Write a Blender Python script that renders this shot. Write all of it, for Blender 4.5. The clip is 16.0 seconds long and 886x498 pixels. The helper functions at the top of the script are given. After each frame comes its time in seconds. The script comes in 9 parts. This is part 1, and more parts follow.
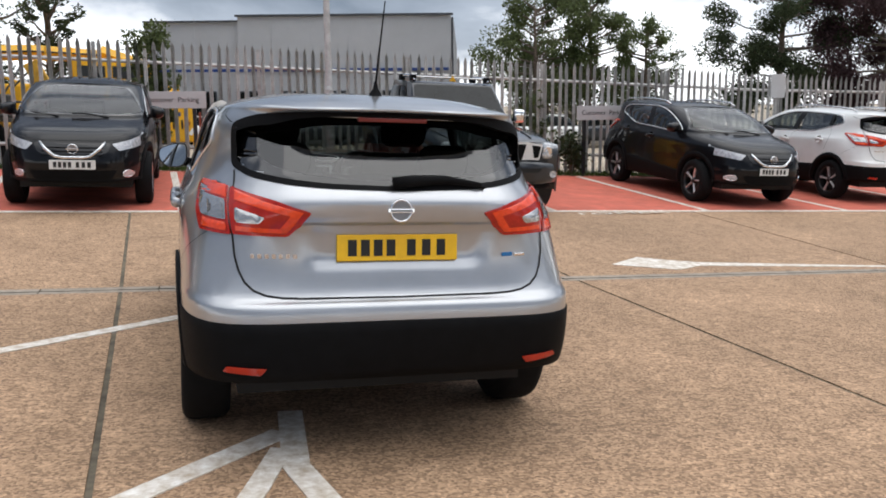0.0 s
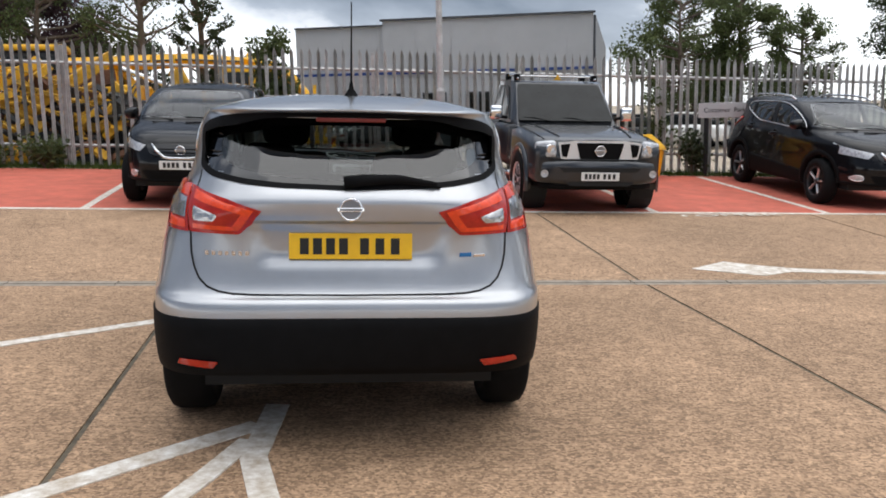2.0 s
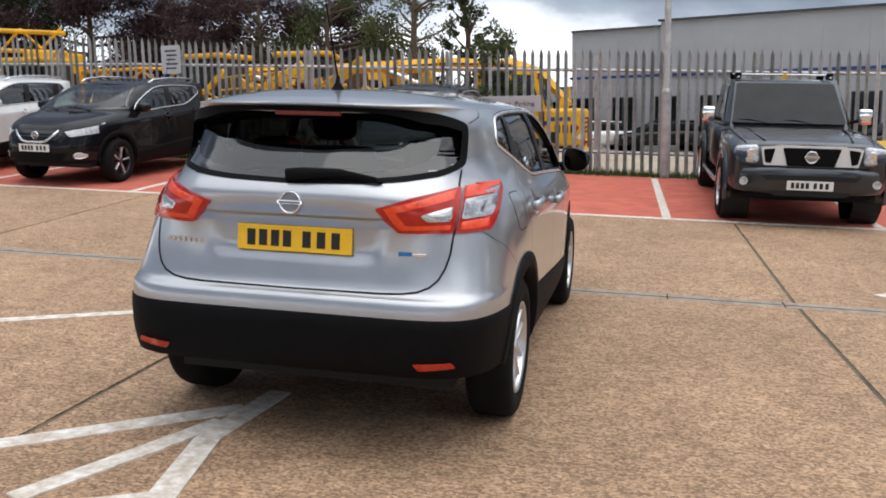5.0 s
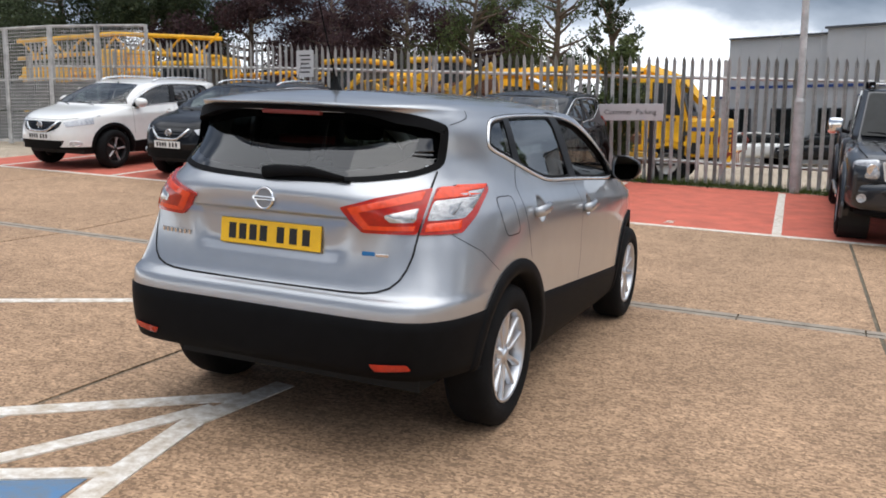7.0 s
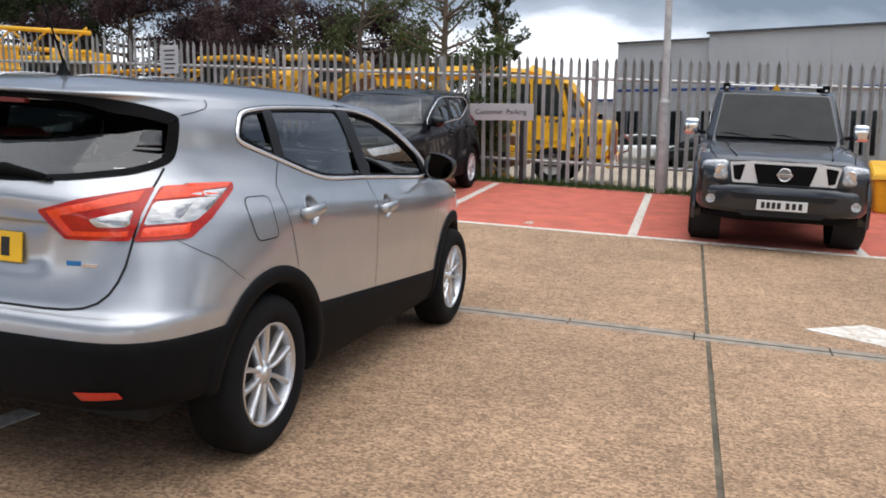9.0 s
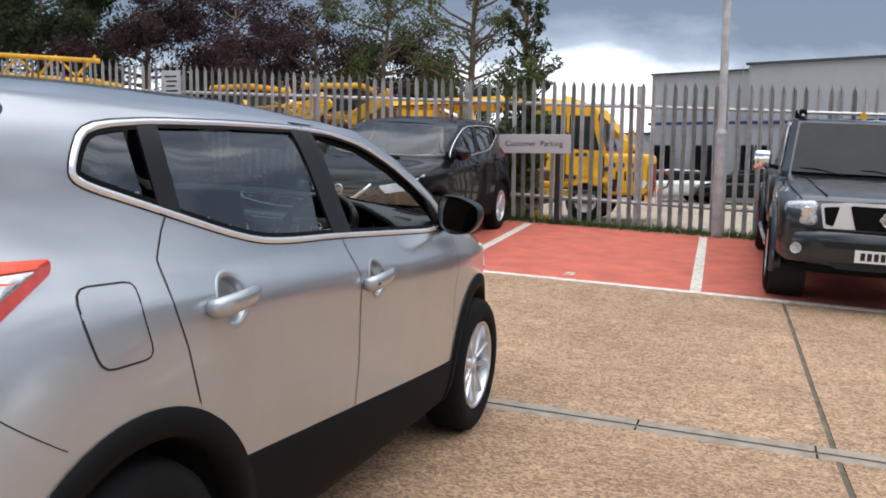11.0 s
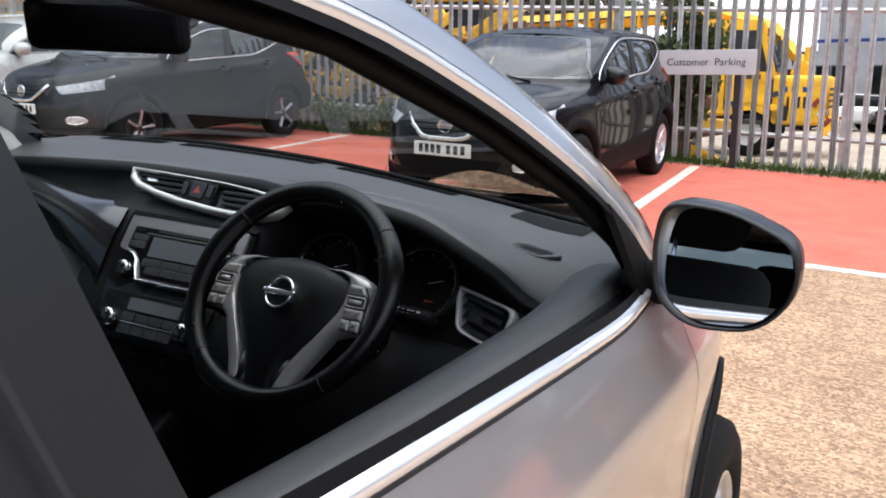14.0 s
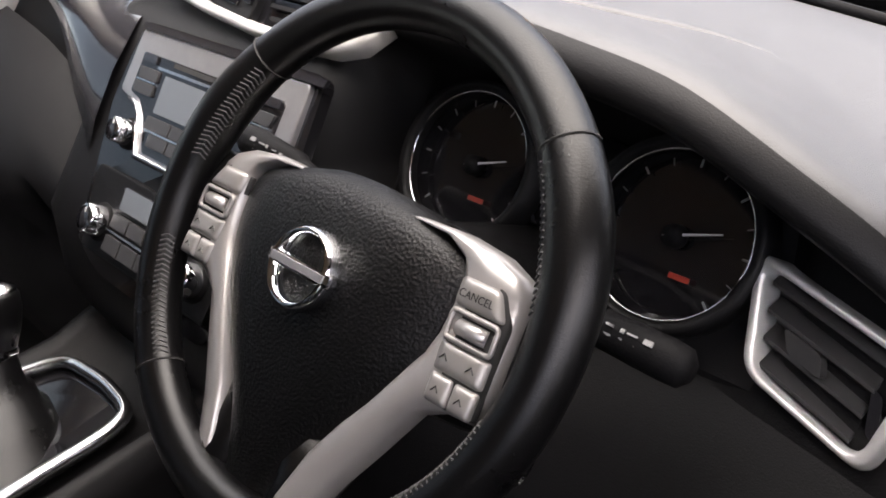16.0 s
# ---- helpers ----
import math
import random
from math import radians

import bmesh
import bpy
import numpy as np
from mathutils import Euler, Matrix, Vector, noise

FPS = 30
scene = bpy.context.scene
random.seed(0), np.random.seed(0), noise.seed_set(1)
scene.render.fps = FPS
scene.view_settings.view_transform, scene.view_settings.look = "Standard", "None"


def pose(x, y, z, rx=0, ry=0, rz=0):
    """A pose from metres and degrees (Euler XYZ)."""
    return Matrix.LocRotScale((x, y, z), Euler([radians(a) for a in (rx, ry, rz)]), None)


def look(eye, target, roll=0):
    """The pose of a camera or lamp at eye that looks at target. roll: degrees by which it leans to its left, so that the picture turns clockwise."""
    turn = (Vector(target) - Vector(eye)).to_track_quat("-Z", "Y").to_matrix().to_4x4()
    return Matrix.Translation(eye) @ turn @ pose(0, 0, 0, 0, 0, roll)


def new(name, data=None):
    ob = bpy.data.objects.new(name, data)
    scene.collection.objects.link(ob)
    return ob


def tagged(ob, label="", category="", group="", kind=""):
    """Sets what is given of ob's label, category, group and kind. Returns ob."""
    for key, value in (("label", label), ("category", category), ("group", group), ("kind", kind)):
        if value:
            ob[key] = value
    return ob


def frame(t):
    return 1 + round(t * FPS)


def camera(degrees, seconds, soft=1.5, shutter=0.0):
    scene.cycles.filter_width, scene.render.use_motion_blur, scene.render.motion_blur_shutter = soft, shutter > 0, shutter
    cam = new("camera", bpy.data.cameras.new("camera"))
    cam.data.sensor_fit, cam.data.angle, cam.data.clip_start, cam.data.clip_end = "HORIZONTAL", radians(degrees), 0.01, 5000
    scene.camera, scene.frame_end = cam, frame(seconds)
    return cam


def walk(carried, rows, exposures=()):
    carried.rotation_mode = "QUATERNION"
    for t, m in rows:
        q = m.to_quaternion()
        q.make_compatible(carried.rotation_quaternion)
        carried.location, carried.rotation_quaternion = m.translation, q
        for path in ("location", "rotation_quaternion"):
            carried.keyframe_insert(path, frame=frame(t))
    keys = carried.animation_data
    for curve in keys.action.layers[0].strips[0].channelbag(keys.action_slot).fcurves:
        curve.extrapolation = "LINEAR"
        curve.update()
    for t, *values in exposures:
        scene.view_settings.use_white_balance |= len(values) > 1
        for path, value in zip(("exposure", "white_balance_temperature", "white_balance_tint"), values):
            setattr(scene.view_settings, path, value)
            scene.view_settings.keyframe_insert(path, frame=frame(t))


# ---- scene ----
cam = camera(54.3, 16.0, soft=1.8)
PATH = [
    (0, (-0.789, -3.401, 1.556), (-0.235, -1.507, 1.228), -0.4),
    (0.5, (-0.588, -3.341, 1.568), (-0.140, -1.418, 1.248), -0.3),
    (1, (-0.393, -3.407, 1.557), (-0.012, -1.472, 1.226), -0.7),
    (1.5, (-0.130, -3.560, 1.562), (0.169, -1.608, 1.247), -0.3),
    (2, (0.055, -3.538, 1.537), (0.257, -1.574, 1.215), -1.2),
    (2.5, (0.277, -3.426, 1.543), (0.394, -1.455, 1.224), -0.5),
    (3, (0.472, -3.411, 1.531), (0.486, -1.435, 1.219), -0.5),
    (3.5, (0.825, -3.505, 1.533), (0.719, -1.530, 1.239), -0.6),
    (4, (1.061, -3.497, 1.508), (0.859, -1.527, 1.230), -1.8),
    (4.5, (1.275, -3.392, 1.486), (0.932, -1.444, 1.192), -1.5),
    (6.8, (2.193, -3.021, 1.426), (1.428, -1.196, 1.141), 0.2),
    (7, (2.239, -2.993, 1.439), (1.433, -1.185, 1.155), 0.3),
    (7.5, (2.456, -2.945, 1.437), (1.524, -1.195, 1.176), 0.8),
    (8, (2.680, -2.853, 1.431), (1.932, -1.021, 1.141), 0.4),
    (8.2, (2.724, -2.800, 1.428), (2.129, -0.917, 1.115), 0.2),
    (10.3, (2.427, -1.300, 1.367), (1.748, 0.570, 1.169), 1.2),
    (10.5, (2.352, -1.133, 1.369), (1.654, 0.731, 1.172), 0.9),
    (11, (2.190, -0.741, 1.392), (1.521, 1.133, 1.190), 0.8),
    (11.5, (2.067, -0.267, 1.379), (1.348, 1.590, 1.189), 0.3),
    (12, (1.918, 0.099, 1.380), (1.122, 1.924, 1.197), 0.3),
    (12.5, (1.714, 0.517, 1.405), (0.924, 2.336, 1.147), 0.2),
    (13, (1.575, 0.925, 1.380), (0.757, 2.733, 1.129), 0),
    (13.6, (1.386, 1.381, 1.392), (0.468, 3.131, 1.087), -0.11),
    (14, (1.186, 1.660, 1.397), (0.260, 3.392, 1.023), 0.47),
    (14.2, (1.117, 1.762, 1.402), (0.180, 3.479, 0.987), 0.42),
    (14.5, (1.055, 1.890, 1.401), (0.062, 3.560, 0.928), -0.04),
    (14.7, (1.021, 1.985, 1.390), (-0.032, 3.617, 0.911), -0.57),
    (15, (0.970, 2.129, 1.381), (-0.209, 3.651, 0.842), -0.84),
    (15.3, (0.909, 2.231, 1.361), (-0.348, 3.663, 0.754), -1.17),
    (15.5, (0.869, 2.284, 1.349), (-0.418, 3.667, 0.694), -1.45),
    (15.7, (0.821, 2.331, 1.339), (-0.468, 3.658, 0.579), -1.55),
    (16, (0.777, 2.374, 1.323), (-0.504, 3.649, 0.467), -1.56),
]
EXPOSURES = [(0, -0.22, 6320, 10), (4.5, -0.2, 6320, 10), (8, -0.12, 6250, 10), (10.5, -0.06, 6180, 10), (12, 0.02, 6040, 10), (12.5, -0.04, 6000, 10), (13.5, 0.48, 6060, 12), (14, 0.68, 6150, 12), (14.5, 1.5, 6320, 14), (15, 1.85, 6420, 17), (15.5, 2.25, 6750, 18), (16, 2.47, 7150, 21)]
walk(cam, [(t, look(e, a, r)) for t, e, a, r in PATH], EXPOSURES)

# ---- light ----
# Broken cloud over a bright horizon, with a soft high sun behind it.
SUN_AZ, SUN_EL = radians(100), radians(75)
world = bpy.data.worlds.new("world")
scene.world = world
world.use_nodes = True
wn, wl = world.node_tree.nodes, world.node_tree.links
wn.clear()
w_out = wn.new("ShaderNodeOutputWorld")
w_bg = wn.new("ShaderNodeBackground")
w_sky = wn.new("ShaderNodeTexSky")
w_sky.sky_type = "NISHITA"
w_sky.sun_disc = False
w_sky.sun_elevation, w_sky.sun_rotation = SUN_EL, SUN_AZ
w_co = wn.new("ShaderNodeTexCoord")
w_sep = wn.new("ShaderNodeSeparateXYZ")
wl.new(w_co.outputs["Generated"], w_sep.inputs[0])


def w_math(op, a, b=None, c=None):
    n = wn.new("ShaderNodeMath")
    n.operation = op
    for i, v in enumerate((a, b, c)):
        if v is None:
            continue
        if isinstance(v, (int, float)):
            n.inputs[i].default_value = v
        else:
            wl.new(v, n.inputs[i])
    return n.outputs[0]


# heaped cloud: white heads low over the horizon, slate-grey undersides above them
w_map = wn.new("ShaderNodeMapping")
w_map.inputs["Scale"].default_value = (1.0, 1.0, 2.6)
w_map.inputs["Location"].default_value = (0.35, 0.1, 0.0)
wl.new(w_co.outputs["Generated"], w_map.inputs["Vector"])
w_n1 = wn.new("ShaderNodeTexNoise")
w_n1.inputs["Scale"].default_value = 2.1
w_n1.inputs["Detail"].default_value = 10
w_n1.inputs["Roughness"].default_value = 0.54
w_n1.inputs["Distortion"].default_value = 0.25
wl.new(w_map.outputs[0], w_n1.inputs["Vector"])
w_ramp = wn.new("ShaderNodeValToRGB")
w_el = w_ramp.color_ramp.elements
w_el[0].position, w_el[0].color = 0.36, (1.35, 1.36, 1.38, 1)
w_el[1].position, w_el[1].color = 0.66, (0.17, 0.2, 0.255, 1)
for w_pos, w_col in ((0.465, (0.86, 0.88, 0.92, 1)), (0.52, (0.42, 0.46, 0.53, 1))):
    w_e = w_el.new(w_pos)
    w_e.color = w_col
# low sky bright, a dark sheet above it, broken again overhead
w_thick = w_math("MULTIPLY", w_math("MINIMUM", w_math("MAXIMUM", w_math("SUBTRACT", w_sep.outputs[2], 0.09), -0.07), 0.085), 2.5)
w_thin = w_math("MULTIPLY", w_math("MAXIMUM", w_math("SUBTRACT", w_sep.outputs[2], 0.32), 0.0), 0.44)
# the cloud thins round the hidden sun
w_dot = wn.new("ShaderNodeVectorMath")
w_dot.operation = "DOT_PRODUCT"
w_dot.inputs[1].default_value = (math.sin(SUN_AZ) * math.cos(SUN_EL), math.cos(SUN_AZ) * math.cos(SUN_EL), math.sin(SUN_EL))
wl.new(w_co.outputs["Generated"], w_dot.inputs[0])
w_glow = w_math("MULTIPLY", w_math("POWER", w_math("MAXIMUM", w_dot.outputs["Value"], 0.0), 2.0), 0.42)
w_veil = w_math("SUBTRACT", w_math("SUBTRACT", w_thick, w_thin), w_glow)
wl.new(w_math("ADD", w_n1.outputs["Fac"], w_veil), w_ramp.inputs[0])
w_sc = wn.new("ShaderNodeMix")
w_sc.data_type = "RGBA"
w_sc.inputs[0].default_value = 0.86
w_mul = wn.new("ShaderNodeMix")
w_mul.data_type = "RGBA"
w_mul.blend_type = "MULTIPLY"
w_mul.inputs[0].default_value = 1.0
wl.new(w_sky.outputs[0], w_mul.inputs[6])
w_mul.inputs[7].default_value = (0.1, 0.1, 0.1, 1)
wl.new(w_mul.outputs[2], w_sc.inputs[6])
wl.new(w_ramp.outputs[0], w_sc.inputs[7])
wl.new(w_sc.outputs[2], w_bg.inputs["Color"])
w_bg.inputs["Strength"].default_value = 1.45
wl.new(w_bg.outputs[0], w_out.inputs[0])

sun = new("sun", bpy.data.lights.new("sun", "SUN"))
sun.data.energy = 1.05
sun.data.angle = radians(66)
sun.data.color = (1.0, 0.95, 0.87)
sun.matrix_world = look(
    (40 * math.sin(SUN_AZ) * math.cos(SUN_EL), 40 * math.cos(SUN_AZ) * math.cos(SUN_EL), 40 * math.sin(SUN_EL)), (0, 0, 0)
)


# ---- materials ----
def mat(name, color, rough=0.5, metal=0.0, vary=0.0, scale=8.0, bump=0.0, bscale=60.0, coat=0.0, spec=0.5, stretch=None, second=None, island=0.0, coat_rough=0.04):
    """Principled material with two scales of colour noise and a fine bump, in object metres."""
    m = bpy.data.materials.new(name)
    m.use_nodes = True
    nt = m.node_tree
    n, l = nt.nodes, nt.links
    b = n["Principled BSDF"]
    b.inputs["Base Color"].default_value = (*color, 1)
    b.inputs["Roughness"].default_value = rough
    b.inputs["Metallic"].default_value = metal
    b.inputs["Coat Weight"].default_value = coat
    b.inputs["Coat Roughness"].default_value = coat_rough
    b.inputs["Specular IOR Level"].default_value = spec
    co = n.new("ShaderNodeTexCoord")
    vec = co.outputs["Object"]
    if stretch:
        mp = n.new("ShaderNodeMapping")
        mp.inputs["Scale"].default_value = stretch
        l.new(vec, mp.inputs["Vector"])
        vec = mp.outputs[0]
    if vary or second:
        a = n.new("ShaderNodeTexNoise")
        a.inputs["Scale"].default_value = scale
        a.inputs["Detail"].default_value = 8
        a.inputs["Roughness"].default_value = 0.65
        l.new(vec, a.inputs["Vector"])
        r = n.new("ShaderNodeValToRGB")
        lo = second or tuple(c * (1 - vary) for c in color)
        hi = color if second else tuple(min(1, c * (1 + vary)) for c in color)
        r.color_ramp.elements[0].position, r.color_ramp.elements[0].color = 0.32, (*lo, 1)
        r.color_ramp.elements[1].position, r.color_ramp.elements[1].color = 0.68, (*hi, 1)
        l.new(a.outputs["Fac"], r.inputs[0])
        out = r.outputs[0]
        if island:
            oi = n.new("ShaderNodeObjectInfo")
            mr = n.new("ShaderNodeMapRange")
            mr.inputs[3].default_value, mr.inputs[4].default_value = 1 - island, 1 + island
            l.new(oi.outputs["Random"], mr.inputs[0])
            mm = n.new("ShaderNodeVectorMath")
            mm.operation = "SCALE"
            l.new(out, mm.inputs[0])
            l.new(mr.outputs[0], mm.inputs["Scale"])
            out = mm.outputs[0]
        l.new(out, b.inputs["Base Color"])
        ro = n.new("ShaderNodeMapRange")
        ro.inputs[3].default_value, ro.inputs[4].default_value = max(0.02, rough - 0.1 * vary), min(1, rough + 0.25 * vary)
        l.new(a.outputs["Fac"], ro.inputs[0])
        l.new(ro.outputs[0], b.inputs["Roughness"])
    if bump:
        t = n.new("ShaderNodeTexNoise")
        t.inputs["Scale"].default_value = bscale
        t.inputs["Detail"].default_value = 4
        l.new(vec, t.inputs["Vector"])
        bp = n.new("ShaderNodeBump")
        bp.inputs["Strength"].default_value = bump
        bp.inputs["Distance"].default_value = 0.004
        l.new(t.outputs["Fac"], bp.inputs["Height"])
        l.new(bp.outputs[0], b.inputs["Normal"])
    return m


def paint(name, color, metal):
    m = mat(name, color, 0.29, metal, 0.06, 3.0, coat=1.0, coat_rough=0.06)
    return m


def glass(name, tint, f0):
    """Thin tinted sheet: clear when faced, glossier at a glance, the same from both sides."""
    m = bpy.data.materials.new(name)
    m.use_nodes = True
    n, l = m.node_tree.nodes, m.node_tree.links
    n.clear()
    out = n.new("ShaderNodeOutputMaterial")
    tr = n.new("ShaderNodeBsdfTransparent")
    tr.inputs[0].default_value = (*tint, 1)
    gl = n.new("ShaderNodeBsdfGlossy")
    gl.inputs["Roughness"].default_value = 0.01
    lw = n.new("ShaderNodeLayerWeight")
    lw.inputs["Blend"].default_value = 0.5
    pw = n.new("ShaderNodeMath")
    pw.operation = "POWER"
    pw.inputs[1].default_value = 4.0
    mr = n.new("ShaderNodeMapRange")
    mr.inputs[3].default_value = f0
    l.new(lw.outputs["Facing"], pw.inputs[0])
    l.new(pw.outputs[0], mr.inputs[0])
    mx = n.new("ShaderNodeMixShader")
    l.new(mr.outputs[0], mx.inputs[0])
    l.new(tr.outputs[0], mx.inputs[1])
    l.new(gl.outputs[0], mx.inputs[2])
    l.new(mx.outputs[0], out.inputs[0])
    return m


def leaf_material(name, color):
    """Thin leaf: light comes through it, and no two leaves have quite one colour."""
    m = mat(name, color, 0.55, vary=0.45, scale=1.2, spec=0.2)
    n, l = m.node_tree.nodes, m.node_tree.links
    b = n["Principled BSDF"]
    out = next(q for q in n if q.type == "OUTPUT_MATERIAL")
    gm = n.new("ShaderNodeNewGeometry")
    mr = n.new("ShaderNodeMapRange")
    mr.inputs[3].default_value, mr.inputs[4].default_value = 0.6, 1.5
    l.new(gm.outputs["Random Per Island"], mr.inputs[0])
    sc = n.new("ShaderNodeVectorMath")
    sc.operation = "SCALE"
    l.new(b.inputs["Base Color"].links[0].from_socket, sc.inputs[0])
    l.new(mr.outputs[0], sc.inputs["Scale"])
    l.new(sc.outputs[0], b.inputs["Base Color"])
    tr = n.new("ShaderNodeBsdfTranslucent")
    l.new(sc.outputs[0], tr.inputs[0])
    mx = n.new("ShaderNodeMixShader")
    mx.inputs[0].default_value = 0.4
    l.new(b.outputs[0], mx.inputs[1])
    l.new(tr.outputs[0], mx.inputs[2])
    l.new(mx.outputs[0], out.inputs[0])
    return m


def concrete_material(name, base, dark, groove):
    """Brushed concrete with exposed aggregate, tyre-worn and stained."""
    m = bpy.data.materials.new(name)
    m.use_nodes = True
    n, l = m.node_tree.nodes, m.node_tree.links
    b = n["Principled BSDF"]
    b.inputs["Roughness"].default_value = 0.85
    co = n.new("ShaderNodeNewGeometry").outputs["Position"]

    def tex(scale, detail=6, stretch=(1, 1, 1), rough=0.6):
        mp = n.new("ShaderNodeMapping")
        mp.inputs["Scale"].default_value = stretch
        l.new(co, mp.inputs["Vector"])
        t = n.new("ShaderNodeTexNoise")
        t.inputs["Scale"].default_value = scale
        t.inputs["Detail"].default_value = detail
        t.inputs["Roughness"].default_value = rough
        l.new(mp.outputs[0], t.inputs["Vector"])
        return t.outputs["Fac"]

    def ramp(fac, p0, c0, p1, c1):
        r = n.new("ShaderNodeValToRGB")
        r.color_ramp.elements[0].position, r.color_ramp.elements[0].color = p0, (*c0, 1)
        r.color_ramp.elements[1].position, r.color_ramp.elements[1].color = p1, (*c1, 1)
        l.new(fac, r.inputs[0])
        return r.outputs[0]

    def mixc(mode, f, a, c):
        x = n.new("ShaderNodeMix")
        x.data_type, x.blend_type = "RGBA", mode
        x.inputs[0].default_value = f
        l.new(a, x.inputs[6])
        l.new(c, x.inputs[7])
        return x.outputs[2]

    large = tex(0.55, 5)
    col = ramp(large, 0.3, dark, 0.7, base)
    vo = n.new("ShaderNodeTexVoronoi")
    vo.inputs["Scale"].default_value = 75
    l.new(co, vo.inputs["Vector"])
    sep = n.new("ShaderNodeSeparateColor")
    l.new(vo.outputs["Color"], sep.inputs[0])
    speck = ramp(sep.outputs[0], 0.0, (0.46, 0.42, 0.38), 1.0, (1.58, 1.54, 1.48))
    col = mixc("MULTIPLY", 0.85, col, speck)
    brush = tex(22, 3, groove)
    col = mixc("MULTIPLY", 0.8, col, ramp(brush, 0.31, (0.72, 0.69, 0.65), 0.6, (1.09, 1.09, 1.09)))
    fine = tex(9, 8)
    col = mixc("MULTIPLY", 0.7, col, ramp(fine, 0.32, (0.74, 0.72, 0.7), 0.68, (1.14, 1.14, 1.14)))
    stain = tex(1.7, 4)
    col = mixc("MULTIPLY", 0.5, col, ramp(stain, 0.33, (0.7, 0.68, 0.66), 0.5, (1, 1, 1)))
    l.new(col, b.inputs["Base Color"])
    bp = n.new("ShaderNodeBump")
    bp.inputs["Strength"].default_value = 0.8
    bp.inputs["Distance"].default_value = 0.004
    l.new(brush, bp.inputs["Height"])
    bp2 = n.new("ShaderNodeBump")
    bp2.inputs["Strength"].default_value = 0.45
    bp2.inputs["Distance"].default_value = 0.004
    l.new(vo.outputs["Distance"], bp2.inputs["Height"])
    l.new(bp.outputs[0], bp2.inputs["Normal"])
    l.new(bp2.outputs[0], b.inputs["Normal"])
    return m


M_SILVER = paint("silver_paint", (0.435, 0.449, 0.47), 0.72)
M_BLACKPAINT = mat("black_paint", (0.004, 0.0045, 0.006), 0.5, 0.0, 0.1, 3.0, coat=0.62, spec=0.05)
M_WHITEPAINT = paint("white_paint", (0.78, 0.78, 0.76), 0.0)
M_GREYPAINT = mat("dark_grey_paint", (0.022, 0.025, 0.031), 0.4, 0.5, 0.06, 3.0, coat=0.9, coat_rough=0.05)
M_CLAD = mat("black_plastic", (0.0045, 0.0045, 0.005), 0.62, vary=0.25, scale=12, bump=0.15, bscale=400, spec=0.1)
M_GLOSSBLACK = mat("gloss_black", (0.006, 0.006, 0.007), 0.08, spec=0.6)
M_GAP = mat("panel_gap", (0.008, 0.008, 0.008), 0.8)
M_RUBBER = mat("tyre_rubber", (0.007, 0.007, 0.0075), 0.8, spec=0.15, vary=0.3, scale=9, bump=0.3, bscale=120)
M_ALLOY = mat("alloy_silver", (0.62, 0.63, 0.65), 0.28, 0.85, vary=0.06, scale=20, coat=0.5)
M_DARKALLOY = mat("dark_alloy", (0.03, 0.03, 0.032), 0.3, 0.6, coat=0.6)
M_CHROME = mat("chrome", (0.82, 0.83, 0.85), 0.06, 1.0)
M_SATIN = mat("satin_metal_trim", (0.72, 0.73, 0.74), 0.2, 1.0)
M_GLASS = glass("clear_tinted_glass", (0.3, 0.35, 0.34), 0.1)
M_PRIVACY = glass("privacy_glass", (0.19, 0.22, 0.215), 0.095)
M_SIDEGLASS = glass("dark_side_glass", (0.19, 0.22, 0.215), 0.17)
M_SCREEN = glass("windscreen_glass", (0.86, 0.9, 0.88), 0.07)
M_FRIT = mat("black_glass_border", (0.003, 0.003, 0.0035), 0.03, spec=0.5, coat=0.8, coat_rough=0.01)
M_REDLENS = mat("red_lamp_lens", (0.45, 0.02, 0.006), 0.15, coat=0.4, vary=0.2, scale=12)
M_REDBRIGHT = mat("orange_red_lamp_lens", (0.78, 0.062, 0.012), 0.14, coat=0.5, spec=0.3, vary=0.15, scale=40)
M_CLEARLENS = mat("clear_lamp_lens", (0.5, 0.49, 0.48), 0.16, 0.75, coat=1.0, vary=0.2, scale=25, stretch=(1, 1, 4))
M_HEADLAMP = mat("headlamp_lens", (0.5, 0.515, 0.54), 0.1, 0.25, coat=1.0, vary=0.45, scale=25)
M_YPLATE = mat("yellow_plate", (0.85, 0.5, 0.01), 0.35, vary=0.05, scale=20)
M_WPLATE = mat("white_plate", (0.75, 0.75, 0.73), 0.35, vary=0.05, scale=20)
M_INK = mat("black_ink", (0.008, 0.008, 0.008), 0.45)
M_BLUE = mat("badge_blue", (0.02, 0.16, 0.4), 0.2)
M_CONCRETE = concrete_material("brushed_concrete", (0.44, 0.296, 0.19), (0.318, 0.213, 0.134), (0.25, 3.2, 1))
M_YARD = concrete_material("yard_concrete", (0.5, 0.44, 0.35), (0.36, 0.31, 0.25), (1, 1, 1))
M_REDTAR = mat("red_surfacing", (0.52, 0.125, 0.08), 0.85, vary=0.22, scale=3.0, bump=0.5, bscale=180)
M_LINE = mat("worn_white_line", (0.86, 0.83, 0.78), 0.75, scale=16, second=(0.46, 0.37, 0.27), bump=0.3, bscale=150)
M_BLUELINE = mat("worn_blue_marking", (0.09, 0.22, 0.42), 0.75, scale=14, second=(0.16, 0.2, 0.24), bump=0.3, bscale=150)
M_DRAIN = mat("drain_concrete", (0.3, 0.255, 0.205), 0.85, vary=0.25, scale=9, bump=0.4, bscale=120)
M_JOINT = mat("joint_sealant", (0.12, 0.1, 0.07), 0.9, vary=0.5, scale=6)
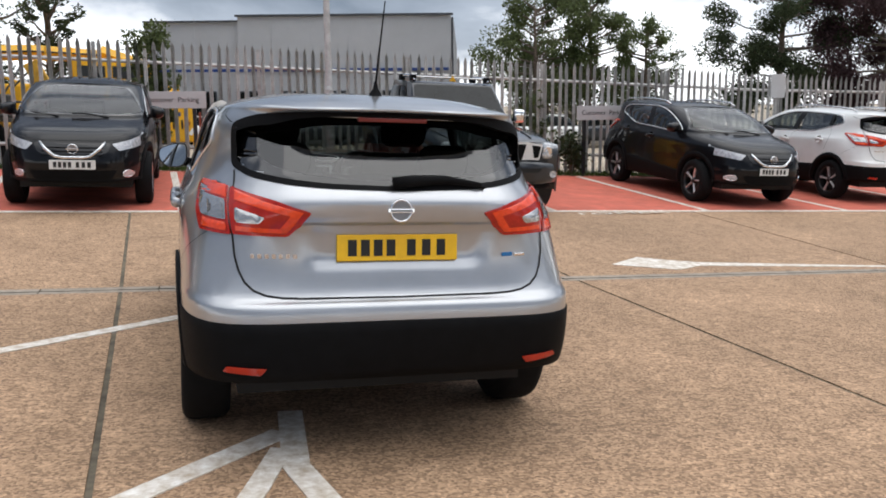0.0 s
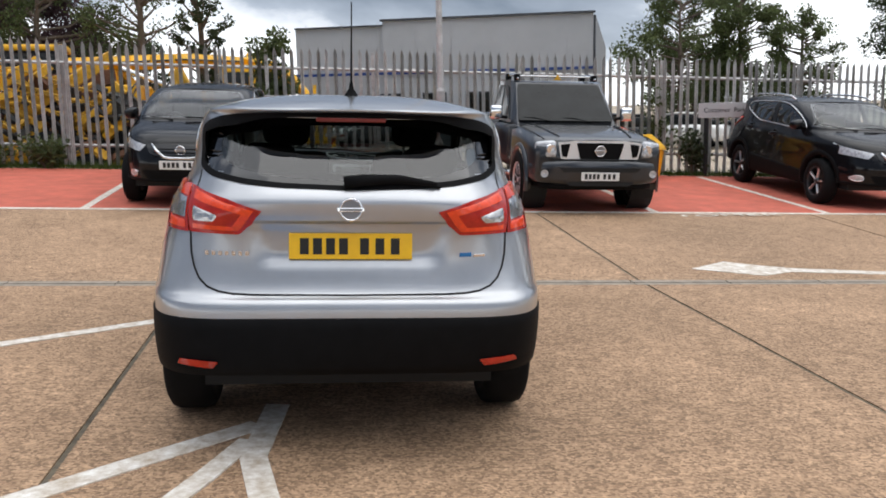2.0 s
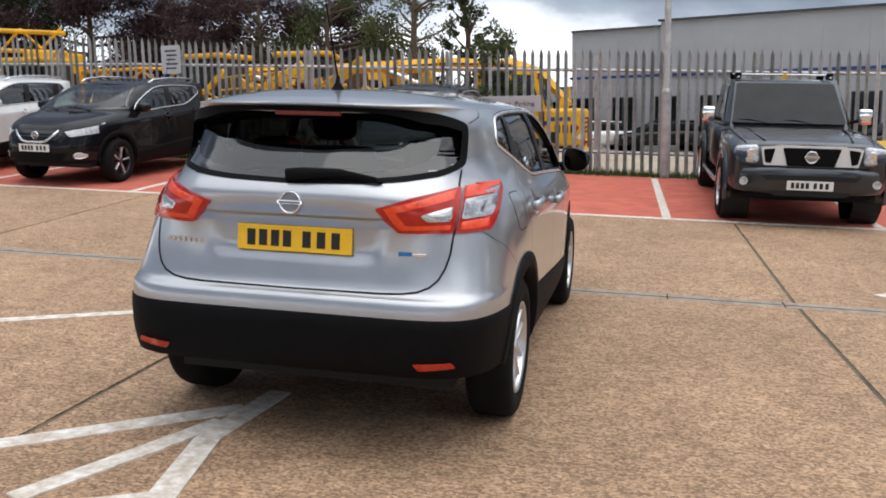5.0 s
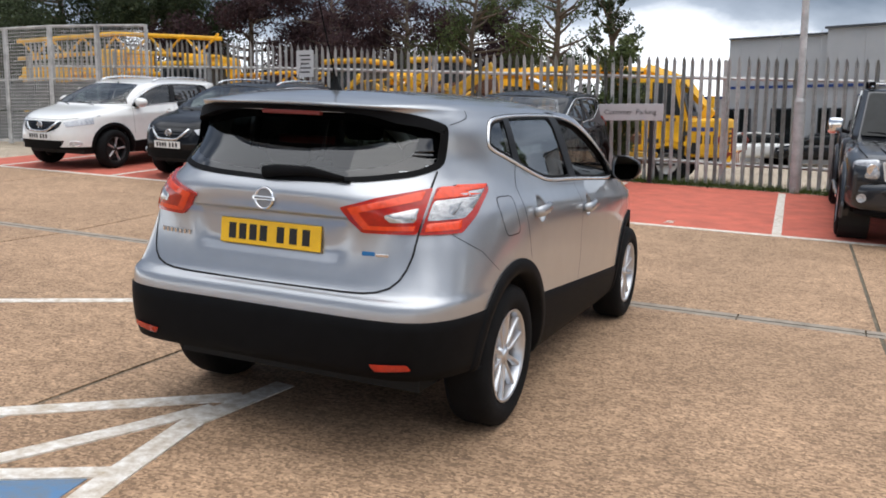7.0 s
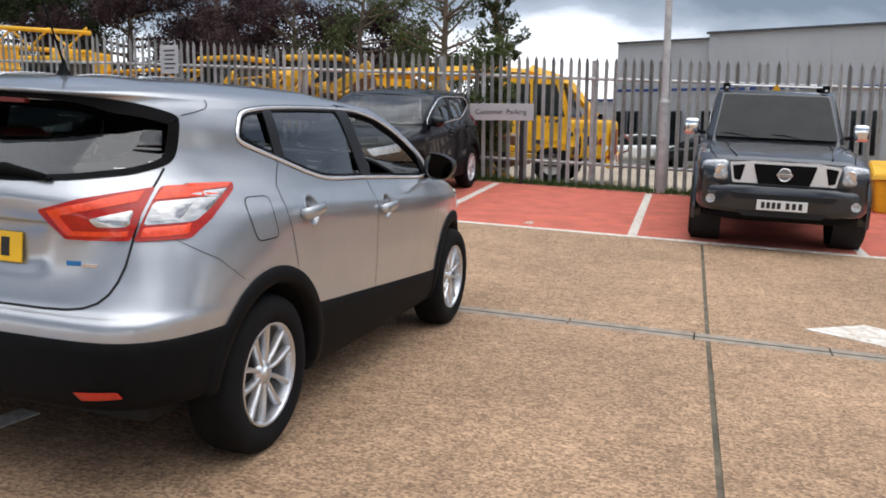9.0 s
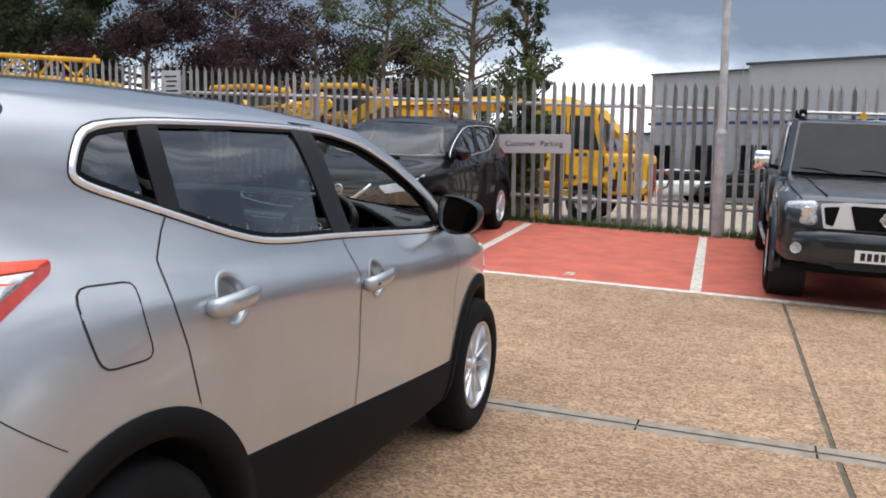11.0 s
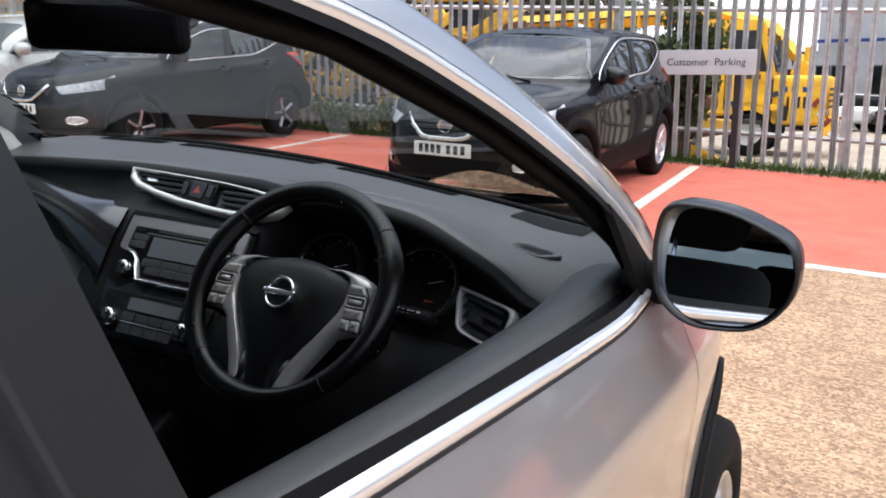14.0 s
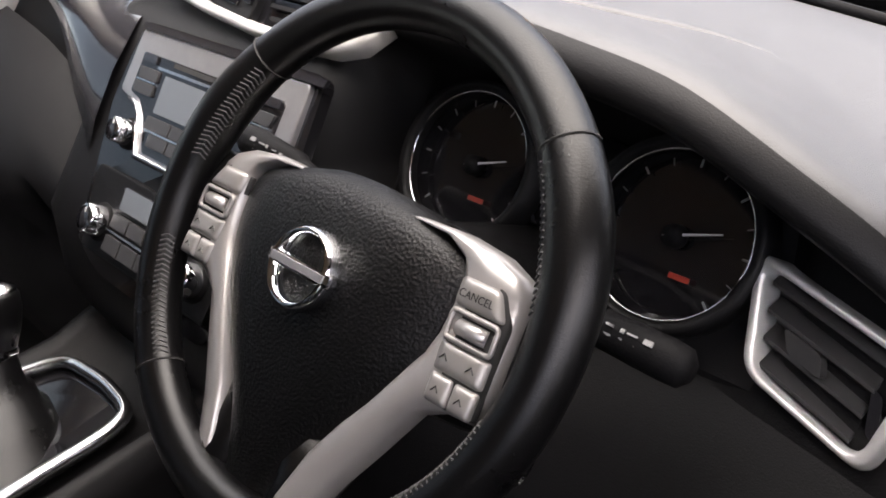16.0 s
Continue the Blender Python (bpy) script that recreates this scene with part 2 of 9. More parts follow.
M_GALV = mat("galvanised_steel", (0.46, 0.455, 0.445), 0.5, 0.2, vary=0.28, scale=5, island=0.16)
M_SHEET = mat("grey_cladding", (0.45, 0.46, 0.475), 0.5, 0.1, vary=0.06, scale=0.5)
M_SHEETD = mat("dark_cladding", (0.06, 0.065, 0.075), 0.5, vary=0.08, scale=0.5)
M_BLUETRIM = mat("blue_trim", (0.02, 0.05, 0.2), 0.4)
M_YELLOW = mat("plant_yellow", (0.78, 0.42, 0.01), 0.45, vary=0.25, scale=2.2)
M_DARK = mat("dark_steel", (0.03, 0.03, 0.03), 0.6, vary=0.3, scale=6)
M_CAGE = mat("weathered_sheet_steel", (0.17, 0.175, 0.17), 0.6, 0.2, vary=0.25, scale=3)
M_SIGN = mat("sign_grey", (0.5, 0.5, 0.5), 0.4, vary=0.05, scale=4)
M_POST = mat("black_post", (0.012, 0.012, 0.014), 0.5)
M_BARK = mat("bark", (0.13, 0.1, 0.075), 0.9, vary=0.35, scale=14, bump=0.8, bscale=40)
M_LEAFG = leaf_material("green_leaf", (0.1, 0.125, 0.05))
M_LEAFP = leaf_material("purple_leaf", (0.07, 0.042, 0.046))
M_LEAFD = leaf_material("dark_green_leaf", (0.05, 0.066, 0.032))
M_GRASS = leaf_material("grass", (0.06, 0.095, 0.022))
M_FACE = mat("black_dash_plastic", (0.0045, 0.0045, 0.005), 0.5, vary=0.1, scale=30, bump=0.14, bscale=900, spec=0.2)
M_VENT = mat("matt_silver_vent_trim", (0.62, 0.62, 0.61), 0.34, 0.5)
# Sky glare on the dashboard top is put into this paler base colour.
M_DASH = mat("sky_lit_dash_plastic", (0.056, 0.056, 0.058), 0.42, spec=0.5, vary=0.1, scale=30, bump=0.14, bscale=900)
M_DOORTOP = mat("door_lining_plastic", (0.05, 0.05, 0.051), 0.42, spec=0.5, vary=0.1, scale=30, bump=0.14, bscale=900)
M_GLOSSTRIM = mat("gloss_dark_trim", (0.012, 0.012, 0.014), 0.14, coat=0.7, spec=0.3)
M_GRAIN = mat("grained_black_vinyl", (0.002, 0.002, 0.0022), 0.34, vary=0.1, scale=20, bump=0.3, bscale=520, spec=0.26)
M_BUTTON = mat("grey_button_plastic", (0.27, 0.26, 0.25), 0.36, 0.5)
M_LEATHER = mat("black_leather", (0.002, 0.002, 0.0022), 0.27, vary=0.1, scale=20, bump=0.1, bscale=900, spec=0.32)
M_CLOTH = mat("seat_cloth", (0.014, 0.014, 0.015), 0.9, vary=0.3, scale=40, bump=0.4, bscale=400)
M_PALE = mat("pale_trim", (0.5, 0.48, 0.44), 0.8)
M_SILVTRIM = mat("silver_plastic_trim", (0.33, 0.32, 0.312), 0.3, 0.55)
M_MIRROR = mat("mirror_glass", (0.85, 0.87, 0.88), 0.01, 1.0)
M_LCD = mat("radio_screen", (0.09, 0.1, 0.11), 0.12)
M_BUTTONDARK = mat("dark_button_plastic", (0.028, 0.028, 0.029), 0.34, spec=0.45, vary=0.1, scale=40)
M_DIMMARK = mat("dim_grey_print", (0.22, 0.22, 0.22), 0.5)
M_STITCH = mat("grey_thread", (0.035, 0.035, 0.036), 0.7, vary=0.2, scale=90)
M_SLOTSHADE = mat("slot_shade", (0.0015, 0.0015, 0.0015), 0.9, spec=0.05)
M_ORANGE = mat("dull_orange_red", (0.22, 0.03, 0.012), 0.4)

M_BADGE = mat("badge_grey", (0.22, 0.22, 0.23), 0.3, 0.5)
M_BRIGHT = mat("bright_window_trim", (0.82, 0.83, 0.85), 0.14, 0.65)
M_MIRRORCASE = mat("mirror_case_black", (0.006, 0.006, 0.007), 0.28, spec=0.4)
M_DARKRED = mat("dark_red_lamp_lens", (0.4, 0.014, 0.005), 0.15, coat=0.5, spec=0.3, vary=0.25, scale=30)
M_PILLAR = mat("satin_black_film", (0.009, 0.0095, 0.011), 0.45, vary=0.1, scale=10, bump=0.08, bscale=500, spec=0.28)
M_DIMRED = mat("dim_red_mark", (0.2, 0.02, 0.012), 0.4)
M_RADIO = mat("grey_radio_face", (0.32, 0.32, 0.325), 0.28, 0.75, vary=0.05, scale=60)


# ---- building tools ----
SHEAR = -0.037  # the bays and slabs lean a little against the drain


def gz(x, y):
    """Height of the lot: it falls to the right, and rises beyond the drain."""
    return 0.033 - 0.04 * max(-14, min(14, x)) + 0.045 * max(0, min(12, y - 3.98))


def yard_z(x, y):
    """Height of the open ground: the lot's own, falling to the lower yard behind the fence."""
    k = max(0.0, min(1.0, (y - 13.0) / 1.6))
    return (gz(x, y) - 0.03) * (1 - k) - 0.25 * k


def obj(name, bm, material, parent=None, label="", smooth=False):
    me = bpy.data.meshes.new(name)
    bm.to_mesh(me)
    bm.free()
    if smooth:
        me.polygons.foreach_set("use_smooth", [True] * len(me.polygons))
    for m in material if isinstance(material, (list, tuple)) else [material]:
        me.materials.append(m)
    ob = new(name, me)
    if parent:
        ob.parent = parent
    if label:
        tagged(ob, label)
    return ob


part = obj


def thing(name, label, category, m=None, group="", kind=""):
    ob = new(name)
    ob.empty_display_size = 0.1
    if m is not None:
        ob.matrix_world = m
    return tagged(ob, label, category, group, kind)


def box(bm, c, s, rot=None, bevel=0.0, seg=2):
    """A box of size s at centre c; rot is a 3x3 or 4x4 matrix."""
    r = bmesh.ops.create_cube(bm, size=1.0)["verts"]
    bmesh.ops.scale(bm, verts=r, vec=s)
    if bevel:
        es = list({e for v in r for e in v.link_edges})
        out = bmesh.ops.bevel(bm, geom=es, offset=bevel, segments=seg, affect="EDGES", profile=0.5)
        r = list({v for f in out["faces"] for v in f.verts} | {v for v in r if v.is_valid})
    if rot is not None:
        bmesh.ops.transform(bm, matrix=rot.to_4x4(), verts=r)
    bmesh.ops.translate(bm, verts=r, vec=c)
    return r


def boxed(c, s, rot=None, bevel=0.0, seg=2):
    bm = bmesh.new()
    box(bm, c, s, rot, bevel, seg)
    return bm


def tube(bm, pts, radius, sides=8, closed=False, flat=1.0, caps=True):
    """A round bar along points; radius may be a list; flat squashes it across its side."""
    pts = [Vector(p) for p in pts]
    n = len(pts)
    rings = []
    up = Vector((0, 0, 1))
    for i, p in enumerate(pts):
        a = pts[i - 1] if i or closed else p
        b = pts[(i + 1) % n] if i < n - 1 or closed else p
        d = (b - a).normalized()
        ref = up if abs(d.dot(up)) < 0.95 else Vector((1, 0, 0))
        u = d.cross(ref).normalized()
        v = u.cross(d).normalized()
        r = radius[i] if isinstance(radius, (list, tuple)) else radius
        rings.append([bm.verts.new(p + u * (r * flat * math.cos(k * math.tau / sides)) + v * (r * math.sin(k * math.tau / sides))) for k in range(sides)])
    for i in range(n if closed else n - 1):
        a, b = rings[i], rings[(i + 1) % n]
        for k in range(sides):
            bm.faces.new((a[k], a[(k + 1) % sides], b[(k + 1) % sides], b[k]))
    if caps and not closed:
        bm.faces.new(rings[0][::-1])
        bm.faces.new(rings[-1])
    return rings


def tubed(pts, radius, sides=8, closed=False, flat=1.0):
    bm = bmesh.new()
    tube(bm, pts, radius, sides, closed, flat)
    return bm


def lathe(bm, profile, seg=32, axis="x", centre=(0, 0, 0), a0=0.0, a1=math.tau):
    """Turns a profile of (radius, along) round an axis."""
    full = abs(a1 - a0 - math.tau) < 1e-6
    cnt = seg if full else seg + 1
    rings = []
    for k in range(cnt):
        a = a0 + (a1 - a0) * k / seg
        ring = []
        for r, h in profile:
            c, s = r * math.cos(a), r * math.sin(a)
            p = {"x": (h, c, s), "y": (c, h, s), "z": (c, s, h)}[axis]
            ring.append(bm.verts.new(Vector(centre) + Vector(p)))
        rings.append(ring)
    for k in range(seg):
        a, b = rings[k], rings[(k + 1) % cnt]
        for i in range(len(profile) - 1):
            bm.faces.new((a[i], a[i + 1], b[i + 1], b[i]))
    return bm


def prism(poly, h, up=(0, 0, 1)):
    """A flat polygon of 3D points made thick along up."""
    bm = bmesh.new()
    f = bm.faces.new([bm.verts.new(p) for p in poly])
    out = bmesh.ops.extrude_face_region(bm, geom=[f])
    bmesh.ops.translate(bm, verts=[v for v in out["geom"] if isinstance(v, bmesh.types.BMVert)], vec=Vector(up) * h)
    bmesh.ops.recalc_face_normals(bm, faces=bm.faces)
    return bm


def curve_at(table, v):
    """Smooth reading of a short table of (v, value)."""
    xs = [a for a, _ in table]
    i = max(0, min(len(xs) - 2, sum(1 for x in xs if x <= v) - 1))
    (x0, y0), (x1, y1) = table[i], table[i + 1]
    t = max(0.0, min(1.0, (v - x0) / (x1 - x0)))
    d = (y1 - y0) / (x1 - x0)
    m0 = d if i == 0 else (y1 - table[i - 1][1]) / (x1 - table[i - 1][0])
    m1 = d if i + 2 >= len(table) else (table[i + 2][1] - y0) / (table[i + 2][0] - x0)
    if d == 0 or m0 * d < 0:
        m0 = 0
    if d == 0 or m1 * d < 0:
        m1 = 0
    m0, m1 = (max(-3 * abs(d), min(3 * abs(d), m)) for m in (m0, m1))
    h = x1 - x0
    return (2 * t**3 - 3 * t * t + 1) * y0 + (t**3 - 2 * t * t + t) * h * m0 + (-2 * t**3 + 3 * t * t) * y1 + (t**3 - t * t) * h * m1


def inside(poly, x, y):
    hit = False
    for (ax, ay), (bx, by) in zip(poly, poly[1:] + poly[:1]):
        if (ay > y) != (by > y) and x < (bx - ax) * (y - ay) / (by - ay) + ax:
            hit = not hit
    return hit


# ---- ground ----
def lot(u, y, dz=0.0):
    x = u + SHEAR * y
    return Vector((x, y, gz(x, y) + dz))


def lot_poly(pts, h, name, material, parent=None, label="", base=0.0):
    """A sheet laid on the lot, h thick, from lot places (u, y)."""
    bm = bmesh.new()
    top = [bm.verts.new(lot(u, y, base + h)) for u, y in pts]
    low = [bm.verts.new(lot(u, y, base - 0.01)) for u, y in pts]
    bm.faces.new(top)
    for i in range(len(pts)):
        bm.faces.new((low[i], low[(i + 1) % len(pts)], top[(i + 1) % len(pts)], top[i]))
    bmesh.ops.recalc_face_normals(bm, faces=bm.faces)
    return obj(name, bm, material, parent, label)


def flat_poly(pts, h, name, material, parent=None, label="", base=0.0):
    return lot_poly([(x - SHEAR * y, y) for x, y in pts], h, name, material, parent, label, base)


bm = bmesh.new()
gxs = [-900, -300, -120, -60, -30, -20, -14, -10, -6, -2, 2, 6, 10, 14, 20, 30, 60, 120, 300, 900]
gys = [-600, -200, -80, -40, -20, -10, -4, 0, 3.98, 6, 8, 10, 12.4, 13.0, 13.8, 14.6, 20, 30, 60, 120, 300, 1200]
gv = [[bm.verts.new((x, y, yard_z(x, y))) for x in gxs] for y in gys]
for j in range(len(gys) - 1):
    for i in range(len(gxs) - 1):
        bm.faces.new((gv[j][i], gv[j][i + 1], gv[j + 1][i + 1], gv[j + 1][i]))
ground = tagged(obj("ground", bm, M_YARD), "pale worn concrete yard reaching to the horizon", "ground", kind="structure")

pavement = thing("pavement", "tan brushed concrete slabs with dark sealed joints", "pavement", kind="structure")
SLAB_U = [-17.3, -13.3, -9.3, -5.25, -1.23, 2.8, 6.72, 10.7, 14.7, 18.7]
for a, b in zip(SLAB_U, SLAB_U[1:]):
    for y0, y1 in ((-17.0, -7.0), (-6.985, 3.87), (4.07, 7.95)):
        lot_poly([(a + 0.016, y0), (b - 0.016, y0), (b - 0.016, y1), (a + 0.016, y1)], 0.0, "slab", M_CONCRETE, pavement, base=0.0)
for u in SLAB_U:
    for y0, y1 in ((-17.0, 3.87), (4.07, 7.95)):
        lot_poly([(u - 0.017, y0), (u + 0.017, y0), (u + 0.017, y1), (u - 0.017, y1)], 0.0, "joint", M_JOINT, pavement, base=-0.007)

drain = thing("slot_drain", "grey concrete slot drain channel across the lot", "drain", kind="structure")
k = -12.0
while k < 13:
    for y0, y1, h in ((3.872, 3.955, 0.0), (3.985, 4.068, 0.0)):
        flat_poly([(k + 0.006, y0), (k + 0.904, y0), (k + 0.904, y1), (k + 0.006, y1)], h, "drain_unit", M_DRAIN, drain, base=0.0)
    k += 0.91
flat_poly([(-12, 3.955), (13, 3.955), (13, 3.985), (-12, 3.985)], 0.0, "slot", M_GAP, drain, base=-0.015)

red_bays = lot_poly([(-12.2, 7.955), (14, 7.955), (14, 12.45), (-12.2, 12.45)], 0.002, "red_parking_surface", M_REDTAR)
tagged(red_bays, "faded red surfacing of the parking bays", "road", kind="structure")

marks = thing("bay_markings", "worn white painted parking bay lines", "road marking", kind="structure")
lot_poly([(-12.0, 7.93), (14, 7.93), (14, 8.04), (-12.0, 8.04)], 0.006, "line", M_LINE, marks)
for u in (-11.15, -8.5, -5.66, -3.12, -0.6, 2.0, 4.52, 7.05, 9.62, 12.2):
    lot_poly([(u - 0.055, 8.045), (u + 0.055, 8.045), (u + 0.055, 12.28), (u - 0.055, 12.28)], 0.006, "line", M_LINE, marks)


def stripe(pts, w, name, material, parent, h=0.005):
    """A painted stripe along ground points."""
    pts = [Vector(p) for p in pts]
    left, right = [], []
    for i, p in enumerate(pts):
        d = (pts[min(i + 1, len(pts) - 1)] - pts[max(i - 1, 0)]).normalized()
        nrm = Vector((-d.y, d.x))
        left.append(p + nrm * w / 2)
        right.append(p - nrm * w / 2)
    return flat_poly([(p.x, p.y) for p in left + right[::-1]], h, name, material, parent)


hatch = thing("disabled_bay_markings", "worn white lines and blue panel of an accessible parking bay", "road marking", kind="structure")
stripe([(-0.55, 3.18), (-4.4, 0.46)], 0.11, "line", M_LINE, hatch)
stripe([(-0.44, 0.5), (-1.2, -0.19), (-3.6, -2.3)], 0.12, "line", M_LINE, hatch, 0.006)
stripe([(-0.37, 0.78), (-0.42, 0.1), (-0.27, -0.62), (0.1, -2.0)], 0.12, "line", M_LINE, hatch, 0.007)
stripe([(-0.46, 0.3), (-0.6, -0.1), (-0.82, -0.66)], 0.1, "line", M_LINE, hatch, 0.008)
stripe([(-0.3, -0.5), (-2.2, -1.7)], 0.1, "line", M_LINE, hatch, 0.009)
flat_poly([(-0.36, -0.6), (-0.05, -2.0), (-2.0, -3.3), (-2.3, -1.85)], 0.004, "blue_panel", M_BLUELINE, hatch)

arrow = thing("direction_arrow", "worn white painted arrow on concrete", "road marking", kind="structure")
flat_poly([(3.34, 4.52), (3.8, 4.84), (4.1, 4.66), (4.4, 4.53), (6.9, 4.12), (6.9, 3.99 + 0.09), (4.3, 4.38), (3.95, 4.22)], 0.005, "line", M_LINE, arrow)


def lettering(body, size, m, name, material, parent=None, thick=0.002):
    """Raised letters from the built-in font."""
    cu = bpy.data.curves.new("letters", "FONT")
    cu.body, cu.size, cu.extrude = body, size, thick
    cu.align_x, cu.align_y = "CENTER", "CENTER"
    tmp = bpy.data.objects.new("letters", cu)
    me = bpy.data.meshes.new_from_object(tmp)
    bpy.data.objects.remove(tmp)
    bpy.data.curves.remove(cu)
    me.materials.append(material)
    ob = new(name, me)
    if parent:
        ob.parent = parent
    ob.matrix_basis = m
    return ob


tilt = Matrix(((1, 0, 0, 0), (0, 1, 0, 0), (-0.04, 0.045, 1, 0), (0, 0, 0, 1)))
lettering("5", 0.3, Matrix.Translation(lot(0.7, 8.32, 0.006)) @ tilt, "bay_number", M_LINE, marks)
lettering("CUSTOMER", 0.34, Matrix.Translation(lot(5.0, 7.74, 0.004)) @ tilt @ Matrix.Diagonal((1.35, 0.7, 1, 1)), "ground_lettering", M_LINE, marks)


# ---- fence ----
FENCE_Y, FENCE_H = 12.66, 2.4
fence = thing("palisade_fence", "grey galvanised steel palisade fence with pointed pales", "fence", kind="structure")


def pale_mesh():
    """A W-section pale with a three-pointed head, 2.4 m tall."""
    bm = bmesh.new()
    sec = [(-0.034, 0.0), (-0.022, -0.012), (-0.008, -0.012), (0.0, 0.002), (0.008, -0.012), (0.022, -0.012), (0.034, 0.0)]
    tops = [2.33, 2.36, 2.36, 2.42, 2.36, 2.36, 2.33]
    lo = [bm.verts.new((x, y, 0.03)) for x, y in sec]
    hi = [bm.verts.new((x, y, 2.28)) for x, y in sec]
    tp = [bm.verts.new((x * 0.55, y - 0.004, t)) for (x, y), t in zip(sec, tops)]
    for i in range(6):
        bm.faces.new((lo[i], lo[i + 1], hi[i + 1], hi[i]))
        bm.faces.new((hi[i], hi[i + 1], tp[i + 1], tp[i]))
    out = bmesh.ops.solidify(bm, geom=list(bm.faces), thickness=0.003)
    me = bpy.data.meshes.new("pale")
    bm.to_mesh(me)
    bm.free()
    me.materials.append(M_GALV)
    return me


PALE = pale_mesh()
FENCE_X0, FENCE_X1 = -16.0, 18.0
rng = random.Random(4)
x = FENCE_X0
while x < FENCE_X1:
    p = new("pale", PALE)
    p.parent = fence
    tall = 0.92 + 0.014 * max(0, min(6, -4 - x))
    p.matrix_basis = pose(x, FENCE_Y + rng.uniform(-0.003, 0.003), gz(x, FENCE_Y) + 0.02, rng.uniform(-0.3, 0.3), rng.uniform(-0.5, 0.5), rng.uniform(-4, 4)) @ Matrix.Diagonal((1, 1, tall, 1))
    x += 0.152
for z in (0.4, 1.85):
    bm = bmesh.new()
    for a, b in ((FENCE_X0, -9), (-9, -4), (-4, 1), (1, 6), (6, 11), (11, FENCE_X1)):
        ga, gb = gz(a, FENCE_Y) + z, gz(b, FENCE_Y) + z
        tube(bm, [(a, FENCE_Y + 0.03, ga), (b, FENCE_Y + 0.03, gb)], 0.03, 4, flat=0.8)
    part("rail", bm, M_GALV, fence)
x = FENCE_X0
while x < FENCE_X1:
    part("post", boxed((x, FENCE_Y + 0.09, gz(x, FENCE_Y) + 1.08), (0.06, 0.05, 2.16)), M_GALV, fence)
    x += 2.75

# lamp column in the fence line
column = thing("lamp_column", "tall grey galvanised steel lamp column", "street lamp", Matrix.Translation((1.72, 12.5, gz(1.72, 12.5))))
part("column_base", tubed([(0, 0, -0.1), (0, 0, 1.5), (0, 0, 1.56)], [0.085, 0.085, 0.06], 16), M_GALV, column)
part("shaft", tubed([(0, 0, 1.55), (0, 0, 8.0)], [0.06, 0.045], 14), M_GALV, column)
part("lantern", boxed((0, -0.45, 8.0), (0.22, 0.7, 0.12), bevel=0.03), M_GALV, column)


def parking_sign(name, x, y, z_top, w, h, posts, turn):
    s = thing(name, "grey customer parking sign board on black posts", "sign", pose(x, y, gz(x, y), 0, 0, turn), group="parking signs")
    zc = z_top - gz(x, y) - h / 2
    part("board", boxed((0, 0, zc), (w, 0.025, h), bevel=0.004), M_SIGN, s)
    for word, wx in (("Customer", -0.235), ("Parking", 0.285)):
        lettering(word, 0.128 * w / 1.2, Matrix.Translation((wx * w / 1.2, -0.0145, zc)) @ pose(0, 0, 0, 90), "lettering", M_INK, s, 0.001)
    for px in posts:
        part("post", boxed((px, 0.04, zc / 2 + h / 4), (0.07, 0.05, zc + h / 2)), M_POST, s)
    return s


parking_sign("parking_sign", -1.01, 12.35, 1.825, 1.13, 0.29, (-0.48, 0.36), 0)
parking_sign("parking_sign", 7.2, 12.4, 1.53, 1.2, 0.28, (-0.42, 0.4), 0)
notice = thing("notice_board", "small pale notice fixed on the fence", "sign", pose(-7.9, FENCE_Y - 0.03, gz(-7.9, FENCE_Y) + 1.95))
part("panel", boxed((0, 0, 0), (0.42, 0.012, 0.55), bevel=0.003), M_SIGN, notice)
for i in range(5):
    part("text_bar", boxed((0.02 * (i % 2), -0.008, 0.17 - 0.085 * i), (0.26 - 0.03 * (i % 3), 0.003, 0.03)), M_DARK, notice)
notice_r = thing("notice_board", "small pale notice fixed on the fence", "sign", pose(11.4, FENCE_Y - 0.03, gz(11.4, FENCE_Y) + 1.95))
part("panel", boxed((0, 0, 0), (0.36, 0.012, 0.5), bevel=0.003), M_SIGN, notice_r)
bin_y = thing("grit_bin", "yellow plastic grit bin with sloping lid", "bin", pose(5.3, 12.2, gz(5.3, 12.2)))
bm = bmesh.new()
v = [bm.verts.new(p) for p in ((-0.4, -0.27, 0), (0.4, -0.27, 0), (0.4, 0.27, 0), (-0.4, 0.27, 0), (-0.46, -0.33, 0.5), (0.46, -0.33, 0.5), (0.46, 0.33, 0.5), (-0.46, 0.33, 0.5))]
for f in ((0, 3, 2, 1), (0, 1, 5, 4), (1, 2, 6, 5), (2, 3, 7, 6), (3, 0, 4, 7), (4, 5, 6, 7)):
    bm.faces.new([v[i] for i in f])
bmesh.ops.bevel(bm, geom=list(bm.edges), offset=0.02, segments=2, affect="EDGES")
part("tub", bm, M_YELLOW, bin_y)
bm = bmesh.new()
v = [bm.verts.new(p) for p in ((-0.49, -0.36, 0.5), (0.49, -0.36, 0.5), (0.49, 0.36, 0.5), (-0.49, 0.36, 0.5), (-0.47, -0.33, 0.58), (0.47, -0.33, 0.58), (0.45, 0.3, 0.78), (-0.45, 0.3, 0.78))]
for f in ((0, 3, 2, 1), (0, 1, 5, 4), (1, 2, 6, 5), (2, 3, 7, 6), (3, 0, 4, 7), (4, 5, 6, 7)):
    bm.faces.new([v[i] for i in f])
bmesh.ops.bevel(bm, geom=list(bm.edges), offset=0.015, segments=2, affect="EDGES")
part("lid", bm, M_YELLOW, bin_y)


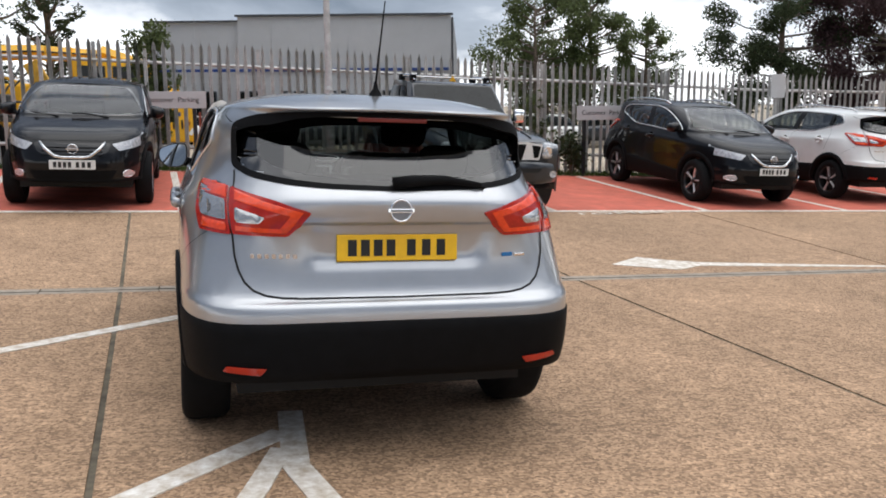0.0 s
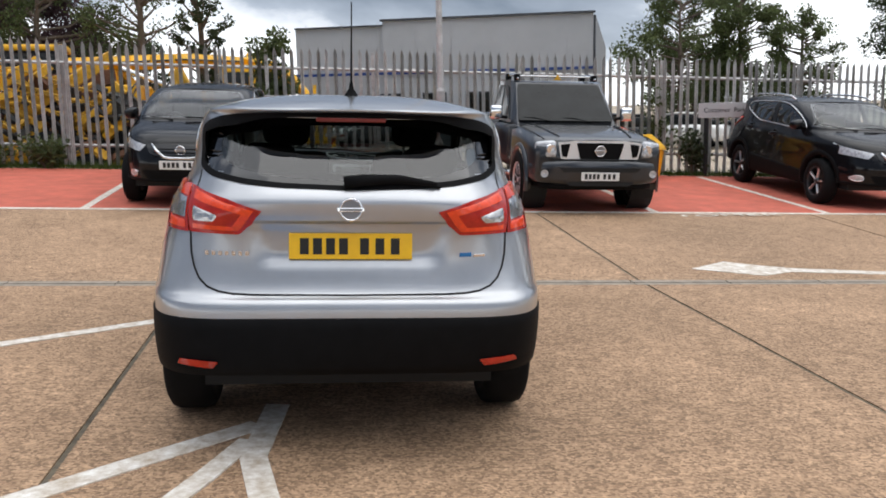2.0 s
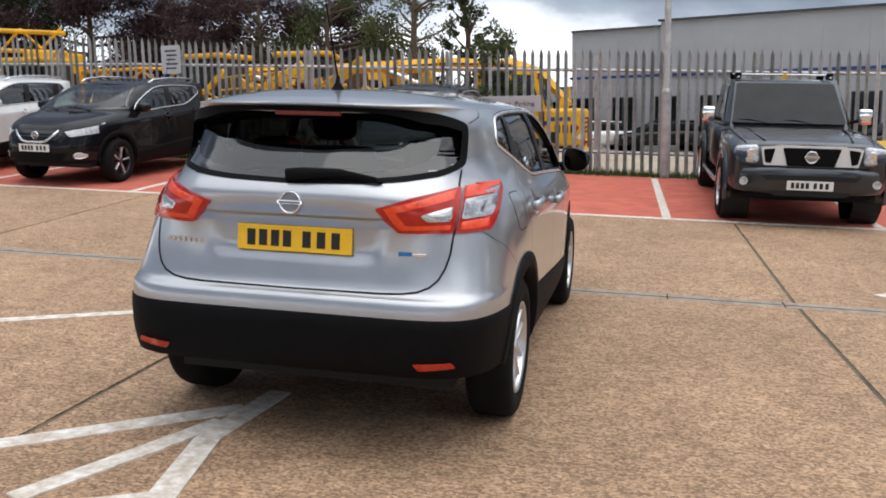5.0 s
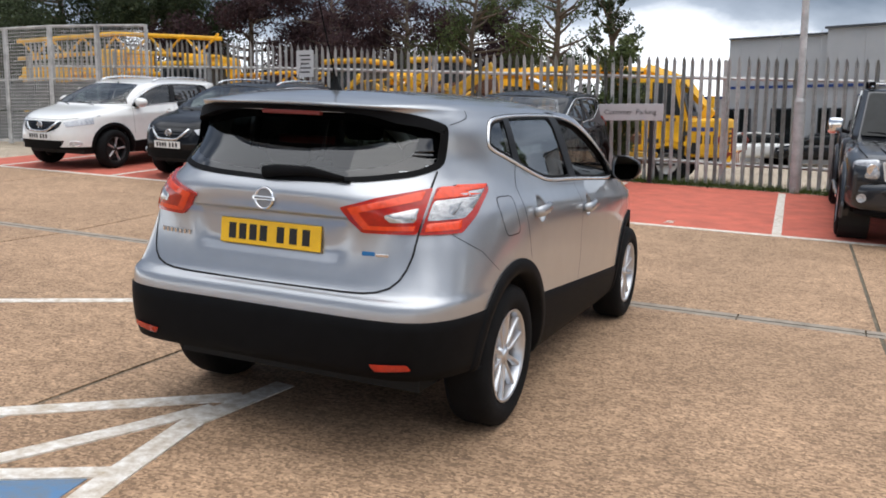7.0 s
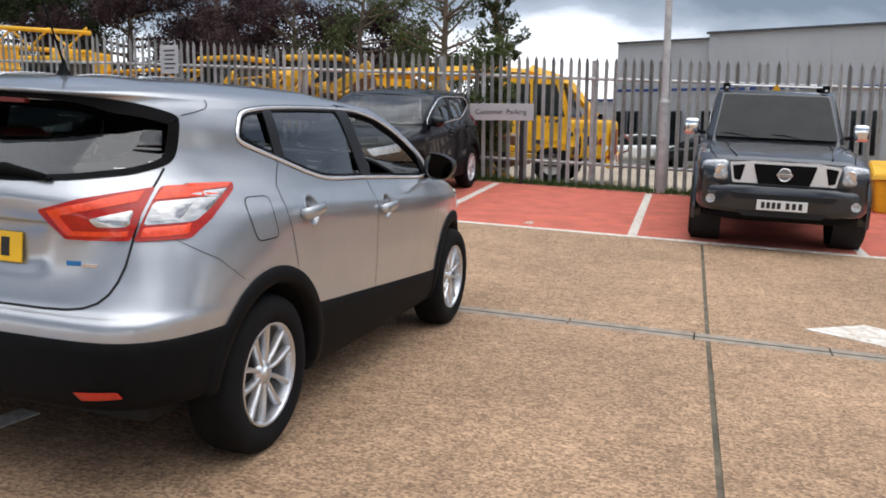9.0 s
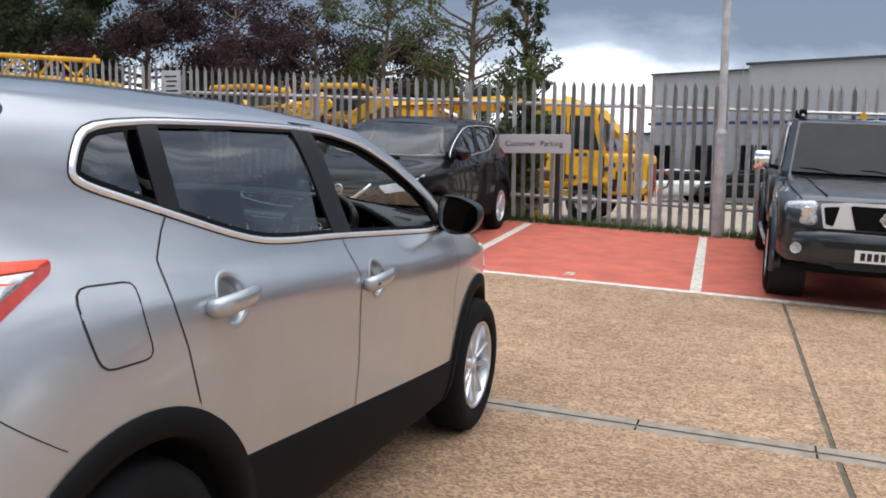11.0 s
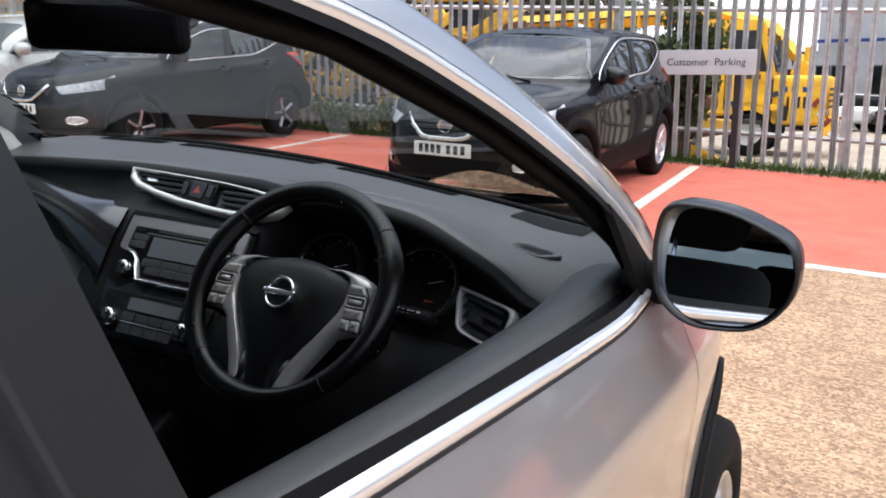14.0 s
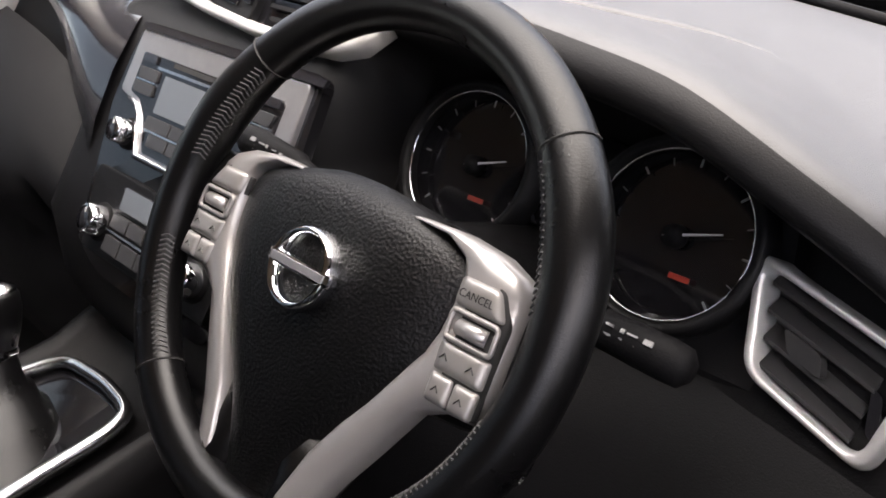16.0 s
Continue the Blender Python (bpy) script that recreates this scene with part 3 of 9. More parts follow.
# ---- crossover car: y from rear bumper (0) forward, z from the ground ----
YM = 1.9
REAR = [(0.2, 0.16), (0.3, 0.09), (0.4, 0.035), (0.5, 0.008), (0.6, 0.0), (0.66, 0.002), (0.71, 0.012), (0.735, 0.05), (0.8, 0.075), (0.9, 0.09), (1.0, 0.085), (1.06, 0.066), (1.12, 0.06), (1.155, 0.075), (1.18, 0.1), (1.3, 0.19), (1.4, 0.24), (1.445, 0.252), (1.475, 0.25), (1.49, 0.238), (1.5, 0.218)]
FRONT = [(0.2, 4.2), (0.3, 4.32), (0.45, 4.37), (0.6, 4.377), (0.72, 4.35), (0.82, 4.3), (0.9, 4.22), (0.95, 4.13), (1.0, 3.97), (1.04, 3.77), (1.075, 3.56), (1.1, 3.46), (1.13, 3.42), (1.2, 3.28), (1.3, 3.04), (1.4, 2.77), (1.5, 2.45)]
WIDE = [(0.2, 0.8), (0.3, 0.865), (0.45, 0.892), (0.65, 0.897), (0.85, 0.894), (0.97, 0.884), (1.05, 0.866), (1.12, 0.838), (1.2, 0.81), (1.3, 0.779), (1.4, 0.746), (1.46, 0.718), (1.5, 0.686)]
N_R = [(0.2, 6.0), (0.4, 7.5), (0.7, 7.5), (0.85, 6.4), (1.0, 5.2), (1.12, 4.4), (1.2, 4.0), (1.3, 4.2), (1.42, 5.2), (1.5, 5.4)]
N_F = [(0.2, 3.6), (0.7, 3.6), (1.0, 4.2), (1.12, 5.2), (1.3, 6.4), (1.5, 6.4)]
ZTOP = 1.5
lev_cache = {}


def level(z):
    k = round(z, 4)
    if k not in lev_cache:
        lev_cache[k] = tuple(curve_at(t, z) for t in (REAR, FRONT, WIDE, N_R, N_F))
    return lev_cache[k]


def crease(y, z):
    """The soft shoulder line pressed into the doors and wings."""
    zc = 1.045 - 0.055 * (y - 1.15)
    k = max(0.0, min(1.0, (y - 0.45) / 0.5)) * max(0.0, min(1.0, (3.9 - y) / 0.6))
    d = (z - zc) / (0.05 if z > zc else 0.1)
    return 0.013 * k * math.exp(-d * d)


def ease(v, a, b):
    t = max(0.0, min(1.0, (v - a) / (b - a)))
    return t * t * (3 - 2 * t)


def recess(x, z):
    """The shallow pan pressed into the tailgate round the number plate."""
    if not 0.8 < z < 1.06:
        return 0.0
    half = 0.43 - 0.35 * max(0.0, 1.0 - z)
    return 0.022 * ease(abs(x), half, half - 0.05) * ease(z, 0.84, 0.89) * ease(z, 1.046, 1.03)


def ring(phi, z):
    """The body's skin: phi 0 at the rear centre, 90 degrees at the side, 180 at the nose."""
    yr, yf, w, nr, nf = level(z)
    s, c = math.sin(phi), math.cos(phi)
    n, d = (nr, YM - yr) if c >= 0 else (nf, yf - YM)
    r = (abs(s) ** n + abs(c) ** n) ** (-1 / n)
    y = YM - d * r * c
    x = (w + crease(y, z)) * r * s
    return Vector((x, y + (recess(x, z) if c > 0.3 and y < 0.9 else 0.0), z))


def ring_phi(x, y, z):
    yr, yf, w, nr, nf = level(z)
    d = YM - yr if y <= YM else yf - YM
    return math.atan2(x / (w + crease(y, z)), (YM - y) / d)


def skin_y(x, z, front=False):
    yr, yf, w, nr, nf = level(z)
    q = min(0.999, abs(x) / w)
    return YM + (yf - YM) * (1 - q**nf) ** (1 / nf) if front else YM - (YM - yr) * (1 - q**nr) ** (1 / nr) + recess(x, z)


def skin_x(y, z):
    yr, yf, w, nr, nf = level(z)
    q, n = ((YM - y) / (YM - yr), nr) if y <= YM else ((y - YM) / (yf - YM), nf)
    return (w + crease(y, z)) * (1 - min(0.999, abs(q)) ** n) ** (1 / n)


def skin_normal(phi, z):
    a = ring(phi + 0.004, z) - ring(phi - 0.004, z)
    b = ring(phi, min(ZTOP, z + 0.006)) - ring(phi, z - 0.006)
    return a.cross(b).normalized()


def on_skin(kind, a, z, side=1):
    """A place on the skin: r = rear by x, f = front by x, s = side by y."""
    if kind == "r":
        return Vector((a * side, skin_y(a, z), z))
    if kind == "f":
        return Vector((a * side, skin_y(a, z, True), z))
    return Vector((skin_x(a, z) * side, a, z))


def fine(pts, step=0.03, closed=True):
    out = []
    n = len(pts)
    for i in range(n if closed else n - 1):
        a, b = pts[i], pts[(i + 1) % n]
        m = max(1, int((b - a).length / step))
        out += [a.lerp(b, k / m) for k in range(m)]
    if not closed:
        out.append(pts[-1])
    return out


def to_flat(p):
    """Skin place as (angle, height); on the nose the angle runs on past 180 degrees."""
    phi = ring_phi(p.x, p.y, p.z)
    if phi < 0 and p.y > YM and abs(p.x) < 0.8 * level(p.z)[2] and p.y > 0.5 * (YM + level(p.z)[1]):
        phi += math.tau
    return Vector((phi * 1.3, p.z))


def flats(pts):
    """Flat places of a whole outline, all counted from the same side."""
    q = [Vector((ring_phi(p.x, p.y, p.z) * 1.3, p.z)) for p in pts]
    if max(v.x for v in q) - min(v.x for v in q) > math.pi * 1.3:
        q = [Vector((v.x + math.tau * 1.3, v.y)) if v.x < 0 else v for v in q]
    return q


def lift(q, h):
    phi, z = q[0] / 1.3, q[1]
    p = ring(phi, z)
    return p + skin_normal(phi, z) * h


def rounded(poly, r=0.02, k=3):
    """Cuts the corners of a polygon of 3D points round."""
    out = []
    n = len(poly)
    for i in range(n):
        a, p, b = poly[i - 1], poly[i], poly[(i + 1) % n]
        ra = min(r, (a - p).length * 0.45)
        rb = min(r, (b - p).length * 0.45)
        s, e = p + (a - p).normalized() * ra, p + (b - p).normalized() * rb
        for j in range(k + 1):
            t = j / k
            out.append(s * (1 - t) ** 2 + p * 2 * t * (1 - t) + e * t * t)
    return out


from mathutils.geometry import delaunay_2d_cdt


def patch(poly, h=0.004, step=0.035, depth=0.008):
    """A plate that follows the skin inside a polygon, h proud of it, with turned-in edges."""
    rim = flats(fine(poly, 0.025))
    pl = [(q.x, q.y) for q in rim]
    xs, ys = [q[0] for q in pl], [q[1] for q in pl]
    inner = []
    i = 0
    y = min(ys) + step * 0.5
    while y < max(ys):
        x = min(xs) + step * (0.25 + 0.5 * (i % 2))
        while x < max(xs):
            if inside(pl, x, y) and min((q - Vector((x, y))).length for q in rim) > step * 0.4:
                inner.append(Vector((x, y)))
            x += step
        y += step
        i += 1
    nr = len(rim)
    vs, es, fs, *_ = delaunay_2d_cdt(rim + inner, [(k, (k + 1) % nr) for k in range(nr)], [], 1, 1e-5)
    bm = bmesh.new()
    bv = [bm.verts.new(lift(q, h)) for q in vs]
    for f in fs:
        bm.faces.new([bv[k] for k in f])
    bmesh.ops.recalc_face_normals(bm, faces=bm.faces)
    flip = sum(f.normal.dot(f.calc_center_median() - Vector((0, YM, f.calc_center_median().z))) for f in bm.faces)
    if flip < 0:
        bmesh.ops.reverse_faces(bm, faces=bm.faces)
    if depth:
        edge = [e for e in bm.edges if e.is_boundary]
        low = {}
        for e in edge:
            for v in e.verts:
                if v not in low:
                    q = to_flat(v.co)
                    low[v] = bm.verts.new(lift(q, h - depth))
        for e in edge:
            a, b = e.verts
            f = bm.faces.new((a, b, low[b], low[a]))
        bmesh.ops.recalc_face_normals(bm, faces=bm.faces)
    for f in bm.faces:
        f.smooth = True
    for e in bm.edges:
        if depth and e.calc_face_angle(0) > 0.9:
            e.smooth = False
    return bm


def loft(sections, closed=False):
    """A smooth sheet through sections with as many points each."""
    bm = bmesh.new()
    rows = [[bm.verts.new(p) for p in s] for s in sections]
    for a, b in zip(rows, rows[1:]):
        for i in range(len(a) - 1):
            bm.faces.new((a[i], a[i + 1], b[i + 1], b[i])).smooth = True
        if closed:
            bm.faces.new((a[-1], a[0], b[0], b[-1])).smooth = True
    bmesh.ops.recalc_face_normals(bm, faces=bm.faces)
    return bm


def band(outer, inner, h, steps=5):
    """A strip between two outlines with as many points, laid close on the skin."""
    bm = bmesh.new()
    fo, fi = flats(outer), flats(inner)
    rows = [[bm.verts.new(lift(p.lerp(q, k / steps), h)) for p, q in zip(fo, fi)] for k in range(steps + 1)]
    n = len(fo)
    for a, b in zip(rows, rows[1:]):
        for i in range(n):
            f = bm.faces.new((a[i], a[(i + 1) % n], b[(i + 1) % n], b[i]))
            f.smooth = True
    bmesh.ops.recalc_face_normals(bm, faces=bm.faces)
    return bm


def bead(outer, inner, h, steps=6):
    """A rounded strip between two outlines, proudest along its middle."""
    bm = bmesh.new()
    fo, fi = flats(outer), flats(inner)
    rows = [[bm.verts.new(lift(p.lerp(q, k / steps), h * math.sin(math.pi * k / steps) ** 0.7 + 0.001)) for p, q in zip(fo, fi)] for k in range(steps + 1)]
    n = len(fo)
    for a, b in zip(rows, rows[1:]):
        for i in range(n):
            bm.faces.new((a[i], a[(i + 1) % n], b[(i + 1) % n], b[i])).smooth = True
    bmesh.ops.recalc_face_normals(bm, faces=bm.faces)
    return bm


def shrink(poly, d):
    c = sum(poly, Vector()) / len(poly)
    out = []
    n = len(poly)
    for i in range(n):
        p = poly[i]
        e = poly[(i + 1) % n] - poly[i - 1]
        nr = skin_normal(ring_phi(p.x, p.y, p.z), p.z)
        v = e.cross(nr).normalized()
        if v.dot(c - p) < 0:
            v = -v
        out.append(p + v * d)
    return out


def seam(pts, w=0.007, h=0.0015):
    """A dark panel gap laid along skin points."""
    pts = fine(pts, 0.03, False)
    bm = bmesh.new()
    rows = []
    for i, p in enumerate(pts):
        d = (pts[min(i + 1, len(pts) - 1)] - pts[max(i - 1, 0)]).normalized()
        q = to_flat(p)
        nr = skin_normal(q.x / 1.3, q.y)
        base = lift(q, h)
        s = nr.cross(d).normalized() * w / 2
        rows.append((bm.verts.new(base + s), bm.verts.new(base - s)))
    for a, b in zip(rows, rows[1:]):
        bm.faces.new((a[0], a[1], b[1], b[0]))
    bmesh.ops.recalc_face_normals(bm, faces=bm.faces)
    return bm


def flat_side(pts):
    return [(p.y, p.z) for p in pts]


# outlines, as (kind, place, height)
DLO = [("s", 0.755, 1.345), ("s", 0.775, 1.4), ("s", 0.83, 1.465), ("s", 1.05, 1.485), ("s", 1.4, 1.495), ("s", 1.76, 1.498), ("s", 2.02, 1.492), ("s", 2.27, 1.455), ("s", 2.52, 1.375), ("s", 2.74, 1.285), ("s", 2.9, 1.2), ("s", 3.0, 1.1), ("s", 2.74, 1.088), ("s", 2.5, 1.1), ("s", 2.2, 1.115), ("s", 1.89, 1.13), ("s", 1.55, 1.14), ("s", 1.4, 1.152), ("s", 1.25, 1.185), ("s", 0.94, 1.275), ("s", 0.79, 1.318)]
BACKLIGHT = [("r", 0.0, 1.496), ("r", 0.3, 1.493), ("r", 0.45, 1.487), ("r", 0.53, 1.477), ("r", 0.58, 1.465), ("r", 0.62, 1.45), ("s", 0.478, 1.43), ("s", 0.474, 1.395), ("s", 0.467, 1.355), ("s", 0.459, 1.315), ("r", 0.664, 1.278), ("r", 0.66, 1.245), ("r", 0.6, 1.212), ("r", 0.45, 1.19), ("r", 0.3, 1.178), ("r", 0.0, 1.17)]
SCREEN = [("f", 0.0, 1.49), ("f", 0.3, 1.488), ("f", 0.55, 1.47), ("f", 0.66, 1.36), ("f", 0.735, 1.23), ("f", 0.785, 1.14), ("f", 0.5, 1.132), ("f", 0.0, 1.13)]
AXLES = (0.83, 3.476)
WHEEL_R = 0.345


def skin_poly(tab, side=1, mirrored=False):
    pts = [on_skin(*p) for p in tab]
    if mirrored:
        pts = pts + [Vector((-p.x, p.y, p.z)) for p in pts[::-1] if p.x > 0.001]
    if side < 0:
        pts = [Vector((-p.x, p.y, p.z)) for p in pts]
    return pts


CUPS = ((1.185, 1.026), (2.085, 0.972))  # finger wells behind the door handles
CUP_R = 0.062


def body_meshes():
    """The painted skin, cut into panels, as name -> mesh."""
    # ring stations about 3 cm apart
    phis, acc = [0.0], 0.0
    prev = ring(0, 0.8)
    kk = 3000
    for i in range(1, kk + 1):
        p = ring(math.pi * i / kk, 0.8)
        acc += (p - prev).length
        prev = p
        if acc > (0.01 if any(abs(p.y - h[0]) < 0.1 for h in CUPS) else 0.03):
            phis.append(math.pi * i / kk)
            acc = 0.0
    phis[-1] = math.pi
    full = [-p for p in phis[:0:-1]] + phis[:-1]
    zs = [0.2 + 0.025 * i for i in range(20)] + [0.7, 0.712, 0.722, 0.732, 0.745, 0.76] + [0.78 + 0.024 * i for i in range(29)] + [0.92 + 0.0105 * i for i in range(21)] + [1.03, 1.034, 1.038, 1.042, 1.046, 1.05] + [1.462, 1.468, 1.476, 1.486, 1.493, 1.5]
    zs = sorted(set(round(z, 4) for z in zs))
    verts, norms, idx = [], [], {}
    for j, z in enumerate(zs):
        for i, ph in enumerate(full):
            idx[(j, i)] = len(verts)
            verts.append(ring(ph, z))
            norms.append(skin_normal(ph, z))
    nphi = len(full)
    faces = []
    for j in range(len(zs) - 1):
        for i in range(nphi):
            faces.append((idx[(j, i)], idx[(j, (i + 1) % nphi)], idx[(j + 1, (i + 1) % nphi)], idx[(j + 1, i)]))
    # roof: the top ring drawn in to the middle
    crown = lambda y: curve_at([(0.2, 0.004), (0.24, 0.014), (0.32, 0.034), (0.45, 0.055), (0.6, 0.071), (1.2, 0.088), (1.8, 0.09), (2.2, 0.06), (2.42, 0.02), (2.6, 0.0)], y)
    half = [i for i, ph in enumerate(full) if 0 < ph < math.pi]
    mirror = {i: min(range(nphi), key=lambda q: abs(full[q] + full[i])) for i in half}
    top = len(zs) - 1
    cols = 17
    roof = []
    for i in half:
        a, b = verts[idx[(top, i)]], verts[idx[(top, mirror[i])]]
        row = [idx[(top, i)]]
        for c in range(1, cols - 1):
            k = 1 - 2 * c / (cols - 1)
            z = ZTOP + crown(a.y) * (1 - abs(k) ** 3.2)
            row.append(len(verts))
            verts.append(Vector((a.x * k, a.y, z)))
            norms.append(None)
        row.append(idx[(top, mirror[i])])
        roof.append(row)
    for r0, r1 in zip(roof, roof[1:]):
        for c in range(cols - 1):
            faces.append((r0[c], r1[c], r1[c + 1], r0[c + 1]))
    c0 = min(range(nphi), key=lambda q: abs(full[q]))
    faces.append(tuple(roof[0]) + (idx[(top, c0)],))
    dlo = flat_side(skin_poly(DLO))
    dlo_in = flat_side(shrink(skin_poly(DLO), 0.022))
    back = [(p.x, p.z) for p in shrink(skin_poly(BACKLIGHT, mirrored=True), 0.022)]
    scr = [(p.x, p.z) for p in shrink(skin_poly(SCREEN, mirrored=True), 0.025)]
    groups = {}
    for f in faces:
        c = sum((verts[v] for v in f), Vector()) / len(f)
        x, y, z = abs(c.x), c.y, c.z
        if z > 1.08 and z < ZTOP and x > 0.5 and inside(dlo_in, y, z):
            continue
        if y < 0.62 and 1.15 < z < 1.47 and inside(back, c.x, z):
            continue
        if y > 2.2 and 1.09 < z < ZTOP and inside(scr, c.x, z):
            continue
        if x > 0.45 and any((y - a) ** 2 + (z - WHEEL_R) ** 2 < 0.43**2 for a in AXLES):
            continue
        if x > 0.7 and any((y - h[0]) ** 2 + (z - h[1]) ** 2 < (CUP_R + 0.002) ** 2 for h in CUPS):
            continue
        if z < foot(c) + 0.02:
            continue
        side = "r" if c.x > 0 else "l"
        if z >= ZTOP - 0.02 or (y < 0.5 and z > 1.455):
            g = "roof"
        elif y < 0.6 and 0.735 < z < 1.3 and x < 0.672 - 0.16 * max(0, 0.9 - z) ** 1.0 - max(0, 0.83 - z) * 0.9:
            g = "tailgate"
        elif y < 0.5 and z < 0.735:
            g = "rear_bumper"
        elif z < 1.5 and 3.05 < y and z > 0.9 and x < 0.74:
            g = "bonnet"
        elif y > 3.9 and z < 0.8:
            g = "front_bumper"
        elif 1.93 < y < 3.0 and 0.4 < z < 1.15:
            g = "front_door_" + side
        elif 1.05 < y < 1.93 and 0.4 < z < 1.2:
            g = "rear_door_" + side
        else:
            g = "body"
        groups.setdefault(g, []).append(f)
    # smooth normals of the whole, so that the panels meet without a break
    me = bpy.data.meshes.new("whole")
    me.from_pydata([tuple(v) for v in verts], [], faces)
    me.update()
    whole = [Vector(n.vector) for n in me.vertex_normals]
    bpy.data.meshes.remove(me)
    out = {}
    for g, fl in groups.items():
        used = sorted({v for f in fl for v in f})
        remap = {v: i for i, v in enumerate(used)}
        m = bpy.data.meshes.new(g)
        m.from_pydata([tuple(verts[v]) for v in used], [], [tuple(remap[v] for v in f) for f in fl])
        m.update()
        m.polygons.foreach_set("use_smooth", [True] * len(m.polygons))
        m.normals_split_custom_set_from_vertices([tuple(whole[v]) for v in used])
        out[g] = m
    return out


def well_mesh(y0, z0, side):
    """A round finger well with a thin flange, sunk into the door."""
    bm = bmesh.new()
    rows = []
    for r, h in ((1.24, -0.001), (1.22, 0.0008), (1.0, 0.0004), (0.95, -0.006), (0.91, -0.03), (0.82, -0.058), (0.5, -0.072), (0.1, -0.075)):
        row = []
        for k in range(36):
            a = math.tau * k / 36
            y, z = y0 + CUP_R * r * math.cos(a), z0 + CUP_R * r * math.sin(a)
            row.append(bm.verts.new(((skin_x(y, z) + h) * side, y, z)))
        rows.append(row)
    for p, q in zip(rows, rows[1:]):
        for k in range(36):
            bm.faces.new((p[k], p[(k + 1) % 36], q[(k + 1) % 36], q[k]))
    bm.faces.new(rows[-1])
    bmesh.ops.recalc_face_normals(bm, faces=bm.faces)
    return bm


def foot(p):
    """Lower edge of the skin: higher under the bumpers."""
    return 0.395 if p.y < 0.5 else (0.27 if p.y < 3.8 else 0.37)


def cladding_mesh(ztop):
    """Unpainted lower skirt round the whole car, following the skin."""
    bm = bmesh.new()
    n = 260
    rows = []
    for i in range(n):
        ph = -math.pi + math.tau * i / n
        p = ring(ph, 0.5)
        zt = ztop(p)
        z0 = foot(p)
        rows.append([bm.verts.new(ring(ph, z0) * 0.96 + Vector((0, YM * 0.04, 0)))] + [bm.verts.new(ring(ph, z0 + (zt - z0) * k / 6) + skin_normal(ph, 0.5) * 0.007) for k in range(7)] + [bm.verts.new(ring(ph, zt + 0.006))])
    for i in range(n):
        a, b = rows[i], rows[(i + 1) % n]
        for k in range(8):
            c = (a[k].co + b[k + 1].co) / 2
            if abs(c.x) > 0.45 and any((c.y - q) ** 2 + (c.z - WHEEL_R) ** 2 < 0.43**2 for q in AXLES):
                continue
            bm.faces.new((a[k], b[k], b[k + 1], a[k + 1])).smooth = True
    return bm


def arch_mesh(side, axle):
    """Black wheel-arch trim with a turned-in lip."""
    bm = bmesh.new()
    rows = []
    for i in range(41):
        a = math.radians(-28 + 236 * i / 40) if axle < 2 else math.radians(-5 + 213 * i / 40)
        row = []
        full = 1.0 if axle < 2 else 0.6 + 0.4 * ease(math.degrees(a), -5, 40)
        for r, h in ((0.475, 0.002), (0.472, 0.012), (0.43, 0.014), (0.405, 0.01), (0.395, -0.05)):
            r = 0.395 + (r - 0.395) * full
            y, z = axle + r * math.cos(a), WHEEL_R + r * math.sin(a)
            z = max(0.385 if abs(y - 2.15) > 1.4 else 0.265, z)
            x = skin_x(y, z) + h
            row.append(bm.verts.new((x * side, y, z)))
        rows.append(row)
    for p, q in zip(rows, rows[1:]):
        for k in range(4):
            bm.faces.new((p[k], p[k + 1], q[k + 1], q[k])).smooth = True
    bmesh.ops.recalc_face_normals(bm, faces=bm.faces)
    return bm


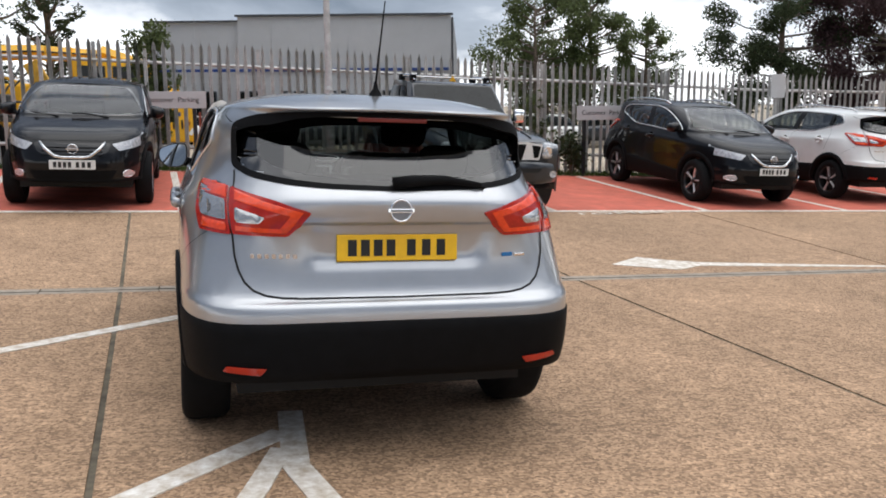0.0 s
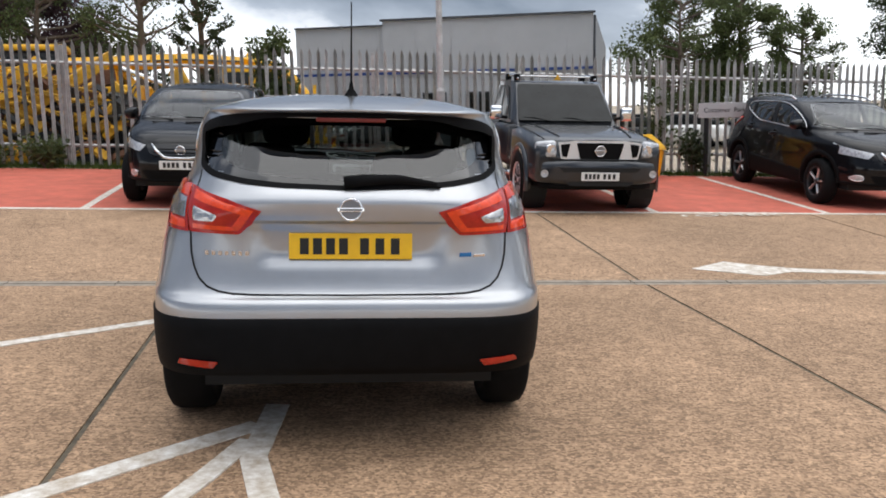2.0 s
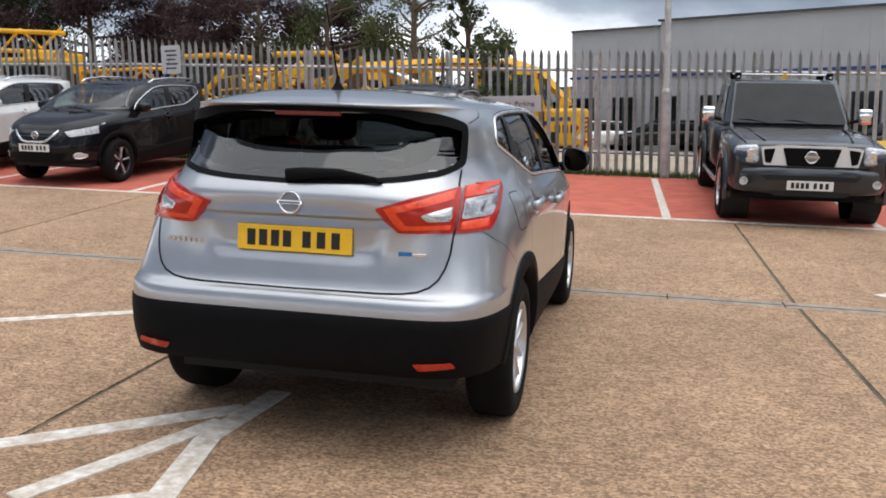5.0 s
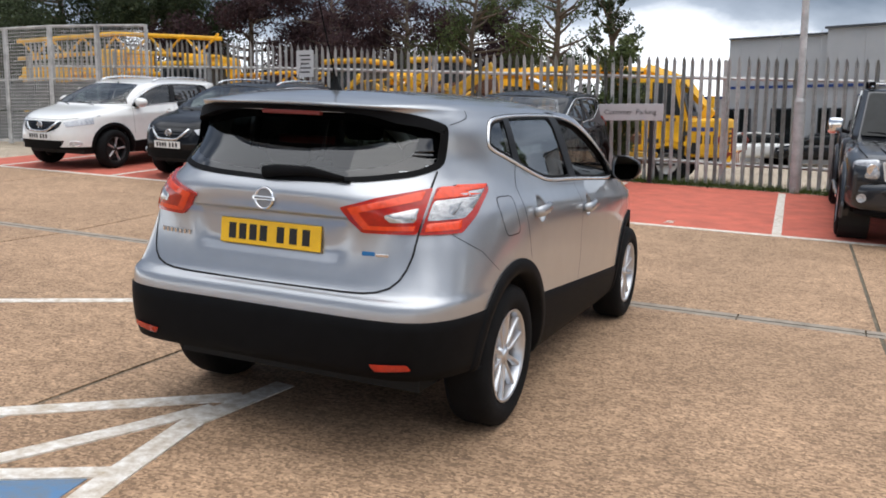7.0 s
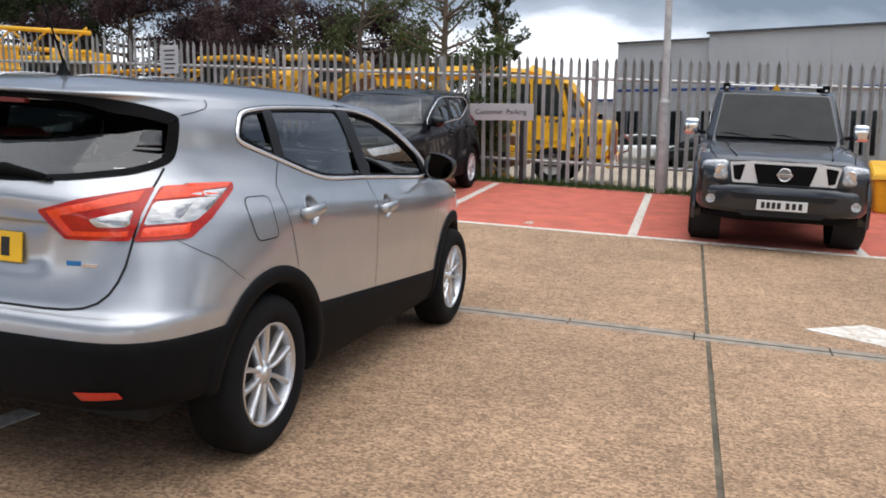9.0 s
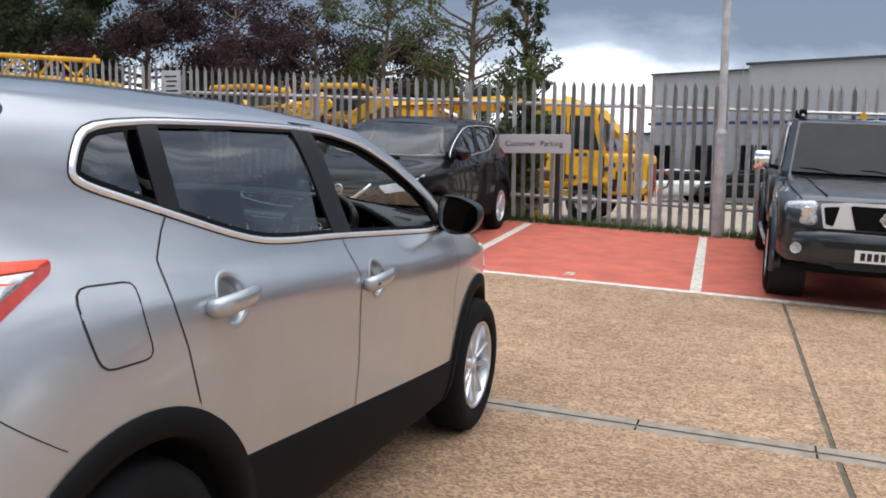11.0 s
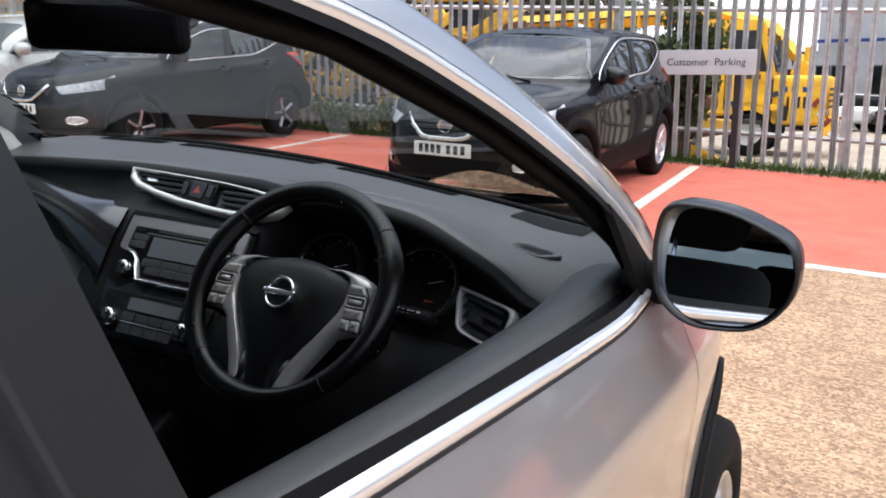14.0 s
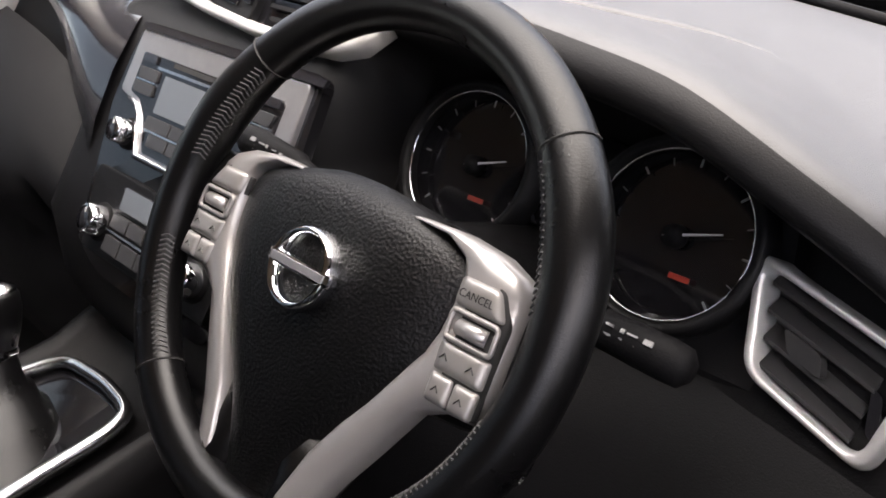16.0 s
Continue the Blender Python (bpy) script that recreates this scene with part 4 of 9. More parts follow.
def wheel_meshes(style):
    """tyre, rim, spoke and hub, turning about x, with the outer face at +x."""
    tyre = bmesh.new()
    lathe(tyre, [(0.222, 0.075), (0.232, 0.1), (0.27, 0.112), (0.31, 0.108), (0.335, 0.092), (0.345, 0.06), (0.345, -0.06), (0.335, -0.092), (0.31, -0.108), (0.27, -0.11), (0.225, -0.09)], 48)
    # tread grooves
    rim = bmesh.new()
    lathe(rim, [(0.226, 0.1), (0.219, 0.104), (0.212, 0.09), (0.205, 0.03), (0.195, -0.06), (0.215, -0.09)], 48)
    disc = bmesh.new()
    lathe(disc, [(0.0, 0.0), (0.14, 0.0), (0.14, -0.02), (0.2, -0.03)], 32)
    spoke = bmesh.new()
    twin = (0.055, -0.055) if style == "twin" else (0.0,)
    w0, w1 = (0.02, 0.028) if style == "twin" else (0.022, 0.04)
    for off in twin:
        sec = []
        for r, w, x, sh in ((0.04, w0, 0.075, 0.25), (0.09, w0, 0.083, 0.55), (0.15, w0 * 1.05, 0.085, 0.8), (0.217, w1, 0.09, 1.0)):
            c = off * sh if style == "twin" else 0
            sec.append([spoke.verts.new((xx, c + s * w * 0.5 * q, r)) for xx, s, q in ((x - 0.035, -1, 1.2), (x - 0.006, -1, 1), (x, -1, 0.55), (x, 1, 0.55), (x - 0.006, 1, 1), (x - 0.035, 1, 1.2))])
        for a, b in zip(sec, sec[1:]):
            for k in range(5):
                spoke.faces.new((a[k], a[k + 1], b[k + 1], b[k])).smooth = True
    bmesh.ops.recalc_face_normals(spoke, faces=spoke.faces)
    hub = bmesh.new()
    lathe(hub, [(0.0, 0.088), (0.026, 0.087), (0.03, 0.083), (0.034, 0.075), (0.06, 0.072), (0.062, 0.05)], 24)
    out = {}
    for name, b in (("tyre", tyre), ("rim", rim), ("brake_disc", disc), ("spoke", spoke), ("hub", hub)):
        bmesh.ops.recalc_face_normals(b, faces=b.faces)
        m = bpy.data.meshes.new(name)
        b.to_mesh(m)
        b.free()
        m.polygons.foreach_set("use_smooth", [name != "brake_disc"] * len(m.polygons))
        out[name] = m
    return out


mesh_store = {}


def stored(key, make, material, smooth=False):
    """Mesh made once per key; each paint gets its own copy of it."""
    if key not in mesh_store:
        bm = make()
        m = bpy.data.meshes.new(key[0])
        bm.to_mesh(m)
        bm.free()
        if smooth:
            m.polygons.foreach_set("use_smooth", [True] * len(m.polygons))
        mesh_store[key] = (m, {})
    base, paints = mesh_store[key]
    if material.name not in paints:
        c = base.copy()
        c.materials.clear()
        c.materials.append(material)
        paints[material.name] = c
    return paints[material.name]


def piece(name, key, make, material, parent, label="", m=None, smooth=False):
    ob = new(name, stored((name, *key), make, material, smooth))
    ob.parent = parent
    if m is not None:
        ob.matrix_basis = m
    if label:
        tagged(ob, label)
    return ob


def emblem_parts(parent, m, r=0.058, back=None):
    """Round chrome maker's emblem as a plain ring with a bar."""
    e = piece("emblem", (r,), lambda: lathe(bmesh.new(), [(r, 0.0), (r * 0.98, 0.008), (r * 0.9, 0.012), (r * 0.8, 0.008), (r * 0.76, 0.0)], 36, "y"), M_CHROME, parent, "chrome ring emblem", m, True)
    piece("emblem_bar", (r,), lambda: boxed((0, 0.006, 0), (r * 2.25, 0.01, r * 0.36), bevel=0.003), M_CHROME, e)
    piece("bar_inlay", (r,), lambda: boxed((0, 0.0112, 0), (r * 1.9, 0.0012, r * 0.2), bevel=0.0004), M_BADGE, e)
    piece("emblem_back", (r,), lambda: lathe(bmesh.new(), [(0.0, 0.002), (r * 0.8, 0.002)], 24, "y"), back or M_BADGE, e)
    return e


def number_plate(parent, m, material, w=0.52, h=0.111):
    """A plate whose characters are plain bars."""
    p = piece("number_plate", (w, material.name), lambda: boxed((0, 0, 0), (w, 0.008, h), bevel=0.003), material, parent, "number plate with plain dark bars", m)
    for i, cx in enumerate((-0.375, -0.27, -0.165, -0.06, 0.11, 0.235, 0.36)):
        piece("bar", (w,), lambda: boxed((0, -0.0046, 0), (w * 0.072, 0.002, h * 0.62)), M_INK, p, m=Matrix.Translation((cx * w, 0, 0)))
    return p


def crossover(label, m, body_paint, style, rails, front_open=False, plate=M_WPLATE, rear_plate=M_YPLATE, alloy=M_ALLOY):
    car = thing("crossover_car", label, "car", m, group="parked crossovers" if not front_open else "")
    if "shell" not in mesh_store:
        mesh_store["shell"] = body_meshes()
    names = {"body": "body_shell", "front_door_r": "front_door", "front_door_l": "front_door", "rear_door_r": "rear_door", "rear_door_l": "rear_door"}
    panels = {}
    for g, me in mesh_store["shell"].items():
        c = me.copy()
        c.materials.clear()
        c.materials.append(body_paint)
        ob = new(names.get(g, g), c)
        ob.parent = car
        panels[g] = ob
    mir = lambda s: Matrix.Diagonal((s, 1, 1, 1))
    sill = lambda p: 0.64 if p.y < 0.6 else (0.58 - 0.065 * (p.y - 1.25) if p.y < 3.6 else 0.4)
    piece("lower_cladding", (), lambda: cladding_mesh(sill), M_CLAD, car, "black plastic lower cladding")
    piece("underbody", (), lambda: boxed((0, 2.15, 0.34), (1.3, 3.7, 0.14)), M_GAP, car)
    for s in (1, -1):
        for ax in AXLES:
            piece("wheel_arch_trim", (s, ax), lambda: arch_mesh(s, ax), M_CLAD, car)
            piece("arch_liner", (s, ax), lambda: lathe(bmesh.new(), [(0.42, (0.85 if ax < 2 else 0.77) * s), (0.42, 0.5 * s), (0.0, 0.5 * s)], 24, "x", (0, ax, WHEEL_R), 0.06, math.pi - 0.06), M_GAP, car)
    # wheels
    wm = mesh_store.setdefault(("wheel", style), None) or wheel_meshes(style)
    mesh_store[("wheel", style)] = wm
    wmats = {"tyre": M_RUBBER, "rim": alloy, "brake_disc": M_DARK, "spoke": M_ALLOY, "hub": alloy}
    for k, me in wm.items():
        if not me.materials:
            me.materials.append(wmats[k])
    for s in (1, -1):
        for ax in AXLES:
            w = new("wheel")
            w.parent = car
            w.matrix_basis = Matrix.Translation((0.775 * s, ax, WHEEL_R)) @ pose(0, 0, 0, 17 * ax, 0, 0 if s > 0 else 180)
            for k in ("tyre", "rim", "brake_disc", "hub"):
                o = new(k, wm[k])
                o.parent = w
            for i in range(5):
                o = new("spoke", wm["spoke"])
                o.parent = w
                o.matrix_basis = pose(0, 0, 0, 72 * i)
    # side glass
    for s in (1, -1):
        outer = fine(rounded(skin_poly(DLO, s), 0.09, 3), 0.03)
        piece("window_trim", (s,), lambda: bead(outer, shrink(outer, 0.019), 0.007), M_BRIGHT, car, "bright metal window surround", smooth=True)
        piece("trim_shadow_gap", (s,), lambda: band(shrink(outer, -0.004), shrink(outer, 0.001), 0.0012), M_GAP, car)
        piece("window_seal", (s,), lambda: band(shrink(outer, 0.016), shrink(outer, 0.032), 0.0015), M_CLAD, car)
        clip = lambda a, b: [p for p in shrink(outer, 0.012) if a <= p.y <= b]
        for nm, a, b, ma in (("quarter_window", 0.76, 1.02, M_SIDEGLASS), ("rear_door_window", 1.075, 1.79, M_SIDEGLASS), ("front_door_window", 1.86, 2.86, M_GLASS)):
            if front_open and nm == "front_door_window" and s > 0:
                continue
            if len(clip(a, b)) > 3:
                g = piece(nm, (s,), lambda: patch(clip(a, b), -0.004, 0.06, 0), ma, car)
                g.visible_shadow = False
        for nm, a, b in (("quarter_pillar", 1.01, 1.085), ("b_pillar_trim", 1.755, 1.885)):
            lean = 0.1 if nm[0] == "b" else 0.0
            top = [p for p in outer if a <= p.y <= b and p.z > 1.35]
            bot = [p for p in outer if a <= p.y + 0 <= b + lean and p.z < 1.3]
            zt, zb = 1.492 if nm[0] == "b" else 1.478, 1.135 if nm[0] == "b" else 1.25
            poly = [on_skin("s", a, zt, s), on_skin("s", b, zt, s), on_skin("s", b + lean, zb, s), on_skin("s", a + lean, zb, s)]
            piece(nm, (s,), lambda: patch(poly, 0.003, 0.05, 0.01), M_PILLAR, car)
        piece("pillar_gap", (s,), lambda: seam([on_skin("s", 1.82 + 0.1 * k / 6, 1.488 - 0.35 * k / 6, s) for k in range(7)], 0.004, 0.0137), M_GAP, car)
        poly = [on_skin("s", 2.78, 1.27, s), on_skin("s", 2.92, 1.19, s), on_skin("s", 3.0, 1.1, s), on_skin("s", 2.84, 1.095, s)]
        piece("mirror_sail", (s,), lambda: patch(poly, 0.003, 0.05, 0.01), M_CLAD, car)
        # gaps, and the quarter crease with its shade drawn as a dark line
        for nm, pts in (
            ("rear_door_gap", [("s", 1.05, 1.482), ("s", 1.045, 1.27), ("s", 1.0, 1.215), ("s", 0.955, 1.15), ("s", 0.948, 1.07), ("s", 0.985, 0.94), ("s", 1.03, 0.79)]),
            ("door_gap", [("s", 1.8, 1.495), ("s", 1.9, 1.13), ("s", 1.945, 1.0), ("s", 1.95, 0.7), ("s", 1.93, 0.54)]),
            ("wing_gap", [("s", 2.99, 1.09), ("s", 3.02, 0.9), ("s", 3.0, 0.62)]),
            ("quarter_crease", [("s", 0.3, 0.985), ("s", 0.46, 0.9), ("s", 0.6, 0.8)]),
        ):
            piece(nm, (s,), lambda: seam([on_skin(*q, s) for q in pts], 0.0025 if nm == "quarter_crease" else 0.004), M_GAP, car)
        # handles
        for nm, (y, z) in (("rear", CUPS[0]), ("front", CUPS[1])):
            door = panels["%s_door_%s" % (nm, "r" if s > 0 else "l")]
            piece("handle_well", (nm, s), lambda: well_mesh(y, z, s), body_paint, door, smooth=True)
            hp = [on_skin("s", y + d, z + 0.006 + 0.1 * d, s) + Vector((o * s, 0, 0)) for d, o in ((-0.115, 0.0), (-0.112, 0.02), (-0.085, 0.03), (-0.02, 0.034), (0.04, 0.032), (0.08, 0.022), (0.1, 0.004))]
            piece("door_handle", (nm, s), lambda: tubed(hp, [0.019, 0.026, 0.0285, 0.0275, 0.025, 0.02, 0.014], 12, flat=0.6), body_paint, door, smooth=True)
            if nm == "front":
                lock = on_skin("s", y - 0.088, z - 0.003, s) + Vector((0.0482 * s, 0, 0))
                piece("key_cap", (s,), lambda: lathe(bmesh.new(), [(0.0, 0.001 * s), (0.006, 0.0)], 14, "x", lock), M_GAP, door)
        flap = rounded([on_skin("s", 0.69, 1.115, s), on_skin("s", 0.86, 1.112, s), on_skin("s", 0.868, 0.94, s), on_skin("s", 0.708, 0.938, s)], 0.035)
        if s > 0:
            piece("fuel_flap", (), lambda: patch(flap, 0.0015, 0.04, 0.004), body_paint, car)
            piece("fuel_flap_gap", (), lambda: seam(flap + flap[:1], 0.005, 0.002), M_GAP, car)
        # mirror
        mm = Matrix.Translation((0.0, 2.85, 1.165)) @ mir(s)
        mirror = new("door_mirror")
        mirror.parent = car
        mirror.matrix_basis = mm
        piece("mirror_arm", (), lambda: tubed([(0.8, 0.08, -0.06), (0.85, 0.06, -0.05), (0.9, 0.05, -0.02)], [0.035, 0.032, 0.03], 10, flat=1.3), M_CLAD, mirror, smooth=True)
        piece("mirror_housing", (), mirror_housing, M_MIRRORCASE if front_open else body_paint, mirror, "gloss black mirror housing" if front_open else "")
        piece("mirror_glass", (), lambda: prism(mirror_outline(0.92, 0.0), 0.003, (0, -1, 0)), M_MIRROR, mirror, m=Matrix.Translation((0.945, -0.014, 0.0)) @ pose(0, 0, 0, -8, 0, -6) @ Matrix.Translation((-0.945, 0, 0)))
        # tail lamps
        lamp_in = rounded([on_skin("r", 0.365, 1.085, s), on_skin("r", 0.5, 1.125, s), on_skin("r", 0.668, 1.165, s), on_skin("r", 0.668, 0.985, s), on_skin("r", 0.46, 0.985, s)], 0.012)
        lamp_out = rounded([on_skin("r", 0.676, 1.166, s), on_skin("r", 0.77, 1.17, s), on_skin("s", 0.42, 1.174, s), on_skin("s", 0.66, 1.172, s), on_skin("s", 0.645, 1.145, s), on_skin("s", 0.47, 1.05, s), on_skin("s", 0.35, 0.985, s), on_skin("r", 0.676, 0.983, s)], 0.014)
        lamp = new("tail_lamp")
        lamp.parent = car
        piece("inner_lens", (s,), lambda: patch(lamp_in, 0.012, 0.03, 0.02), M_DARKRED, lamp, "red lamp lens")
        piece("outer_lens", (s,), lambda: patch(lamp_out, 0.012, 0.03, 0.02), M_DARKRED, lamp, "red lamp lens")
        edge = [on_skin("r", 0.4, 1.085, s), on_skin("r", 0.655, 1.145, s), on_skin("r", 0.655, 1.118, s), on_skin("r", 0.45, 1.07, s), on_skin("r", 0.49, 1.02, s), on_skin("r", 0.655, 1.02, s), on_skin("r", 0.655, 1.0, s), on_skin("r", 0.467, 1.0, s)]
        piece("light_guide", (s,), lambda: patch(edge, 0.0145, 0.03, 0.003), M_REDBRIGHT, lamp)
        clear = rounded([on_skin("r", 0.545, 1.06, s), on_skin("r", 0.655, 1.085, s), on_skin("r", 0.655, 1.035, s), on_skin("r", 0.57, 1.035, s)], 0.012)
        piece("clear_lens", (s, 0), lambda: patch(clear, 0.0145, 0.03, 0.003), M_CLEARLENS, lamp, "clear reversing lens")
        clear = rounded([on_skin("r", 0.69, 1.11, s), on_skin("r", 0.78, 1.12, s), on_skin("s", 0.42, 1.137, s), on_skin("s", 0.6, 1.146, s), on_skin("s", 0.46, 1.075, s), on_skin("s", 0.39, 1.045, s), on_skin("r", 0.77, 1.042, s), on_skin("r", 0.69, 1.04, s)], 0.012)
        piece("clear_lens", (s, 1), lambda: patch(clear, 0.0145, 0.03, 0.003), M_CLEARLENS, lamp, "clear ribbed indicator lens")
        bar = rounded([on_skin("r", 0.685, 1.159, s), on_skin("r", 0.77, 1.163, s), on_skin("s", 0.42, 1.167, s), on_skin("s", 0.64, 1.166, s), on_skin("s", 0.618, 1.155, s), on_skin("s", 0.42, 1.146, s), on_skin("r", 0.78, 1.132, s), on_skin("r", 0.685, 1.122, s)], 0.01)
        piece("upper_lens", (s,), lambda: patch(bar, 0.0145, 0.03, 0.003), M_REDBRIGHT, lamp, "orange-red upper lamp bar")
        low = rounded([on_skin("r", 0.69, 1.028, s), on_skin("r", 0.77, 1.03, s), on_skin("s", 0.36, 1.038, s), on_skin("s", 0.34, 1.0, s), on_skin("r", 0.69, 0.996, s)], 0.01)
        piece("lower_lens", (s,), lambda: patch(low, 0.0145, 0.03, 0.003), M_REDBRIGHT, lamp, "orange-red lower lamp block")
        bulb = [on_skin("r", 0.7, 1.1, s), on_skin("r", 0.755, 1.104, s), on_skin("r", 0.755, 1.052, s), on_skin("r", 0.7, 1.05, s)]
        piece("bulb_window", (s,), lambda: patch(rounded(bulb, 0.01), 0.0165, 0.03, 0.002), M_CLEARLENS, lamp)
        refl = rounded([on_skin("r", 0.55, 0.465, s), on_skin("r", 0.70, 0.475, s), on_skin("r", 0.715, 0.45, s), on_skin("r", 0.575, 0.435, s)], 0.008)
        piece("reflector", (s,), lambda: patch(refl, 0.016, 0.03, 0.006), M_REDLENS, car, "red bumper reflector")
        # front lamps
        head = rounded([on_skin("f", 0.44, 0.83, s), on_skin("f", 0.62, 0.87, s), on_skin("f", 0.78, 0.93, s), on_skin("s", 3.72, 0.955, s), on_skin("s", 3.85, 0.9, s), on_skin("f", 0.76, 0.8, s), on_skin("f", 0.52, 0.75, s)], 0.02)
        piece("headlamp", (s,), lambda: patch(head, 0.008, 0.03, 0.015), M_HEADLAMP, car, "clear headlamp")
        fog = [on_skin("f", 0.62 + 0.06 * math.cos(a), 0.47 + 0.042 * math.sin(a), s) for a in [math.tau * q / 20 for q in range(20)]]
        piece("fog_lamp_ring", (s,), lambda: tubed([p + Vector((0, 0.016, 0)) for p in fog], 0.007, 6, True), M_CHROME, car, smooth=True)
        piece("fog_lamp", (s,), lambda: patch(fog, 0.012, 0.03, 0.004), M_HEADLAMP, car)
        if rails:
            rl = [Vector(((skin_x(y, 1.49) - 0.045) * s, y, z)) for y, z in ((0.62, 1.535), (0.72, 1.585), (1.2, 1.605), (1.7, 1.61), (2.1, 1.585), (2.25, 1.535))]
            piece("roof_rail", (s,), lambda: tubed(rl, 0.018, 8, flat=0.8), M_SATIN, car, smooth=True)
    # rear glass
    outer = fine(rounded(skin_poly(BACKLIGHT, mirrored=True), 0.05, 3), 0.025)
    bg = new("rear_window")
    bg.parent = car
    brow = [p.lerp(q, 0.55 + 0.45 * ease(p.z, 1.22, 1.3)) for p, q in zip(outer, shrink(outer, 0.05))]
    piece("spoiler_lip", (), lambda: band(outer, brow, 0.004), M_CLAD, car, "black spoiler lip over the rear window")
    piece("spoiler_underside", (), lambda: loft([[lift(q, 0.004) for q in flats(brow + brow[:1])], [lift(q, 0.0) + Vector((0, under_spoiler(q[1]) + 0.004, 0)) for q in flats(brow + brow[:1])]]), M_CLAD, car)
    piece("glass_border", (), lambda: sunk(band(brow, draw_in(shrink(outer, 0.055)), 0.002)), M_FRIT, bg, "black printed glass border")
    g = piece("glass_pane", (), lambda: sunk(patch(draw_in(shrink(outer, 0.05)), 0.0, 0.06, 0)), M_PRIVACY, bg)
    g.visible_shadow = False
    outer_s = fine(skin_poly(SCREEN, mirrored=True), 0.04)
    ws = new("windscreen")
    ws.parent = car
    piece("glass_border", ("f",), lambda: band(outer_s, shrink(outer_s, 0.035), 0.003), M_FRIT, ws)
    g = piece("glass_pane", ("f",), lambda: patch(shrink(outer_s, 0.03), 0.0015, 0.06, 0), M_SCREEN, ws)
    g.visible_shadow = False
    for s in (1, -1):
        gap = [on_skin("s", y, z, s) for y, z in ((0.49, 1.432), (0.56, 1.447), (0.62, 1.462), (0.64, 1.477), (0.645, 1.488), (0.64, 1.495))]
        piece("spoiler_gap", (s,), lambda: seam(gap, 0.004, 0.002), M_GAP, car)
    # tailgate details
    tg = panels["tailgate"]
    seam_pts = [("r", 0.655, 1.235), ("r", 0.672, 1.12), ("r", 0.674, 0.98), ("r", 0.668, 0.9), ("r", 0.654, 0.845), ("r", 0.632, 0.8), ("r", 0.598, 0.768), ("r", 0.55, 0.749), ("r", 0.49, 0.74), ("r", 0.4, 0.736), ("r", 0.0, 0.733)]
    pts = [on_skin(*q) for q in seam_pts]
    pts = pts + [Vector((-p.x, p.y, p.z)) for p in pts[-2::-1]]
    piece("tailgate_gap", (), lambda: seam(pts, 0.009, 0.002), M_GAP, car)
    number_plate(tg, Matrix.Translation((0, skin_y(0.2, 0.935) - 0.012, 0.935)) @ pose(0, 0, 0, -4), rear_plate)
    emblem_parts(tg, Matrix.Translation((0, skin_y(0, 1.095) - 0.002, 1.095)) @ pose(0, 0, 0, 4, 0, 180), 0.05)
    for i in range(7):
        piece("badge_bar", (0,), lambda: boxed((0, 0, 0), (0.017, 0.004, 0.02), bevel=0.001), M_SATIN, tg, m=Matrix.Translation((-0.6 + 0.028 * i, skin_y(0.6 - 0.028 * i, 0.905) - 0.003, 0.905)) @ pose(0, 0, 0, 0, 0, -20))
    piece("eco_badge", (), lambda: boxed((0, 0, 0), (0.055, 0.004, 0.018), bevel=0.002), M_BLUE, tg, m=Matrix.Translation((0.49, skin_y(0.49, 0.9) - 0.003, 0.9)) @ pose(0, 0, 0, 0, 0, 14))
    piece("eco_badge_bar", (), lambda: boxed((0, 0, 0), (0.055, 0.004, 0.013), bevel=0.002), M_CHROME, tg, m=Matrix.Translation((0.55, skin_y(0.55, 0.897) - 0.003, 0.897)) @ pose(0, 0, 0, 0, 0, 16))
    wiper = new("rear_wiper")
    wiper.parent = car
    piece("wiper_arm", (), lambda: tubed([on_skin("r", x, z) + Vector((0, -o, 0)) if x >= 0 else Vector((x, skin_y(-x, z) - o, z)) for x, z, o in ((-0.03, 1.205, 0.03), (0.05, 1.215, 0.04), (0.2, 1.222, 0.035), (0.36, 1.2, 0.03))], [0.026, 0.026, 0.018, 0.01], 8, flat=0.6), M_CLAD, wiper, smooth=True)
    piece("wiper_blade", (), lambda: tubed([(x, skin_y(abs(x), z) - 0.014, z) for x, z in ((-0.02, 1.2), (0.12, 1.206), (0.25, 1.203), (0.38, 1.19))], 0.009, 6), M_CLAD, wiper)
    piece("brake_light", (), lambda: boxed((0, 0.257, 1.462), (0.3, 0.03, 0.018), bevel=0.004), M_DIMRED, car, "dark red high brake light")
    aerial = new("aerial")
    aerial.parent = car
    piece("aerial_base", (), lambda: lathe(bmesh.new(), [(0.035, 0), (0.03, 0.012), (0.012, 0.04), (0.007, 0.07)], 12, "z"), M_CLAD, aerial, m=Matrix.Translation((0.0, 0.62, 1.565)), smooth=True)
    piece("aerial_rod", (), lambda: tubed([(0, 0.62, 1.62), (0, 0.45, 1.98)], [0.005, 0.0028], 6), M_CLAD, aerial)
    # nose
    grille = rounded([Vector((x, skin_y(abs(x), z, True), z)) for x, z in ((-0.43, 0.84), (0.43, 0.84), (0.4, 0.74), (0.22, 0.66), (-0.22, 0.66), (-0.4, 0.74))], 0.03)
    piece("grille", (), lambda: patch(grille, 0.006, 0.04, 0.012), M_GLOSSBLACK, car)
    for i in range(3):
        z = 0.7 + 0.045 * i
        piece("grille_slat", (i,), lambda: tubed([(x, skin_y(abs(x), z, True) + 0.012, z) for x in (-0.34, -0.17, 0, 0.17, 0.34)], 0.007, 6), M_CLAD, car)
